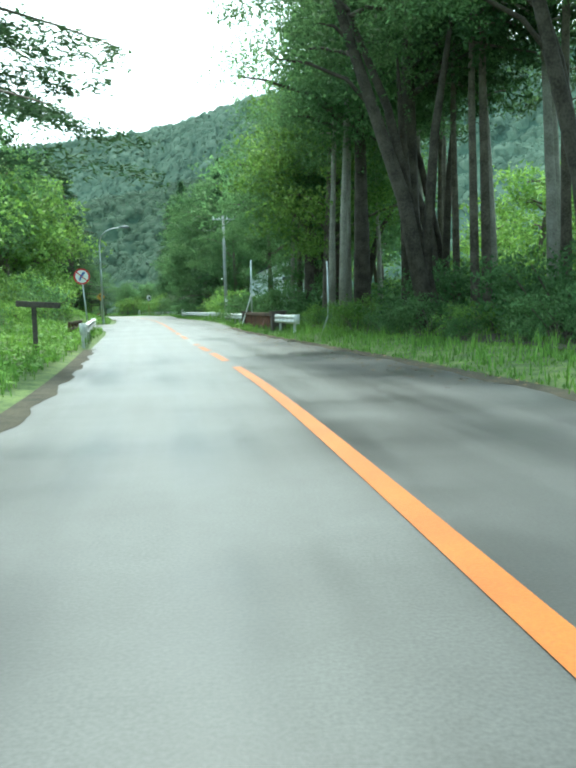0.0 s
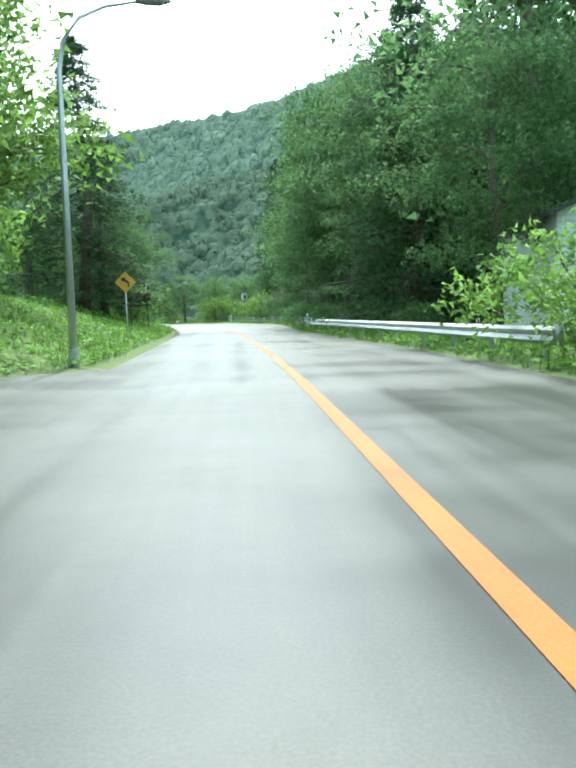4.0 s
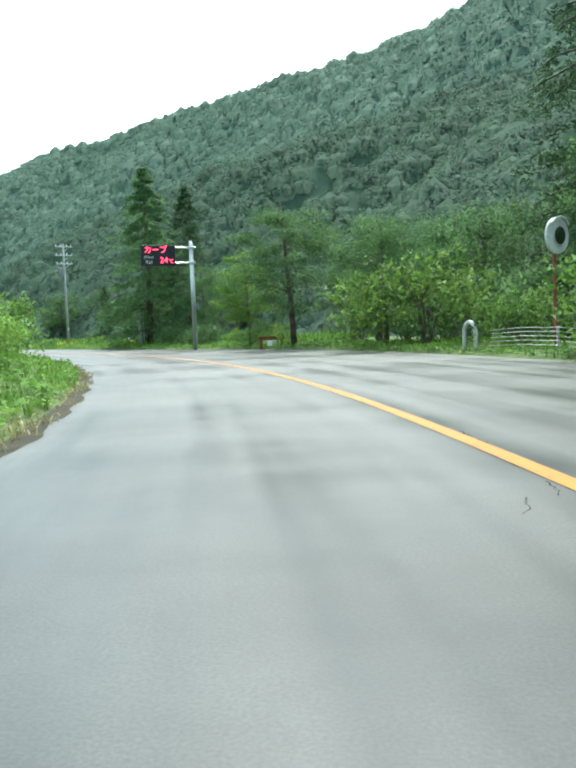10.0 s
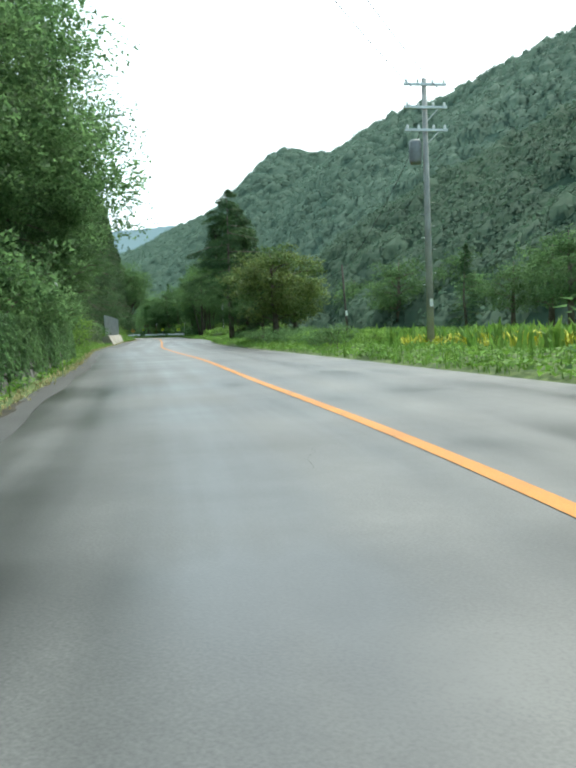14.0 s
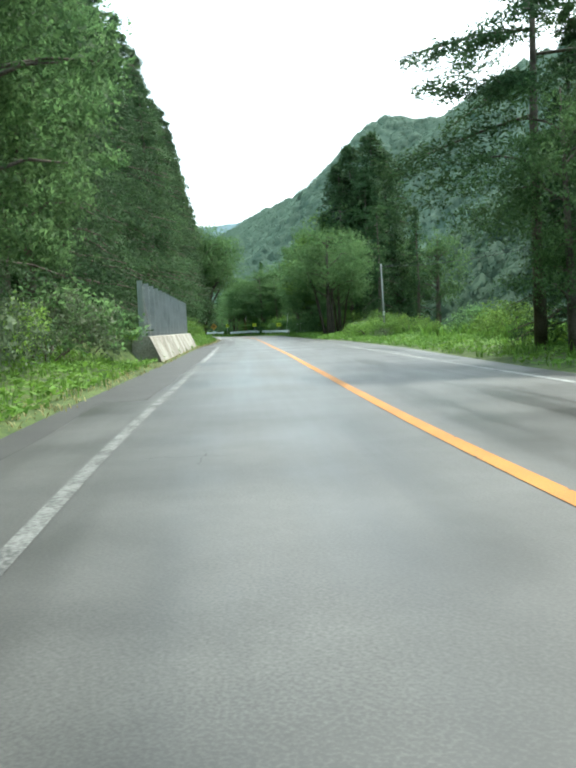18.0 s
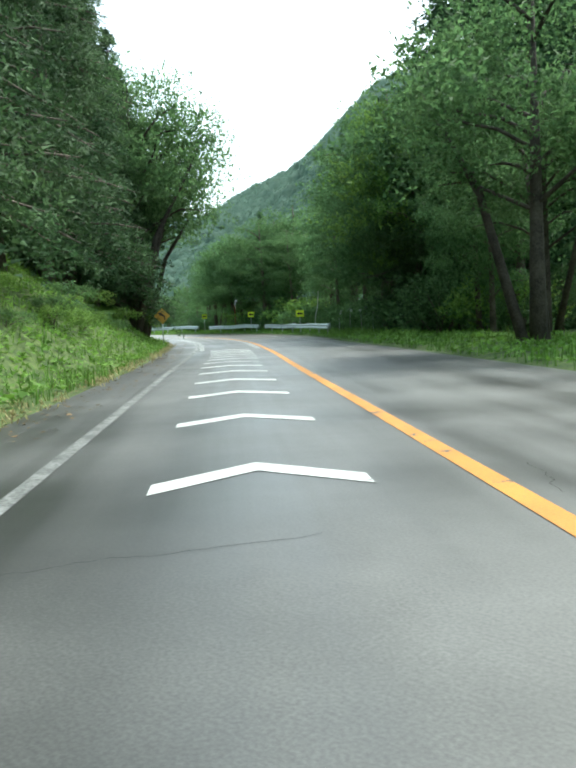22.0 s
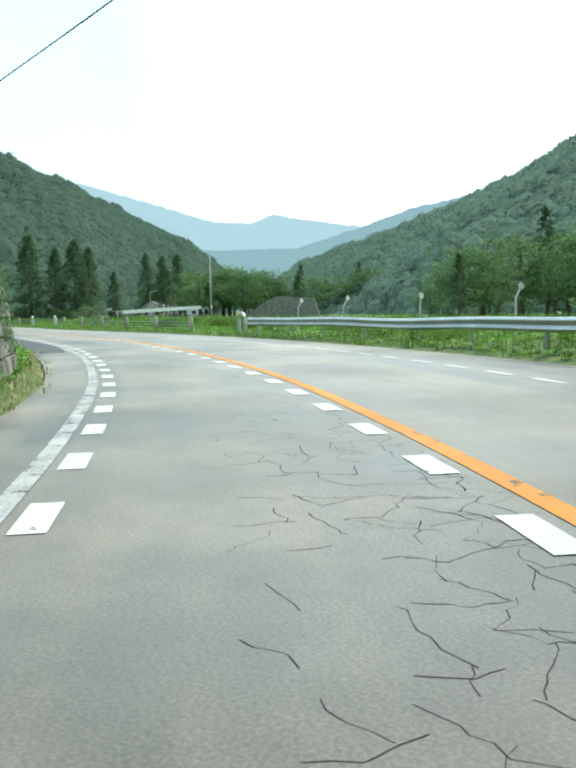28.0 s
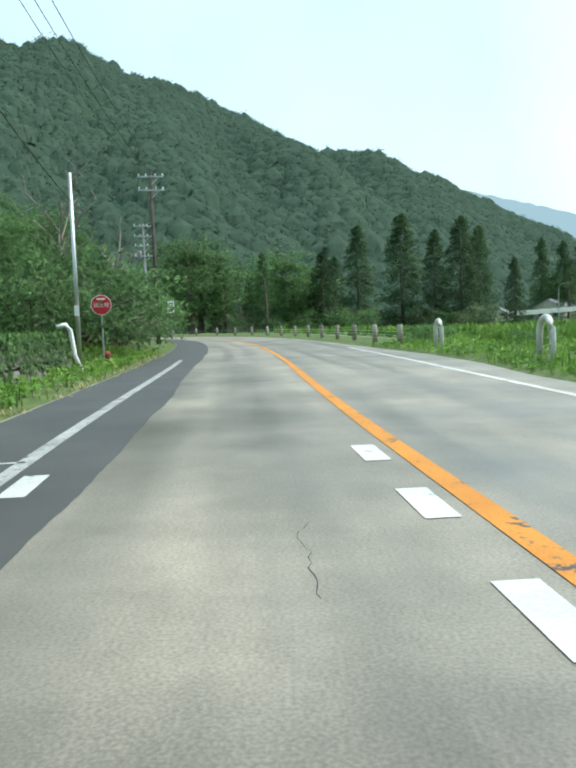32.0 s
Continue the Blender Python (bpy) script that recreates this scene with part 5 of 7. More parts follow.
def bare_tree(m, height):
    """A dead tree: forked grey limbs and twigs without leaves."""
    rng = np.random.default_rng(77)
    t = thing("dead_tree", m, "bare grey dead tree standing among green shrubs", "tree")
    bm = bmesh.new()
    tube([(0, 0, -0.3), (0.1, 0, height * 0.35), (0.0, 0.1, height * 0.7)], [0.13, 0.1, 0.05], 7, bm)
    part("trunk", bm, BARK_PALE, t, smooth=True)
    for k in range(11):
        a, z = k * 2.4, height * (0.3 + 0.04 * k)
        end = Vector((math.cos(a) * height * 0.24, math.sin(a) * height * 0.24, z + height * rng.uniform(0.15, 0.4)))
        bm = bmesh.new()
        limb(bm, (0.05, 0.03, z), end, 0.05, 0.012, rng, 5)
        for f in (0.4, 0.6, 0.8, 1.0):
            b = Vector((0.05, 0.03, z)).lerp(end, f)
            limb(bm, b, b + Vector(rng.normal(0, 0.07, 3) * height) + Vector((0, 0, height * 0.07)), 0.018, 0.005, rng, 4)
        part("limb", bm, BARK_PALE, t, smooth=True)


bare_tree(placed(474.5, -9.6, 40), 7.5)
bare_tree(placed(479, -7.4, 150), 5.8)
plant_row(["shrub", "oak"], 488, 560, -14, -8, 14, 3, 8, 164)
# right of the last stretch
for kind, st, q, h, w in (("spread", 389.5, 10.6, 9.0, 0.85), ("spread", 394, 12.5, 7.5, 0.9), ("oak", 392, 14.5, 8.5, 1.0), ("oak", 398, 13.5, 4.6, 1.0)):
    plant(kind, st, q, h, st * 31, w)
plant_row(["shrub", "grey_shrub"], 388, 397, 9.5, 12, 5, 1.8, 2.6, 171, "sunlit bushes")
plant_row(["bright_shrub", "shrub"], 398, 470, 6.6, 8.5, 17, 0.6, 1.0, 172, "field bushes", (1.3, 1.9))


def plant_at(kind, x, y, height, turn=0.0, wide=1.0, group="valley trees", z=-0.5):
    ob, own = KINDS[kind]
    k = height / own
    m = pose(x, y, z, 0, 0, turn) @ Matrix.Diagonal((k * wide, k * wide, k, 1))
    if kind not in USED:
        USED.add(kind)
        ob.matrix_basis = m
        return tagged(ob, group=group)
    return tagged(copy_thing(ob, m @ Matrix.Diagonal((*(1 / v for v in ob.matrix_basis.to_scale()), 1))), group=group)


def seen_from(base, azimuth, distance):
    a = radians(azimuth)
    return base[0] - distance * math.sin(a), base[1] + distance * math.cos(a)


for s, q, h, w in GROVE:
    plant_at("cedar", *plan(s, q), h * 1.18, s * 40, w * 0.9, "cedar grove")
for s, q, h in ((164, 17.5, 24), (158, 17, 27), (153, 18.5, 26), (168, 22, 21)):
    plant_at("fir", *plan(s, q), h, s * 30, 1.15, "dark conifers above the fence")
END = (-255.1, 302.4)
for az, d, h, w in ((84.6, 165, 20, 1.25), (81.5, 150, 20, 1.5), (79.2, 155, 17.5, 1.2), (77.4, 150, 19, 1.45), (76.2, 158, 18, 1.3), (73.8, 150, 11.5, 1.2), (72.0, 240, 22, 1.1), (70.6, 240, 21, 1.2), (69.4, 250, 22, 1.3)):
    plant_at("cedar", *seen_from(END, az, d), h * 1.06, az * 9, w * 0.85, "valley cedars")
rng_v = random.Random(8)
for k in range(34):
    az = 52 + 20 * (k + rng_v.random()) / 34
    plant_at(rng_v.choice(["back", "back_fir", "back", "back", "back_fir"]), *seen_from(END, az, rng_v.uniform(190, 290)), rng_v.uniform(14, 22), rng_v.uniform(0, 360), 1.4, z=-3.0)
for k in range(26):
    az = 86 + 12 * (k + rng_v.random()) / 26
    plant_at(rng_v.choice(["back_fir", "back_fir", "cedar", "back"]), *seen_from(END, az, rng_v.uniform(120, 230)), rng_v.uniform(13, 21), rng_v.uniform(0, 360), 1.3, z=-2.5)
for k in range(30):
    az = 62 + 36 * (k + rng_v.random()) / 30
    plant_at(rng_v.choice(["shrub", "shrub", "grey_shrub"]), *seen_from(END, az, rng_v.uniform(140, 165)), rng_v.uniform(2.5, 5.5) if az > 76 else rng_v.uniform(0.9, 1.5), rng_v.uniform(0, 360), 1.5, "valley shrubs")


for k in range(40):
    az = 22 + 32 * (k + rng_v.random()) / 40
    plant_at(rng_v.choice(["back", "back", "back_fir", "back_fir"]), *seen_from((-200, 296), az, rng_v.uniform(62, 150)), rng_v.uniform(6, 13), rng_v.uniform(0, 360), 1.35, z=-1.5)


# ---- wooded hills ----
def build_hill(name, foot, ridge, crowns, radius, mat, seed, label, rough=0.06, back=70, clumps=26, sink=0.5):
    """A slope between a foot line and a ridge line (both smooth), with tree crowns standing all over it."""
    rng = np.random.default_rng(seed)
    n, m = 90, 22
    u = np.linspace(0, 1, n)

    def along(points):
        p = np.array(points, float)
        t = np.r_[0, np.cumsum(np.hypot(*np.diff(p[:, :2], axis=0).T))]
        t /= t[-1]
        return np.stack([np.interp(u, t, p[:, k]) for k in range(p.shape[1])], 1)

    f = along([(*p, -1.0) for p in foot])
    r = along(ridge)
    v = np.linspace(0, 1, m)
    grid = f[:, None] + (r - f)[:, None] * v[None, :, None]
    grid[..., 2] = f[:, None, 2] + (r - f)[:, None, 2] * (v[None] ** 0.85)
    wob = np.sin(u * 37)[:, None] * np.sin(v * 5 + u[:, None] * 17) + 0.6 * np.sin(u * 71 + 1)[:, None]
    grid[..., 2] += wob * rough * r[:, None, 2] * np.sin(v * math.pi * 0.92)[None]
    away = (r - f)[:, :2]
    away /= np.linalg.norm(away, axis=1)[:, None]
    last = grid[:, -1].copy()
    last[:, :2] += away * back
    last[:, 2] *= 0.3
    grid = np.concatenate([grid, last[:, None]], 1)
    k = m + 1
    faces = [(i * k + j, (i + 1) * k + j, (i + 1) * k + j + 1, i * k + j + 1) for i in range(n - 1) for j in range(k - 1)]
    hill = mesh_object(name, grid.reshape(-1, 3), faces, mat, smooth=True)
    tagged(hill, label, "hill", kind="structure")
    a, b = rng.random(crowns) * (n - 1.001), (rng.random(crowns) ** 0.9) * (m - 1.001)
    i, j = a.astype(int), b.astype(int)
    fa, fb = (a - i)[:, None], (b - j)[:, None]
    at = grid[i, j] * (1 - fa) * (1 - fb) + grid[i + 1, j] * fa * (1 - fb) + grid[i, j + 1] * (1 - fa) * fb + grid[i + 1, j + 1] * fa * fb
    size = radius * rng.uniform(0.55, 1.3, crowns)
    at[:, 2] -= size * sink
    tall = np.where(rng.random(crowns) < 0.12, 1.5, rng.uniform(0.8, 1.15, crowns))
    k = clumps
    stretch = np.stack([np.ones(crowns), np.ones(crowns), tall], 1)
    # small leafy tufts over a rounded dome, seven-sided and capped
    u = rng.normal(0, 1, (crowns * k, 3))
    u[:, 2] = np.abs(u[:, 2]) * 1.1 - 0.15
    u /= np.linalg.norm(u, axis=1)[:, None]
    own = np.repeat(np.arange(crowns), k)
    centre = at[own] + u * (size[own] * rng.uniform(0.82, 0.97, crowns * k))[:, None] * stretch[own]
    face = u + rng.normal(0, 0.25, u.shape)
    face /= np.linalg.norm(face, axis=1)[:, None]
    side = np.cross(face, rng.normal(0, 1, u.shape))
    side /= np.linalg.norm(side, axis=1)[:, None] + 1e-9
    up = np.cross(face, side)
    w = (size[own] * rng.uniform(0.075, 0.15, crowns * k))[:, None]
    tufts = np.stack([centre - side * w, centre + side * w * 0.9 - up * w * 0.4, centre + up * w * 1.1], 1)
    ring = np.arange(7) * 2 * np.pi / 7
    low = np.stack([np.cos(ring) * 0.92, np.sin(ring) * 0.92, np.full(7, -0.35)], 1)
    mid = np.stack([np.cos(ring + 0.45) * 0.74, np.sin(ring + 0.45) * 0.74, np.full(7, 0.52)], 1)
    tip = np.array([0.0, 0.0, 0.93])
    dome = []
    for c in range(7):
        d = (c + 1) % 7
        dome += [(low[c], low[d], mid[c]), (mid[c], low[d], mid[d]), (mid[c], mid[d], tip)]
    dome = np.array(dome)
    lump = 1 + rng.normal(0, 0.05, (crowns, 1, 1, 1))
    domes = at[:, None, None] + dome[None] * 0.88 * lump * size[:, None, None, None] * stretch[:, None, None]
    out = dome.reshape(-1, 3)
    v = np.concatenate([domes.reshape(-1, 3, 3), tufts])
    soft = u * 0.32 + np.array([0, 0, 0.8])
    normals = np.concatenate([np.tile(dome.mean(1), (crowns, 1)), soft])
    corner = np.concatenate([np.tile(out * 0.32 + np.array([0, 0, 0.8]), (crowns, 1)), np.repeat(soft, 3, 0)])
    tagged(new("hill_trees", tri_mesh("hill_trees", v, normals, mat, corner)), "closed canopy of trees covering the " + name.replace("_", " "), "woodland", kind="stuff")


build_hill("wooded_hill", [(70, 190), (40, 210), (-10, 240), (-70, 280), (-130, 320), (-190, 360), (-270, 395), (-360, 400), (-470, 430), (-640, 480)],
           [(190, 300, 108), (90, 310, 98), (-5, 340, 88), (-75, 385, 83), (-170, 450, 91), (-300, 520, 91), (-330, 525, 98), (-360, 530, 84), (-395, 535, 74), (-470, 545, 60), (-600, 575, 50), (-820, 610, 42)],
           12000, 3.7, FOREST_HAZED, 41, "steep wooded hillside above the valley", clumps=72)
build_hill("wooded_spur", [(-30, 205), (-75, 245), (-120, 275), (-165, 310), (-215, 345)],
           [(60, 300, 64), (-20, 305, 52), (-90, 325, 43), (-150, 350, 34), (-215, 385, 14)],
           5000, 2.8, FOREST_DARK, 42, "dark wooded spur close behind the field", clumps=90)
build_hill("wooded_mountain", [(-330, 130), (-420, 200), (-470, 285), (-520, 380), (-640, 470), (-900, 560)],
           [(-700, 40, 185), (-830, 150, 200), (-900, 262, 172), (-945, 320, 150), (-970, 380, 143), (-1010, 450, 125), (-1090, 540, 107), (-1180, 640, 82), (-1300, 740, 50)],
           13000, 5.8, FOREST_FAR, 43, "broad wooded mountain beyond the village", back=200, clumps=34, sink=0.25)
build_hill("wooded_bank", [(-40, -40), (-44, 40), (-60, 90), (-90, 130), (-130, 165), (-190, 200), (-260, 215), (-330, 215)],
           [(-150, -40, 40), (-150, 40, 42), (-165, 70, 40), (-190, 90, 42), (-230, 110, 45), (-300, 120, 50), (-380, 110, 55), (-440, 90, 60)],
           900, 4.2, FOREST_HAZED, 44, "wooded slope on the inner side of the bends")


def far_range(name, base, rows, distance, mat, seed, label):
    rng = random.Random(seed)
    verts, n = [], 0
    az = [r[0] for r in rows]
    el = [r[1] for r in rows]
    steps = np.linspace(az[0], az[-1], 150)
    for a in steps:
        e = float(np.interp(-a, [-x for x in az], el)) + rng.uniform(-0.06, 0.06)
        x, y = seen_from(base, float(a), distance)
        verts += [(x, y, -20), (x, y, distance * math.tan(radians(e)) + 1.2)]
        x, y = seen_from(base, float(a), distance * 1.15)
        verts += [(x, y, -20)]
        n += 1
    faces = []
    for k in range(n - 1):
        a, b = 3 * k, 3 * k + 3
        faces += [(a, b, b + 1, a + 1), (a + 1, b + 1, b + 2, a + 2)]
    ob = mesh_object(name, verts, faces, mat)
    ob.visible_shadow = False
    tagged(ob, label, "mountain range", kind="structure")


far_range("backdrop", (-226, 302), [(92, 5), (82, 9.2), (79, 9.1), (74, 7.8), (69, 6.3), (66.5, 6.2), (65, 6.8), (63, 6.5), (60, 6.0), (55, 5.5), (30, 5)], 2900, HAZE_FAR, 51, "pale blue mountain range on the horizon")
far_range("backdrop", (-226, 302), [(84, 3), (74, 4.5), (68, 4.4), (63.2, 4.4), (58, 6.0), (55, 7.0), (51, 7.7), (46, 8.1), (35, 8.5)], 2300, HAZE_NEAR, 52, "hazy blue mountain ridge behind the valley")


# ---- roadside things ----
def post_and_sign(name, m, height, label, category="road sign", post_r=0.03, mat=STEEL, lean=0.0):
    t = thing(name, m, label, category)
    part("post", tube([(0, 0, -0.3), (lean, 0, height)], post_r, 10), mat, t, smooth=True)
    return t


def round_sign(m, z, label, with_arrow=True):
    t = post_and_sign("traffic_sign", m, z + 0.28, label)
    bm = disc(0.3, 0.012)
    bmesh.ops.translate(bm, vec=(0, -0.05, z), verts=bm.verts)
    part("plate", bm, SIGN_RED, t, "red rimmed round plate")
    bm = disc(0.24, 0.012)
    bmesh.ops.translate(bm, vec=(0, -0.06, z), verts=bm.verts)
    part("face", bm, SIGN_WHITE, t, "white face")
    bm = prism([(-0.13, -0.13), (-0.07, -0.16), (0.02, 0.0), (0.12, 0.1), (0.15, 0.17), (0.04, 0.15), (-0.05, 0.03)], 0.01)
    bmesh.ops.translate(bm, vec=(0, -0.07, z), verts=bm.verts)
    part("arrow", bm, SIGN_BLUE, t, "blue bent arrow")
    bm = a_box((0, -0.07, z), (0.5, 0.01, 0.035), pose(0, 0, 0, 0, 45, 0))
    part("bar", bm, SIGN_RED, t)
    part("bracket", a_box((0, -0.02, z), (0.1, 0.05, 0.12)), STEEL, t)
    return t


round_sign(placed(31.3, -3.65, 4, 0, 1.0, lean=(0, -4)), 2.45, "round no-overtaking sign on a bent pale post by the guardrail")
round_sign(placed(238.5, -5.9, 5), 2.55, "round no-overtaking sign on a thin post before dark trees")


def warning_sign(m, z, label, left=True, size=0.33):
    t = post_and_sign("warning_sign", m, z + size * 0.8, label)
    bm = prism([(0, -size * 1.25), (size * 1.25, 0), (0, size * 1.25), (-size * 1.25, 0)], 0.012)
    bmesh.ops.translate(bm, vec=(0, -0.05, z), verts=bm.verts)
    part("plate", bm, SIGN_YELLOW, t, "faded orange-yellow diamond plate")
    k = -1 if left else 1
    bm = prism([(0.1 * -k, -0.2), (0.16 * -k, -0.2), (0.16 * -k, 0.0), (-0.02 * -k, 0.14), (0.02 * -k, 0.2), (-0.2 * -k, 0.17), (-0.1 * -k, 0.0), (-0.07 * -k, 0.06), (0.1 * -k, -0.06)], 0.01)
    bmesh.ops.translate(bm, vec=(0, -0.062, z), verts=bm.verts)
    part("arrow", bm, SIGN_BLACK, t, "black bend arrow")
    part("bracket", a_box((0, -0.02, z), (0.1, 0.05, 0.14)), STEEL, t)
    return t


warning_sign(placed(86.8, -5.35, 6), 2.5, "faded orange bend warning sign on a post in the grass", size=0.36)
warning_sign(placed(343.8, -4.65, 0), 1.58, "yellow diamond bend warning sign at the foot of the trees")


def small_board(m, label):
    t = thing("notice_board", m, label, "notice board")
    for x in (-0.55, 0.55):
        part("post", tube([(x, 0, -0.3), (x, 0, 2.3)], 0.04, 8), WOOD_DARK, t)
    part("board", a_box((0, -0.05, 1.95), (1.5, 0.04, 0.5), bevel=0.01), WOOD_DARK, t)
    part("rail", a_box((0, -0.05, 1.45), (1.3, 0.04, 0.12)), WOOD_DARK, t)
    return t


small_board(placed(103.5, -6.2, 20), "dark wooden notice board on two posts in the grass")


def t_post():
    t = thing("signpost", placed(22.4, -4.55, 8), "dark weathered timber T-shaped signpost in the grass", "signpost")
    part("post", a_box((0, 0, 0.52), (0.13, 0.13, 1.5), bevel=0.015), WOOD_DARK, t)
    part("crossbeam", a_box((0.12, 0, 1.3), (1.15, 0.15, 0.16), pose(0, 0, 0, 0, 4, 0), 0.015), WOOD_DARK, t)


t_post()


def guardrail(s0, s1, q0, q1, mat, label, z=0.55, posts=True, near_end=True, far_end=True, spacing=3.0):
    """A W-beam between two stations with posts, and rounded ends."""
    t = thing("guardrail", Matrix(), label, "guardrail")
    n = max(2, int((s1 - s0) / 1.0) + 1)
    s = np.linspace(s0, s1, n)
    q = np.linspace(q0, q1, n)
    p = plan(s, q)
    g = ground_height(s, q)
    inner = plan(s, q - 1.0 * np.sign(q0)) - p
    inner /= np.linalg.norm(inner, axis=1)[:, None]
    section = [(0.0, 0.175), (0.05, 0.14), (0.085, 0.1), (0.05, 0.03), (0.02, 0.0), (0.05, -0.03), (0.085, -0.1), (0.05, -0.14), (0.0, -0.175)]
    verts = [(p[k, 0] + inner[k, 0] * d, p[k, 1] + inner[k, 1] * d, g[k] + z + h) for k in range(n) for d, h in section]
    m = len(section)
    faces = [(k * m + i, (k + 1) * m + i, (k + 1) * m + i + 1, k * m + i + 1) for k in range(n - 1) for i in range(m - 1)]
    beam = mesh_object("beam", verts, faces, mat, t)
    sol = beam.modifiers.new("thickness", "SOLIDIFY")
    sol.thickness = 0.012
    if posts:
        for sp in np.arange(s0 + 0.6, s1, spacing):
            qp = float(np.interp(sp, s, q)) + 0.09 * np.sign(q0)
            a = R(sp, qp, -0.3)
            part("post", tube([a, a + Vector((0, 0, 0.3 + z + 0.12))], 0.057, 10), mat, t)
    for there, se, qe in ((near_end, s0, q0), (far_end, s1, q1)):
        if there:
            a = R(se, qe + 0.06 * np.sign(q0), z)
            part("end_cap", tube([a + Vector((0, 0, -0.19)), a + Vector((0, 0, 0.19))], [0.11, 0.11], 12), mat, t, smooth=True)
    return t


guardrail(30.3, 34.4, 4.2, 4.15, RAIL_WHITE, "short weathered white guardrail before the wooden parapet")
guardrail(45.6, 57.6, 4.25, 4.35, RAIL_WHITE, "weathered white guardrail with peeling paint in the weeds")
guardrail(66.5, 99.5, 4.9, 4.3, STEEL, "long galvanised steel guardrail along a wooded slope")
guardrail(99.5, 104, 4.3, 4.9, RAIL_WHITE, "end of a white steel guardrail in the grass")
guardrail(26.5, 45.2, -3.5, -4.2, RAIL_WHITE, "weathered white guardrail overgrown by bindweed")
guardrail(350.5, 361.8, 5.7, 6.4, STEEL, "galvanised guardrail on the outside of the bend")
guardrail(362.3, 370.5, 6.5, 7.0, STEEL, "galvanised guardrail on the outside of the bend below an arrow sign")
guardrail(372.5, 384.5, 7.1, 7.1, STEEL, "galvanised guardrail in front of shady trees")
guardrail(387.5, 412.8, 7.1, 5.7, STEEL, "galvanised guardrail between the bend and the field", z=0.6)


def wood_parapet():
    t = thing("bridge_parapet", Matrix(), "rust-brown bridge parapet with upright bars between dark pillars", "parapet")
    first, last, q = 34.9, 45.1, 4.2
    for sp in (first, last):
        pillar = part("pillar", a_box(R(sp, q + 0.12, 0.4, False), (0.62, 0.5, 1.0), pose(0, 0, 0, 0, 0, heading(sp)), 0.02), WOOD_DARK, t, "dark stained end pillar")
        part("cap", a_box(R(sp, q + 0.12, 0.92, False), (0.72, 0.6, 0.07), pose(0, 0, 0, 0, 0, heading(sp)), 0.01), WOOD_DARK, pillar)
    spans = np.linspace(first + 0.25, last - 0.25, 5)
    for k in range(4):
        for z, w, h in ((0.16, 0.16, 0.12), (0.8, 0.2, 0.16)):
            a, b = R(spans[k], q, z, False), R(spans[k + 1], q, z, False)
            part("rail", a_box((a + b) / 2, (w, (b - a).length, h), pose(0, 0, 0, 0, 0, heading((spans[k] + spans[k + 1]) / 2)), 0.01), WOOD_BROWN, t)
    for sp in np.arange(first + 0.4, last - 0.3, 0.22):
        part("bar", a_box(R(sp, q, 0.47, False), (0.07, 0.11, 0.52), pose(0, 0, 0, 0, 0, heading(sp))), WOOD_BROWN if int(sp * 5) % 3 else RUST, t)
    return t


wood_parapet()


def stream_railing():
    t = thing("bridge_railing", Matrix(), "low brown wooden railing behind the guardrail", "railing")
    for sp in np.linspace(38.2, 45.4, 5):
        a = R(sp, -4.95, 0.25, False)
        part("post", a_box(a, (0.13, 0.13, 0.9), pose(0, 0, 0, 0, 0, heading(sp)), 0.012), WOOD_BROWN, t)
    for z in (0.38, 0.66):
        a, b = R(38.0, -4.95, z, False), R(45.6, -4.95, z, False)
        part("rail", a_box((a + b) / 2 + Vector((0, 0, 0.0)), (0.09, (b - a).length, 0.11), pose(0, 0, 0, 0, 0, heading(41.8)), 0.01), WOOD_BROWN, t)


stream_railing()


def service_pole():
    t = thing("service_pole", placed(44.6, 4.5), "slim grey service pole with a small white box", "pole")
    part("pole", tube([(0, 0, -0.3), (0.02, 0, 1.8), (0.06, 0, 3.7)], 0.05, 10), STEEL, t, smooth=True)
    part("box", a_box((0.1, -0.07, 1.75), (0.2, 0.12, 0.18), bevel=0.01), SIGN_WHITE, t)
    part("clip", a_box((0.02, -0.03, 1.75), (0.13, 0.12, 0.05)), STEEL, t)
    t = thing("leaning_pipe", placed(44.3, 4.25), "pale pipe leaning against a service pole", "pipe")
    part("pipe", tube([(-0.42, 0, -0.2), (-0.3, 0, 0.25), (0.12, 0.02, 1.45), (0.2, 0.02, 1.75)], 0.045, 10), RAIL_WHITE, t, smooth=True)
    t = thing("service_pole", placed(29.4, 5.3), "thin grey service pole bent at its foot", "pole")
    part("pole", tube([(-0.3, 0, -0.2), (-0.02, 0, 0.55), (0, 0, 0.9), (0, 0, 2.6)], 0.03, 10), STEEL, t, smooth=True)


service_pole()


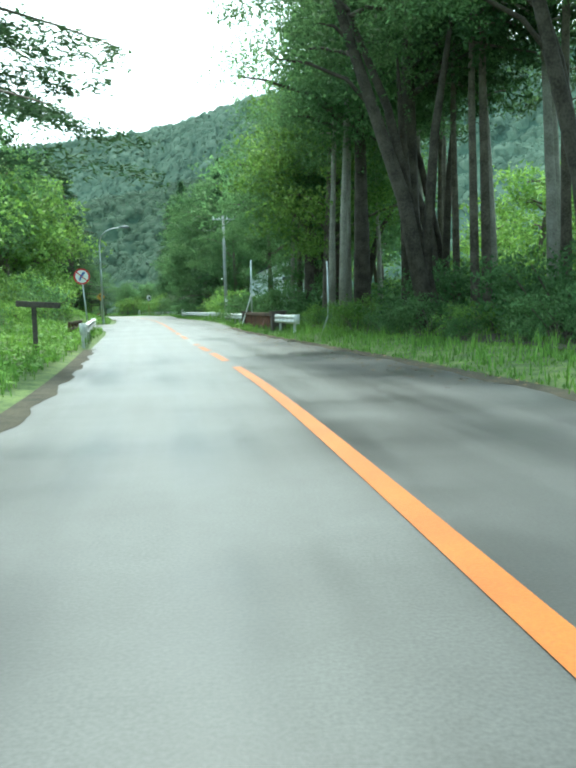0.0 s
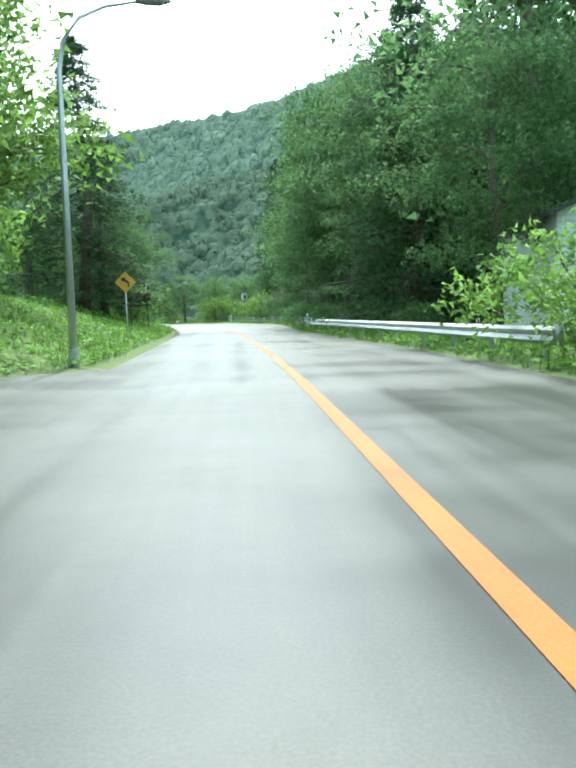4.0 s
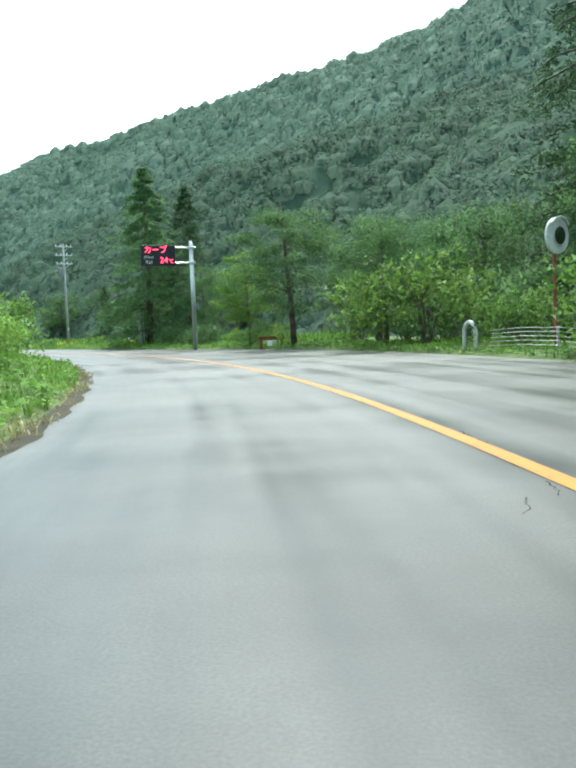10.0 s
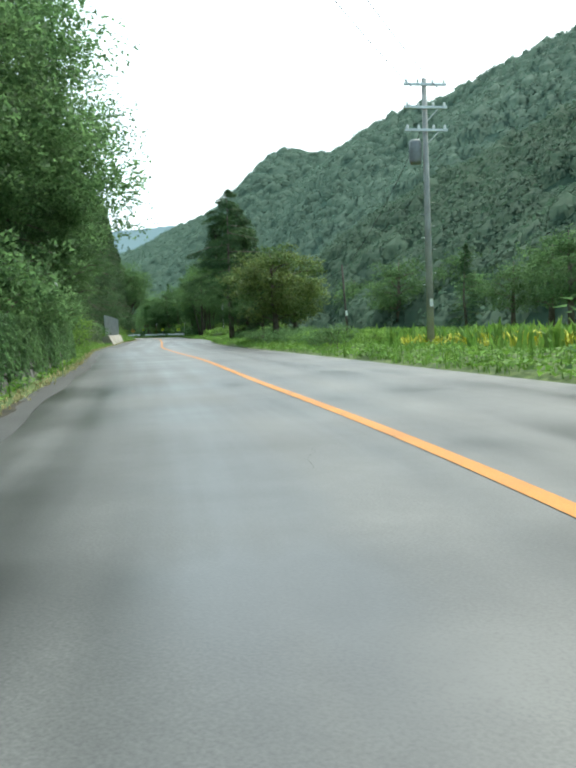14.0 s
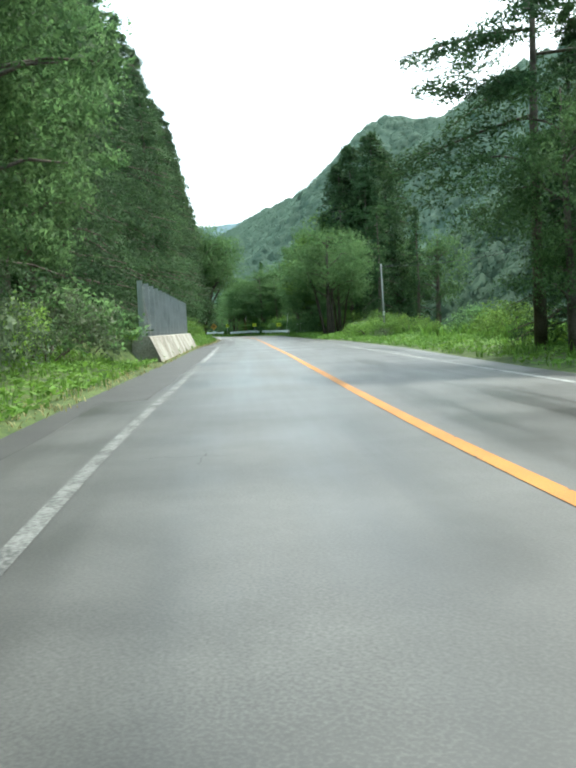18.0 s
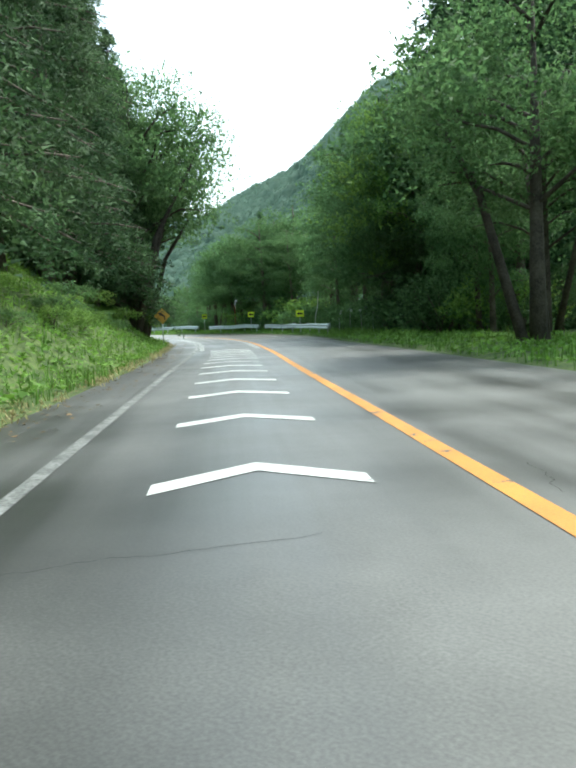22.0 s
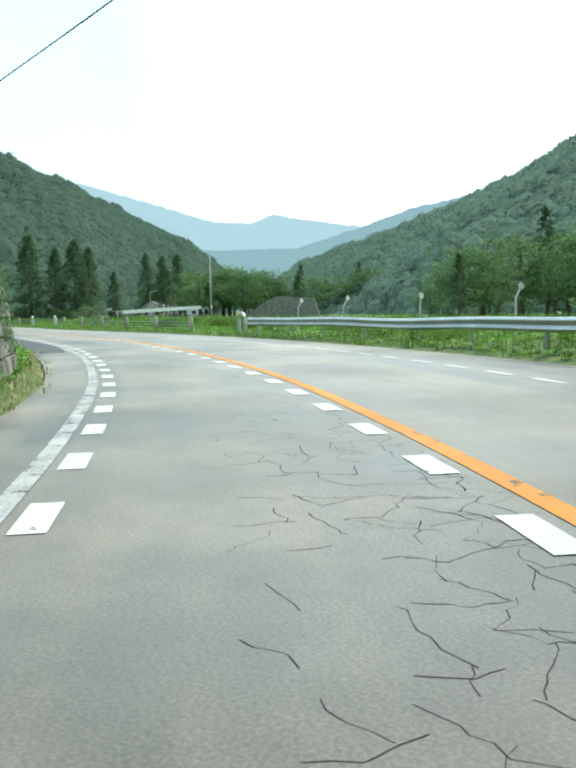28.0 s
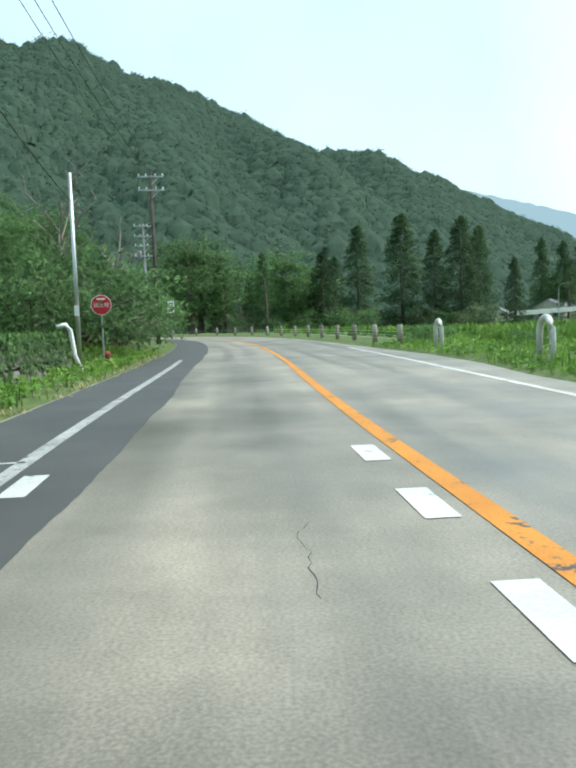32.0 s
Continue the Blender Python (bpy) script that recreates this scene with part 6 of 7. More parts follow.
def utility_pole(m, height, label, arms=0, radius=0.15, lamp=False, mat=CONCRETE_POLE, transformer=False, bolts=True):
    t = thing("utility_pole", m, label, "utility pole")
    part("pole", tube([(0, 0, -0.4), (0, 0, height)], [radius, radius * 0.62], 14), mat, t, smooth=True)
    for k in range(arms):
        z = height - 0.25 - 0.85 * k
        arm = part("crossarm", a_box((0.0, -0.12, z), (1.7, 0.09, 0.09)), STEEL, t)
        for x in (-0.75, -0.3, 0.3, 0.75):
            part("insulator", tube([(x, -0.12, z + 0.04), (x, -0.12, z + 0.1), (x, -0.12, z + 0.2)], [0.03, 0.055, 0.03], 8), SIGN_WHITE, arm, "white porcelain insulator")
        part("brace", tube([(0.55, -0.12, z), (0.05, -0.1, z - 0.5)], 0.018, 6), STEEL, t)
    if transformer:
        part("transformer", tube([(-0.42, 0, height - 3.2), (-0.42, 0, height - 3.1), (-0.42, 0, height - 2.4), (-0.42, 0, height - 2.3)], [0.2, 0.24, 0.24, 0.18], 14), PANEL_GREY, t, "grey transformer drum", True)
    if bolts:
        for k in range(8):
            z = 2.4 + 0.45 * k
            if z < height - 1:
                part("step_bolt", tube([((0.1 if k % 2 else -0.1), 0, z), ((0.28 if k % 2 else -0.28), 0, z)], 0.01, 5), STEEL, t)
    part("number_plate", a_box((0, -radius - 0.01, 1.7), (0.13, 0.01, 0.3)), SIGN_WHITE, t, "small pale plate")
    return t


utility_pole(placed(60.6, 4.75), 8.0, "weathered concrete utility pole by the guardrail gap", arms=1)
utility_pole(placed(200.6, -4.88, 0, lean=(0, 3)), 12.5, "tall concrete utility pole on the inner bank of the bend", arms=3)
utility_pole(placed(219, 8.7), 10.2, "concrete utility pole with cross arms at the field's edge", arms=3, transformer=True)
utility_pole(placed(236, 10.5, 0, lean=(0, -3)), 4.6, "thin leaning wooden pole in the weeds", radius=0.08, mat=WOOD_DARK, bolts=False)
utility_pole(placed(303.5, 9.0, 0, lean=(0, -1)), 5.4, "slim old pole behind a bush", radius=0.08, mat=CONCRETE_POLE, bolts=False)
utility_pole(placed(447, 18.5), 6.8, "slim dark pole standing in the valley field", radius=0.09, mat=CONCRETE_POLE, bolts=False)
utility_pole(placed(457.9, -6.05), 5.6, "bare galvanised steel pole by the retaining wall", radius=0.075, mat=STEEL, bolts=False)
utility_pole(placed(487.4, -5.7), 11.0, "utility pole with white insulators above the shrubs", arms=2, mat=WOOD_DARK)
utility_pole(placed(506, -6.2), 10.0, "utility pole carrying many cables", arms=4, transformer=True)
utility_pole(placed(540, -6.0), 8.5, "distant utility pole beside the road", arms=2)
utility_pole(placed(440.3, -6.3), 9.6, "tall utility pole with cross arms on the bank", arms=3)


def cable(a, b, sag, r=0.012):
    a, b = Vector(a), Vector(b)
    pts = [a.lerp(b, f) - Vector((0, 0, sag * 4 * f * (1 - f))) for f in [k / 14 for k in range(15)]]
    ob = part("overhead_cable", tube(pts, r, 5), CABLE)
    tagged(ob, "thin dark overhead cable between poles", "cable", "overhead cables")


for x in (-0.5, 0.5):
    cable(R(200.6, -4.25 + x, 12.2), R(219, 8.7 + x, 9.9), 0.5)
cable(R(219, 8.7, 8.6), R(236, 10.5, 4.5), 0.5)
cable(R(236, 10.5, 4.4), R(303.5, 9.0, 5.2), 1.2)
cable(R(303.5, 9.0, 5.2), R(283, 40, 9), 0.6)
for x in (-0.7, 0.0, 0.7):
    cable(R(440.3, -6.3 + x, 9.3), R(487.4, -5.7 + x, 11.1), 0.9)
    cable(R(487.4, -5.7 + x, 11.1), R(506, -6.2 + x, 9.8), 0.3)
    cable(R(506, -6.2 + x, 9.6), R(540, -6.0 + x, 8.2), 0.5)
    cable(R(60.6, 4.75 + x, 7.7), R(14, 9 + x, 9.6), 0.6)
    cable(R(60.6, 4.75 + x, 7.7), R(92, 5.2 + x, 10.5), 0.7)
cable(R(457.9, -6.05, 4.8), R(487.4, -5.7, 6.0), 0.3)
cable(R(440.3, -6.3, 7.5), R(457.9, -6.05, 4.8), 0.5)
cable(Vector((-202.7, 306.9, 10.6)), Vector((-270.9, 294.1, 12.6)), 0.25, 0.026)


def street_lamp():
    t = thing("street_lamp", placed(71.1, -4.85), "slender grey street lamp with a curved arm over the road", "street lamp")
    arm = [(0, 0, -0.4), (0, 0, 4), (0, 0, 6.8), (0.12, 0, 7.45), (0.5, 0, 7.95), (1.1, 0, 8.2), (1.9, 0, 8.32)]
    part("pole", tube(arm, [0.095, 0.08, 0.06, 0.05, 0.045, 0.04, 0.035], 12), STEEL, t, smooth=True)
    part("lamp_head", tube([(1.8, 0, 8.32), (2.0, 0, 8.33), (2.35, 0, 8.33), (2.6, 0, 8.31)], [0.05, 0.1, 0.12, 0.03], 10), PANEL_GREY, t, "grey oval lamp head", True)
    part("base", tube([(0, 0, -0.1), (0, 0, 0.4)], [0.13, 0.12], 12), STEEL, t)


street_lamp()


def house(m, width, depth, wall_h, roof_h, wall, roof, label, windows=(), name="house", over=0.4):
    """Gable to -y; windows: (x, z, w, h) in the gable wall."""
    t = thing(name, m, label, "house")
    w = width / 2
    bm = bmesh.new()
    pts = [(-w, -0.6), (w, -0.6), (w, wall_h), (0, wall_h + roof_h), (-w, wall_h)]
    f = [bm.verts.new((x, 0, z)) for x, z in pts]
    b = [bm.verts.new((x, depth, z)) for x, z in pts]
    bm.faces.new(f)
    bm.faces.new(b[::-1])
    for i in range(5):
        bm.faces.new((f[(i + 1) % 5], f[i], b[i], b[(i + 1) % 5]))
    bmesh.ops.recalc_face_normals(bm, faces=bm.faces)
    part("wall", bm, wall, t)
    slope = math.atan2(roof_h, w)
    length = math.hypot(w, roof_h) + over
    for k in (-1, 1):
        mid = Vector((k * (w + over * math.cos(slope)) / 2, depth / 2, wall_h + roof_h - math.sin(slope) * length / 2 + 0.09))
        part("roof", a_box(mid, (length, depth + 2 * over, 0.13), pose(0, 0, 0, 0, k * math.degrees(slope), 0)), roof, t)
    part("plinth", a_box((0, depth / 2, 0.1), (width + 0.06, depth + 0.06, 0.5)), CONCRETE, t)
    for x, z, ww, hh in windows:
        win = part("window", a_box((x, -0.02, z), (ww + 0.14, 0.08, hh + 0.14)), SIGN_BLACK, t, "dark window frame")
        part("pane", a_box((x, -0.065, z), (ww, 0.02, hh)), WINDOW_GLASS, win)
        part("sill", a_box((x, -0.07, z - hh / 2 - 0.1), (ww + 0.2, 0.12, 0.05)), STEEL, win)
    return t


big_house = house(pose(0.35, 77.2, -0.2, 0, 0, 4), 7.4, 8.0, 4.25, 1.6, SIDING, ROOF_DARK, "white-sided house with a dark gabled roof among trees",
                  [(0.14, 4.8, 0.2, 0.43), (0.64, 4.77, 0.2, 0.43), (-1.82, 2.2, 0.72, 0.36), (1.35, 2.2, 1.7, 0.72)])
for k in range(21):
    part("siding_board", a_box((0, -0.012, 0.35 + 0.19 * k), (7.35, 0.02, 0.012)), PANEL_GREY, big_house)
part("porch_roof", a_box((1.45, -0.35, 4.0), (4.3, 0.8, 0.1), pose(0, 0, 0, -16, 0, 0)), ROOF_DARK, big_house)

# arch posts, concrete posts and wires
def arch_post(m, label="grey steel pipe arch ending a wire fence"):
    t = thing("arch_post", m, label, "barrier post", "barrier arches")
    pts = [(0, -0.4, -0.3), (0, -0.4, 0.6)] + [(0, -0.4 * math.cos(a), 0.6 + 0.4 * math.sin(a)) for a in (0.4, 0.8, 1.2, 1.57, 1.95, 2.35, 2.75)] + [(0, 0.4, 0.6), (0, 0.4, -0.3)]
    part("pipe", tube(pts, 0.075, 12), RAIL_WHITE, t, smooth=True)
    for z in (0.35, 0.55, 0.75):
        part("wire_clamp", a_box((-0.085, -0.4, z), (0.05, 0.1, 0.06)), STEEL, t)
    return t


def wire_fence(s0, s1, q, spacing, label, concrete=True, wires=(0.25, 0.42, 0.58)):
    t = thing("wire_fence", Matrix(), label, "fence")
    qf = q if callable(q) else (lambda s: q)
    for sp in np.arange(s0, s1 + 0.1, spacing):
        a = R(sp, float(qf(sp)))
        if concrete:
            part("post", tube([a - Vector((0, 0, 0.2)), a + Vector((0, 0, 0.84)), a + Vector((0, 0, 0.87))], [0.12, 0.12, 0.105], 14), CONCRETE, t, "squat weathered concrete post", True)
        else:
            part("post", tube([a - Vector((0, 0, 0.3)), a + Vector((0, 0, 0.72))], 0.05, 8), STEEL, t)
    for w in wires:
        n = int((s1 - s0) / 1.8) + 2
        pts = [R(sp, float(qf(sp)) - 0.1 * np.sign(qf(sp)), w) for sp in np.linspace(s0, s1, n)]
        part("wire", tube(pts, 0.011, 5), STEEL, t)
    return t


arch_post(placed(105.8, 4.9))
wire_fence(107, 160, lambda s: np.interp(s, [105, 112, 128, 142, 165], [5.0, 5.6, 7.2, 8.3, 8.5]), 4.5, "cable guard fence on steel posts along the lay-by", False, (0.2, 0.33, 0.46, 0.59, 0.71))
arch_post(placed(161.5, 8.5))
arch_post(placed(413.6, 5.7))
wire_fence(420, 449, 5.4, 5.7, "wire fence on squat concrete posts along the field")
arch_post(placed(452.6, 5.6))
arch_post(placed(462.2, 5.6))
wire_fence(467.5, 560, 5.4, 5.3, "long wire fence on squat concrete posts beside the meadow")
for sp, qp, h in ((152.5, 9.2, 1.0), (146.0, 8.9, 1.1)):
    t = thing("concrete_block_post", placed(sp, qp), "grey concrete post with a thin marker pole", "marker post")
    part("block", a_box((0, 0, 0.35), (0.32, 0.32, 0.9), bevel=0.02), CONCRETE, t)
    part("pole", tube([(0.05, 0, 0.7), (0.05, 0, 1.7)], 0.03, 8), STEEL, t)
t = thing("low_barrier", placed(179, 8.0, 40), "low rusty red barrier beside the lay-by", "barrier")
part("beam", a_box((0, 0, 0.45), (3.2, 0.1, 0.18)), RUST, t)
for x in (-1.4, 0, 1.4):
    part("leg", a_box((x, 0, 0.15), (0.12, 0.12, 0.7)), RUST, t)
part("white_box", a_box((-0.6, -0.3, 0.15), (0.7, 0.3, 0.3), bevel=0.02), SIGN_WHITE, t)


# the display over the road
def display_sign():
    t = thing("message_sign", placed(185, 5.75, -6), "roadside pole with a black message display lit in red letters", "message sign")
    part("pole", tube([(0, 0, -0.4), (0, 0, 6.7)], [0.12, 0.1], 14), STEEL, t, smooth=True)
    part("cable_pipe", tube([(0.14, 0, 0), (0.14, 0, 6.6)], 0.025, 8), RAIL_WHITE, t)
    for z in (5.35, 6.3):
        part("arm", tube([(0.3, 0, z), (-1.05, 0, z)], 0.05, 10), STEEL, t)
        part("clamp", a_box((0, 0, z), (0.5, 0.28, 0.14), bevel=0.02), STEEL, t)
    part("control_box", a_box((0.25, -0.05, 2.6), (0.2, 0.18, 0.35), bevel=0.01), PANEL_GREY, t)
    panel = part("panel", a_box((-2.1, -0.05, 5.8), (2.14, 0.22, 1.24), bevel=0.02), SIGN_BLACK, t, "black display panel")
    writing("text", "カーブ", 0.48, (-2.25, -0.165, 6.12), LED_RED, panel)
    writing("text", "24", 0.5, (-1.76, -0.165, 5.5), LED_RED, panel)
    writing("text", "°C", 0.3, (-1.32, -0.165, 5.45), LED_RED, panel)
    writing("text", "只今の", 0.22, (-2.7, -0.165, 5.68), SIGN_WHITE, panel)
    writing("text", "気温", 0.22, (-2.7, -0.165, 5.38), SIGN_WHITE, panel)
    return t


display_sign()
for sp, qp, h in ((198.8, 7.6, 2.6), (199.4, 8.2, 2.7)):
    t = thing("stub_post", placed(sp, qp), "short weathered concrete stub post at the field corner", "post")
    part("shaft", tube([(0, 0, -0.3), (0, 0, h)], [0.14 if qp < 8 else 0.05] * 2, 10), CONCRETE_POLE, t)
tarp = thing("tarpaulin", placed(207, 15), "blue tarpaulin lying over the crops", "tarpaulin")
bm = bmesh.new()
bmesh.ops.create_grid(bm, x_segments=14, y_segments=6, size=1)
for w in bm.verts:
    w.co = Vector((w.co.x * 4.5, w.co.y * 1.2, 0.75 + 0.12 * math.sin(w.co.x * 9) + 0.1 * math.cos(w.co.y * 5)))
sheet = part("sheet", bm, TARP_BLUE, tarp)
sheet.modifiers.new("thickness", "SOLIDIFY").thickness = 0.01

for sp, h, w in ((229.8, 3.3, 0.0), (241.5, 1.6, 0.0), (233, 2.2, 0.0)):
    t = thing("marker_post", placed(sp, -6.0), "pale marker post at the edge of the trees", "marker post")
    part("shaft", tube([(0, 0, -0.3), (0, 0, h)], 0.05, 8), RAIL_WHITE, t)
    if h > 3:
        part("lamp", tube([(0, 0, h), (0, 0, h + 0.1), (0, 0, h + 0.25), (0, 0, h + 0.3)], [0.06, 0.12, 0.1, 0.03], 10), SIGN_WHITE, t, "white lamp head")


# stone and concrete walls
def stone_wall(s0, s1, height, q, label, seed, course=0.3, batter=0.22):
    rng = random.Random(seed)
    t = tagged(new("retaining_wall"), label, "wall", kind="structure")
    n = int((s1 - s0) / 1.0) + 1
    verts = []
    for sp in np.linspace(s0, s1, n):
        for qq, z in ((q + batter - 0.06, -0.2), (q - 0.06, height - 0.03), (q - 0.5, height - 0.03), (q - 0.5, -0.2)):
            p = plan(sp, qq)
            verts.append((*p, z))
    faces = [(4 * i + j, 4 * i + 4 + j, 4 * i + 5 + j, 4 * i + 1 + j) for i in range(n - 1) for j in range(3)] + [(0, 1, 2, 3), (4 * n - 1, 4 * n - 2, 4 * n - 3, 4 * n - 4)]
    mesh_object("core", verts, faces, MORTAR, t)
    shapes = []
    for _ in range(6):
        bm = bmesh.new()
        add_box(bm, (0, 0, 0), (0.2, 1, 1), bevel=0.06)
        for w in bm.verts:
            w.co += Vector((rng.uniform(-0.02, 0.02), rng.uniform(-0.05, 0.05), rng.uniform(-0.05, 0.05)))
        me = bpy.data.meshes.new("stone")
        bm.to_mesh(me)
        bm.free()
        me.materials.append(STONE)
        shapes.append(me)
    z = 0.0
    while z < height - 0.05:
        h = min(course * rng.uniform(0.85, 1.2), height - z)
        sp = s0 + 0.05
        while sp < s1 - 0.2:
            w = min(rng.uniform(0.35, 0.7), s1 - sp)
            f = (z + h / 2) / height
            p = plan(sp + w / 2, q + batter * (1 - f) + 0.0)
            ob = new("stone", rng.choice(shapes))
            ob.parent = t
            ob.matrix_basis = pose(float(p[0]), float(p[1]), z + h / 2, 0, -math.degrees(math.atan2(batter, height)), heading(sp)) @ Matrix.Diagonal((1.0, w * 0.94, h * 0.93, 1))
            sp += w
        z += h
    return t


stone_wall(203.5, 228.5, 1.5, -5.5, "mossy stone retaining wall below overhanging shrubs", 61, 0.36)
stone_wall(384.5, 396.5, 1.9, -5.0, "weathered stone retaining wall at the inside of the bend", 62, 0.38)
stone_wall(443.5, 458, 0.95, -6.6, "low weathered stone retaining wall under a grassy bank", 63, 0.34)


def concrete_barrier():
    s0, s1 = 274.6, 300.4
    t = tagged(new("concrete_barrier"), "stained sloping concrete base wall below a grey fence", "wall", kind="structure")
    prof = [(-4.95, -0.2), (-5.1, 0.28), (-5.42, 1.02), (-5.48, 1.06), (-6.05, 1.06), (-6.1, 1.0), (-6.2, -0.2)]
    blocks = np.linspace(s0, s1, 6)
    for a, b in zip(blocks, blocks[1:]):
        verts, n = [], 5
        for sp in np.linspace(a + 0.01, b - 0.01, n):
            for qq, z in prof:
                verts.append((*plan(sp, qq), z))
        m = len(prof)
        faces = [(m * i + j, m * i + m + j, m * i + m + j + 1, m * i + j + 1) for i in range(n - 1) for j in range(m - 1)]
        faces += [tuple(range(m)), tuple(range(m * n - 1, m * (n - 1) - 1, -1))]
        mesh_object("block", verts, faces, CONCRETE, t)
    f = thing("barrier_fence", Matrix(), "tall grey mesh fence on steel posts upon a concrete wall", "fence")
    posts = np.linspace(s0 + 0.15, s1 - 0.15, 14)
    for sp in posts:
        c = R(sp, -5.72, 0, False)
        bm = a_box(c + Vector((0, 0, 2.12)), (0.19, 0.012, 2.15), pose(0, 0, 0, 0, 0, heading(sp)))
        for k in (-1, 1):
            d = Matrix.Rotation(radians(heading(sp)), 4, "Z") @ Vector((0.095 * k, 0, 0))
            add_box(bm, c + d + Vector((0, 0, 2.12)), (0.012, 0.1, 2.15), pose(0, 0, 0, 0, 0, heading(sp)))
        part("post", bm, STEEL, f, "galvanised steel I-post")
    for a, b in zip(posts, posts[1:]):
        pa, pb = R(a + 0.06, -5.78, 0, False), R(b - 0.06, -5.78, 0, False)
        mid, ln = (pa + pb) / 2, (pb - pa).length
        turn = pose(0, 0, 0, 0, 0, heading((a + b) / 2))
        panel = part("panel", a_box(mid + Vector((0, 0, 2.1)), (0.016, ln, 1.96), turn), PANEL_GREY, f, "grey mesh panel")
        bm = bmesh.new()
        for k in range(6):
            add_box(bm, mid + turn @ Vector((0.02, 0, 1.2 + 0.36 * k)), (0.03, ln, 0.03), turn)
        for k in range(-8, 9):
            add_box(bm, mid + turn @ Vector((0.014, ln * k / 18, 2.1)), (0.012, 0.012, 1.9), turn)
        part("mesh_grid", bm, STEEL, panel)
    a, b = R(posts[0], -5.62, 2.6, False), R(posts[1], -5.62, 1.15, False)
    part("brace", tube([a, b], 0.03, 8), STEEL, f)


concrete_barrier()


# arrows, mirror and markers on the outside of the bend
def arrow_sign(m, z, label, w=0.62, h=0.5):
    t = thing("arrow_sign", m, label, "road sign", "bend arrow signs")
    part("post", tube([(0, 0.03, -0.3), (0, 0.03, z + h / 2)], 0.03, 8), STEEL, t)
    part("plate", a_box((0, -0.02, z), (w, 0.02, h), bevel=0.006), SIGN_LIME, t, "fluorescent yellow plate")
    bm = prism([(-0.23, 0), (-0.06, 0.14), (-0.06, 0.06), (0.23, 0.06), (0.23, -0.06), (-0.06, -0.06), (-0.06, -0.14)], 0.01)
    bmesh.ops.translate(bm, vec=(0, -0.036, z), verts=bm.verts)
    part("arrow", bm, SIGN_BLACK, t, "black arrow")
    return t


arrow_sign(placed(361.3, 6.75, -14), 1.45, "fluorescent yellow arrow sign behind the guardrail")
arrow_sign(placed(374.9, 7.4, -4), 1.6, "fluorescent yellow arrow sign before the trees")
arrow_sign(placed(386.3, 7.4, 10), 1.8, "fluorescent yellow arrow sign at a gap in the guardrail")
t = thing("snow_pole", placed(360.2, 7.5, 0, lean=(0, 7)), "bent white snow marker pole behind the guardrail", "marker pole")
part("pole", tube([(0, 0, -0.3), (0.02, 0, 1.2), (0.1, 0, 1.9), (0.06, 0, 3.0)], 0.03, 8), RAIL_WHITE, t)


def traffic_mirror(m):
    t = thing("traffic_mirror", m, "round convex traffic mirror on a rusty orange post", "traffic mirror")
    part("post", tube([(0, 0.1, -0.3), (0, 0.1, 2.9)], 0.045, 10), RUST, t)
    bm = bmesh.new()
    bmesh.ops.create_uvsphere(bm, u_segments=24, v_segments=16, radius=1.1)
    bmesh.ops.delete(bm, geom=[v for v in bm.verts if v.co.z < 1.02], context="VERTS")
    bmesh.ops.transform(bm, matrix=pose(0, 1.0, 2.75, 90, 0, 0), verts=bm.verts)
    part("mirror", bm, MIRROR, t, "convex mirror", True)
    bm = disc(0.44, 0.06)
    bmesh.ops.translate(bm, vec=(0, 0.02, 2.75), verts=bm.verts)
    part("rim", bm, RAIL_WHITE, t, "pale round rim")
    part("hood", tube([(-0.36, -0.08, 3.02), (-0.2, -0.1, 3.15), (0, -0.1, 3.2), (0.2, -0.1, 3.15), (0.36, -0.08, 3.02)], 0.03, 6), RAIL_WHITE, t)
    part("bracket", a_box((0, 0.07, 2.75), (0.12, 0.12, 0.3)), STEEL, t)


traffic_mirror(placed(379.0, 7.6, 68))
traffic_mirror(placed(157.3, 9.0, 22, 0, 1.2))


def delineator(m, bent, label):
    t = thing("delineator", m, label, "road marker", "road delineators")
    part("post", tube([(0, 0, -0.3), (0, 0, 1.1), (bent * 0.3, 0, 1.35)], 0.028, 8), RAIL_WHITE, t)
    bm = disc(0.09, 0.03, 16)
    bmesh.ops.translate(bm, vec=(bent * 0.3, -0.03, 1.4), verts=bm.verts)
    part("reflector", bm, SIGN_WHITE, t, "round white reflector")
    part("holder", tube([(bent * 0.3, 0, 1.28), (bent * 0.3, 0, 1.52)], 0.02, 6), STEEL, t)


for sp, b in ((348, 0.4), (350.5, -0.2), (353, 0.3), (355.5, 0.5)):
    delineator(placed(sp, 7.9, -8), b, "white road delineator before a dark wood")
for sp, qp, b in ((396.5, 7.6, 0.6), (400.5, 7.0, 0.1), (405.5, 6.7, 0.7), (409, 6.4, 0.6)):
    delineator(placed(sp, qp, 20), b, "slightly bent road delineator behind the guardrail")


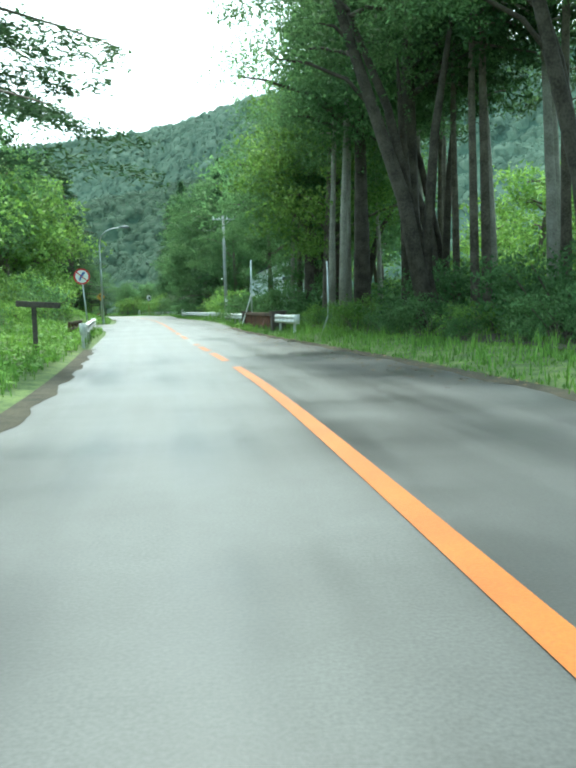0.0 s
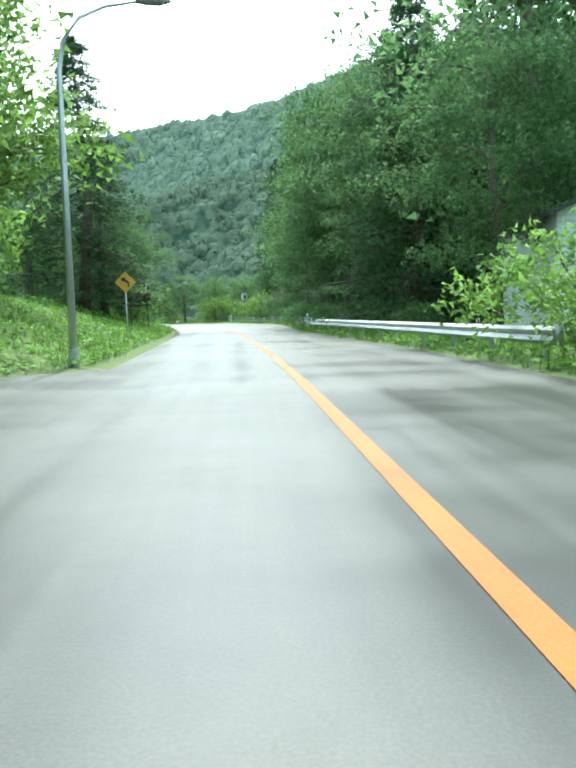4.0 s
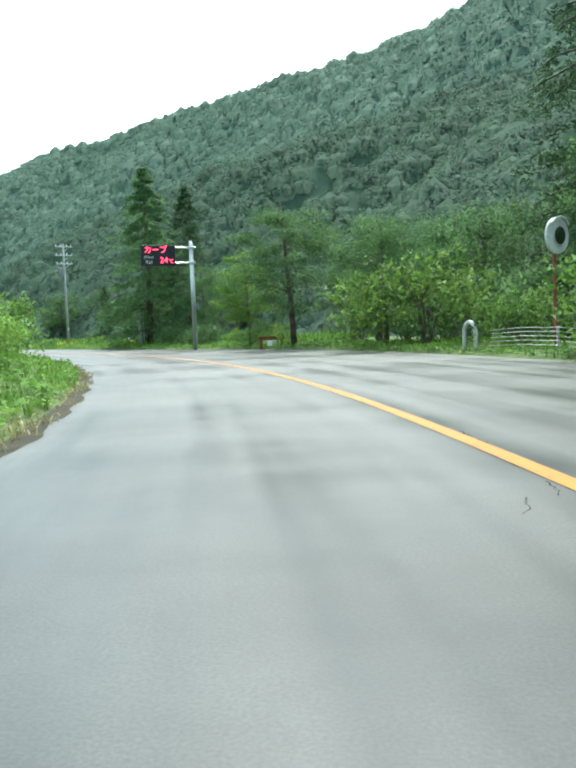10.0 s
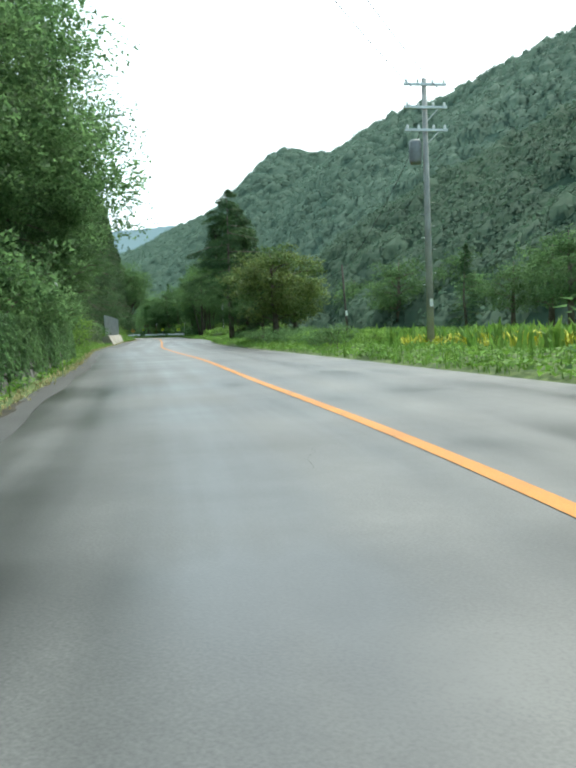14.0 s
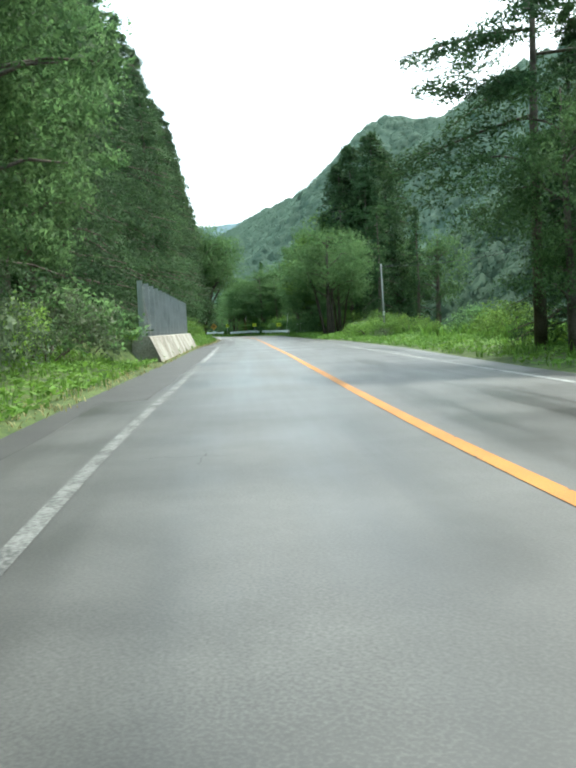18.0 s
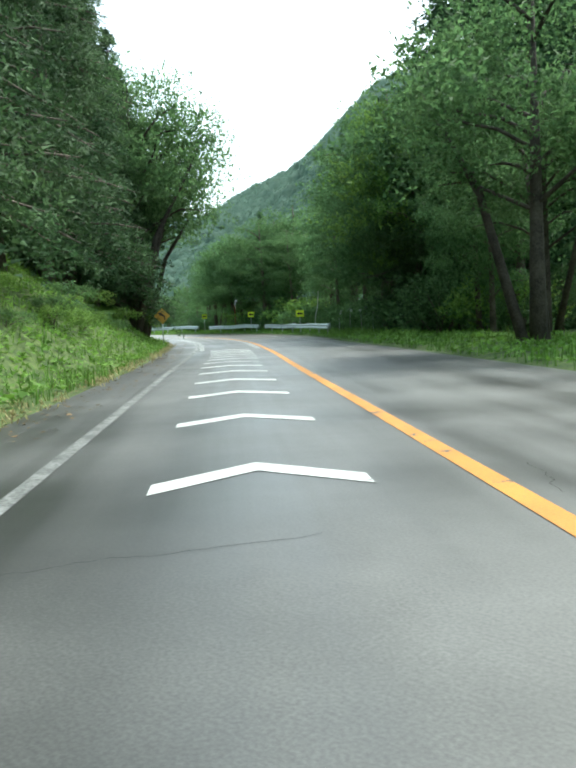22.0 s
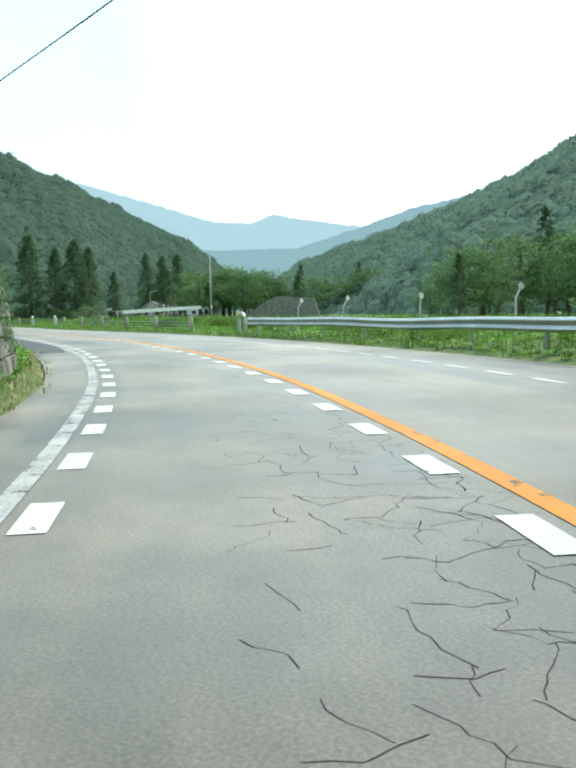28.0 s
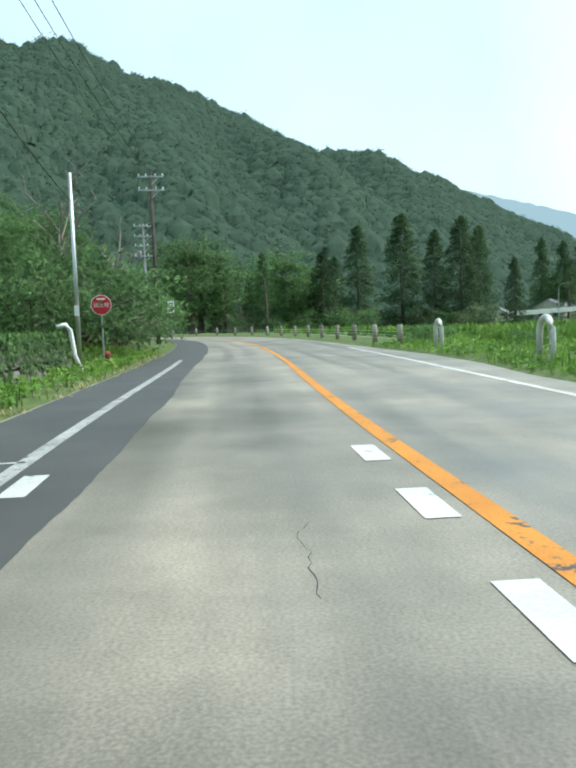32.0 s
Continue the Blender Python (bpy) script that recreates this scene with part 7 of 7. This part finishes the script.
# the hydrant sign and its surroundings
def hydrant_sign():
    t = thing("hydrant_sign", placed(459.4, -5.6, 4), "round red hydrant sign on a grey post in the grass", "sign")
    part("post", tube([(0, 0, -0.3), (0, 0, 2.0)], 0.03, 10), STEEL, t)
    bm = disc(0.29, 0.02)
    bmesh.ops.translate(bm, vec=(0, -0.05, 1.85), verts=bm.verts)
    plate = part("plate", bm, SIGN_RED, t, "red round plate with a white rim")
    bm = disc(0.31, 0.016)
    bmesh.ops.translate(bm, vec=(0, -0.044, 1.85), verts=bm.verts)
    part("rim", bm, SIGN_WHITE, t)
    writing("text", "消火栓", 0.17, (0, -0.064, 1.84), SIGN_WHITE, plate)
    part("caption_bar", a_box((0, -0.064, 2.03), (0.26, 0.01, 0.05)), SIGN_WHITE, plate)
    h = thing("fire_hydrant", placed(459.7, -5.55), "small rusty red fire hydrant in the grass", "hydrant")
    part("body", tube([(0, 0, -0.1), (0, 0, 0.3), (0, 0, 0.36), (0, 0, 0.44)], [0.09, 0.09, 0.12, 0.05], 12), RUST, h, smooth=True)
    part("outlet", tube([(-0.16, 0, 0.26), (0.16, 0, 0.26)], 0.045, 8), RUST, h)


hydrant_sign()
t = thing("drain_pipe", placed(456.2, -6.05, 0), "white plastic drain pipe leaning against the wall", "pipe")
part("pipe", tube([(-0.25, 0.1, 1.25), (0.0, 0.05, 1.3), (0.12, 0, 1.15), (0.2, 0, 0.5), (0.42, -0.05, -0.1)], 0.06, 10), SIGN_WHITE, t, smooth=True)
t = thing("notice_sign", placed(490.4, -4.8, 4), "small white two-panel sign on a post by the verge", "sign")
part("post", tube([(0, 0, -0.3), (0, 0, 3.0)], 0.035, 8), STEEL, t)
for z in (2.75, 2.3):
    part("panel", a_box((0, -0.05, z), (0.45, 0.02, 0.4)), SIGN_WHITE, t, "white panel with faint dark bars")
    part("bar", a_box((0, -0.064, z + 0.05), (0.3, 0.006, 0.06)), SIGN_BLACK, t)
house(placed(484, -12, 30), 4.0, 5.0, 3.0, 1.4, WALL_BEIGE, ROOF_GREY, "small weathered shed half hidden by shrubs", [(0.3, 2.0, 0.8, 0.6)], "shed")

# village and structures across the valley
for az, d, w, dep, hw, hr, wm, rm, turn, lab in (
    (74.9, 170, 4.6, 4, 1.6, 1.4, SIDING, ROOF_GREY, 60, "small white-roofed farm shed in the valley"),
    (71.6, 235, 9, 7, 3.4, 2.2, WALL_BEIGE, ROOF_GREY, 40, "grey-roofed farmhouse beyond the meadow"),
    (69.6, 245, 8, 7, 3.2, 2.0, WALL_BEIGE, ROOF_DARK, 110, "dark-roofed farmhouse in the village"),
    (67.3, 230, 9, 7, 3.6, 2.0, SIDING, ROOF_GREY, 75, "pale village house among trees"),
    (86.5, 175, 7, 6, 3.2, 1.6, WALL_BEIGE, ROOF_GREY, 95, "beige house at the foot of the hill"),
):
    x, y = seen_from(END, az, d)
    house(pose(x, y, -0.3, 0, 0, turn), w, dep, hw, hr, wm, rm, lab, [(-w / 4, 1.4, 1.2, 1.0), (w / 4, 1.4, 1.2, 1.0)])
t = thing("white_parapet", Matrix(), "long white concrete parapet of a bridge in the valley", "parapet")
a, b = seen_from(END, 75.2, 175), seen_from(END, 66.5, 190)
for k in range(12):
    p, q = Vector((*a, 1.4)).lerp(Vector((*b, 2.6)), k / 12), Vector((*a, 1.4)).lerp(Vector((*b, 2.6)), (k + 0.94) / 12)
    mid = (p + q) / 2
    part("panel", a_box(mid, ((q - p).length, 0.3, 1.0), pose(0, 0, 0, 0, 0, math.degrees(math.atan2(q.y - p.y, q.x - p.x)))), SIGN_WHITE, t)
x, y = seen_from(END, 70.9, 175)
t = thing("street_lamp", pose(x, y, 0, 0, 0, 60), "distant grey street lamp beside the bridge", "street lamp")
part("pole", tube([(0, 0, -0.4), (0, 0, 6.5), (0.3, 0, 7.2), (1.6, 0, 7.5)], [0.1, 0.08, 0.06, 0.05], 8), STEEL, t)
part("lamp_head", tube([(1.5, 0, 7.5), (1.8, 0, 7.5), (2.2, 0, 7.46)], [0.06, 0.14, 0.05], 8), PANEL_GREY, t)
x, y = seen_from((-200, 296), 64.5, 210)
t = thing("quarry_wall", pose(x, y, -0.5, 0, 0, 60), "grey retaining slope of bare concrete in the valley", "retaining wall")
part("slope", prism([(-10, 0), (10, 0), (8.5, 4.6), (-1, 5.4), (-5, 3.6)], 3), STONE, t)
t = thing("low_railing", placed(560, -3.4, 60), "low white railing where the road bends away", "railing")
for x in np.arange(-6, 6.1, 1.5):
    part("post", a_box((x, 0, 0.4), (0.1, 0.1, 1.0)), SIGN_WHITE, t)
for z in (0.45, 0.8):
    part("bar", a_box((0, 0, z), (12.2, 0.06, 0.14)), SIGN_WHITE, t)
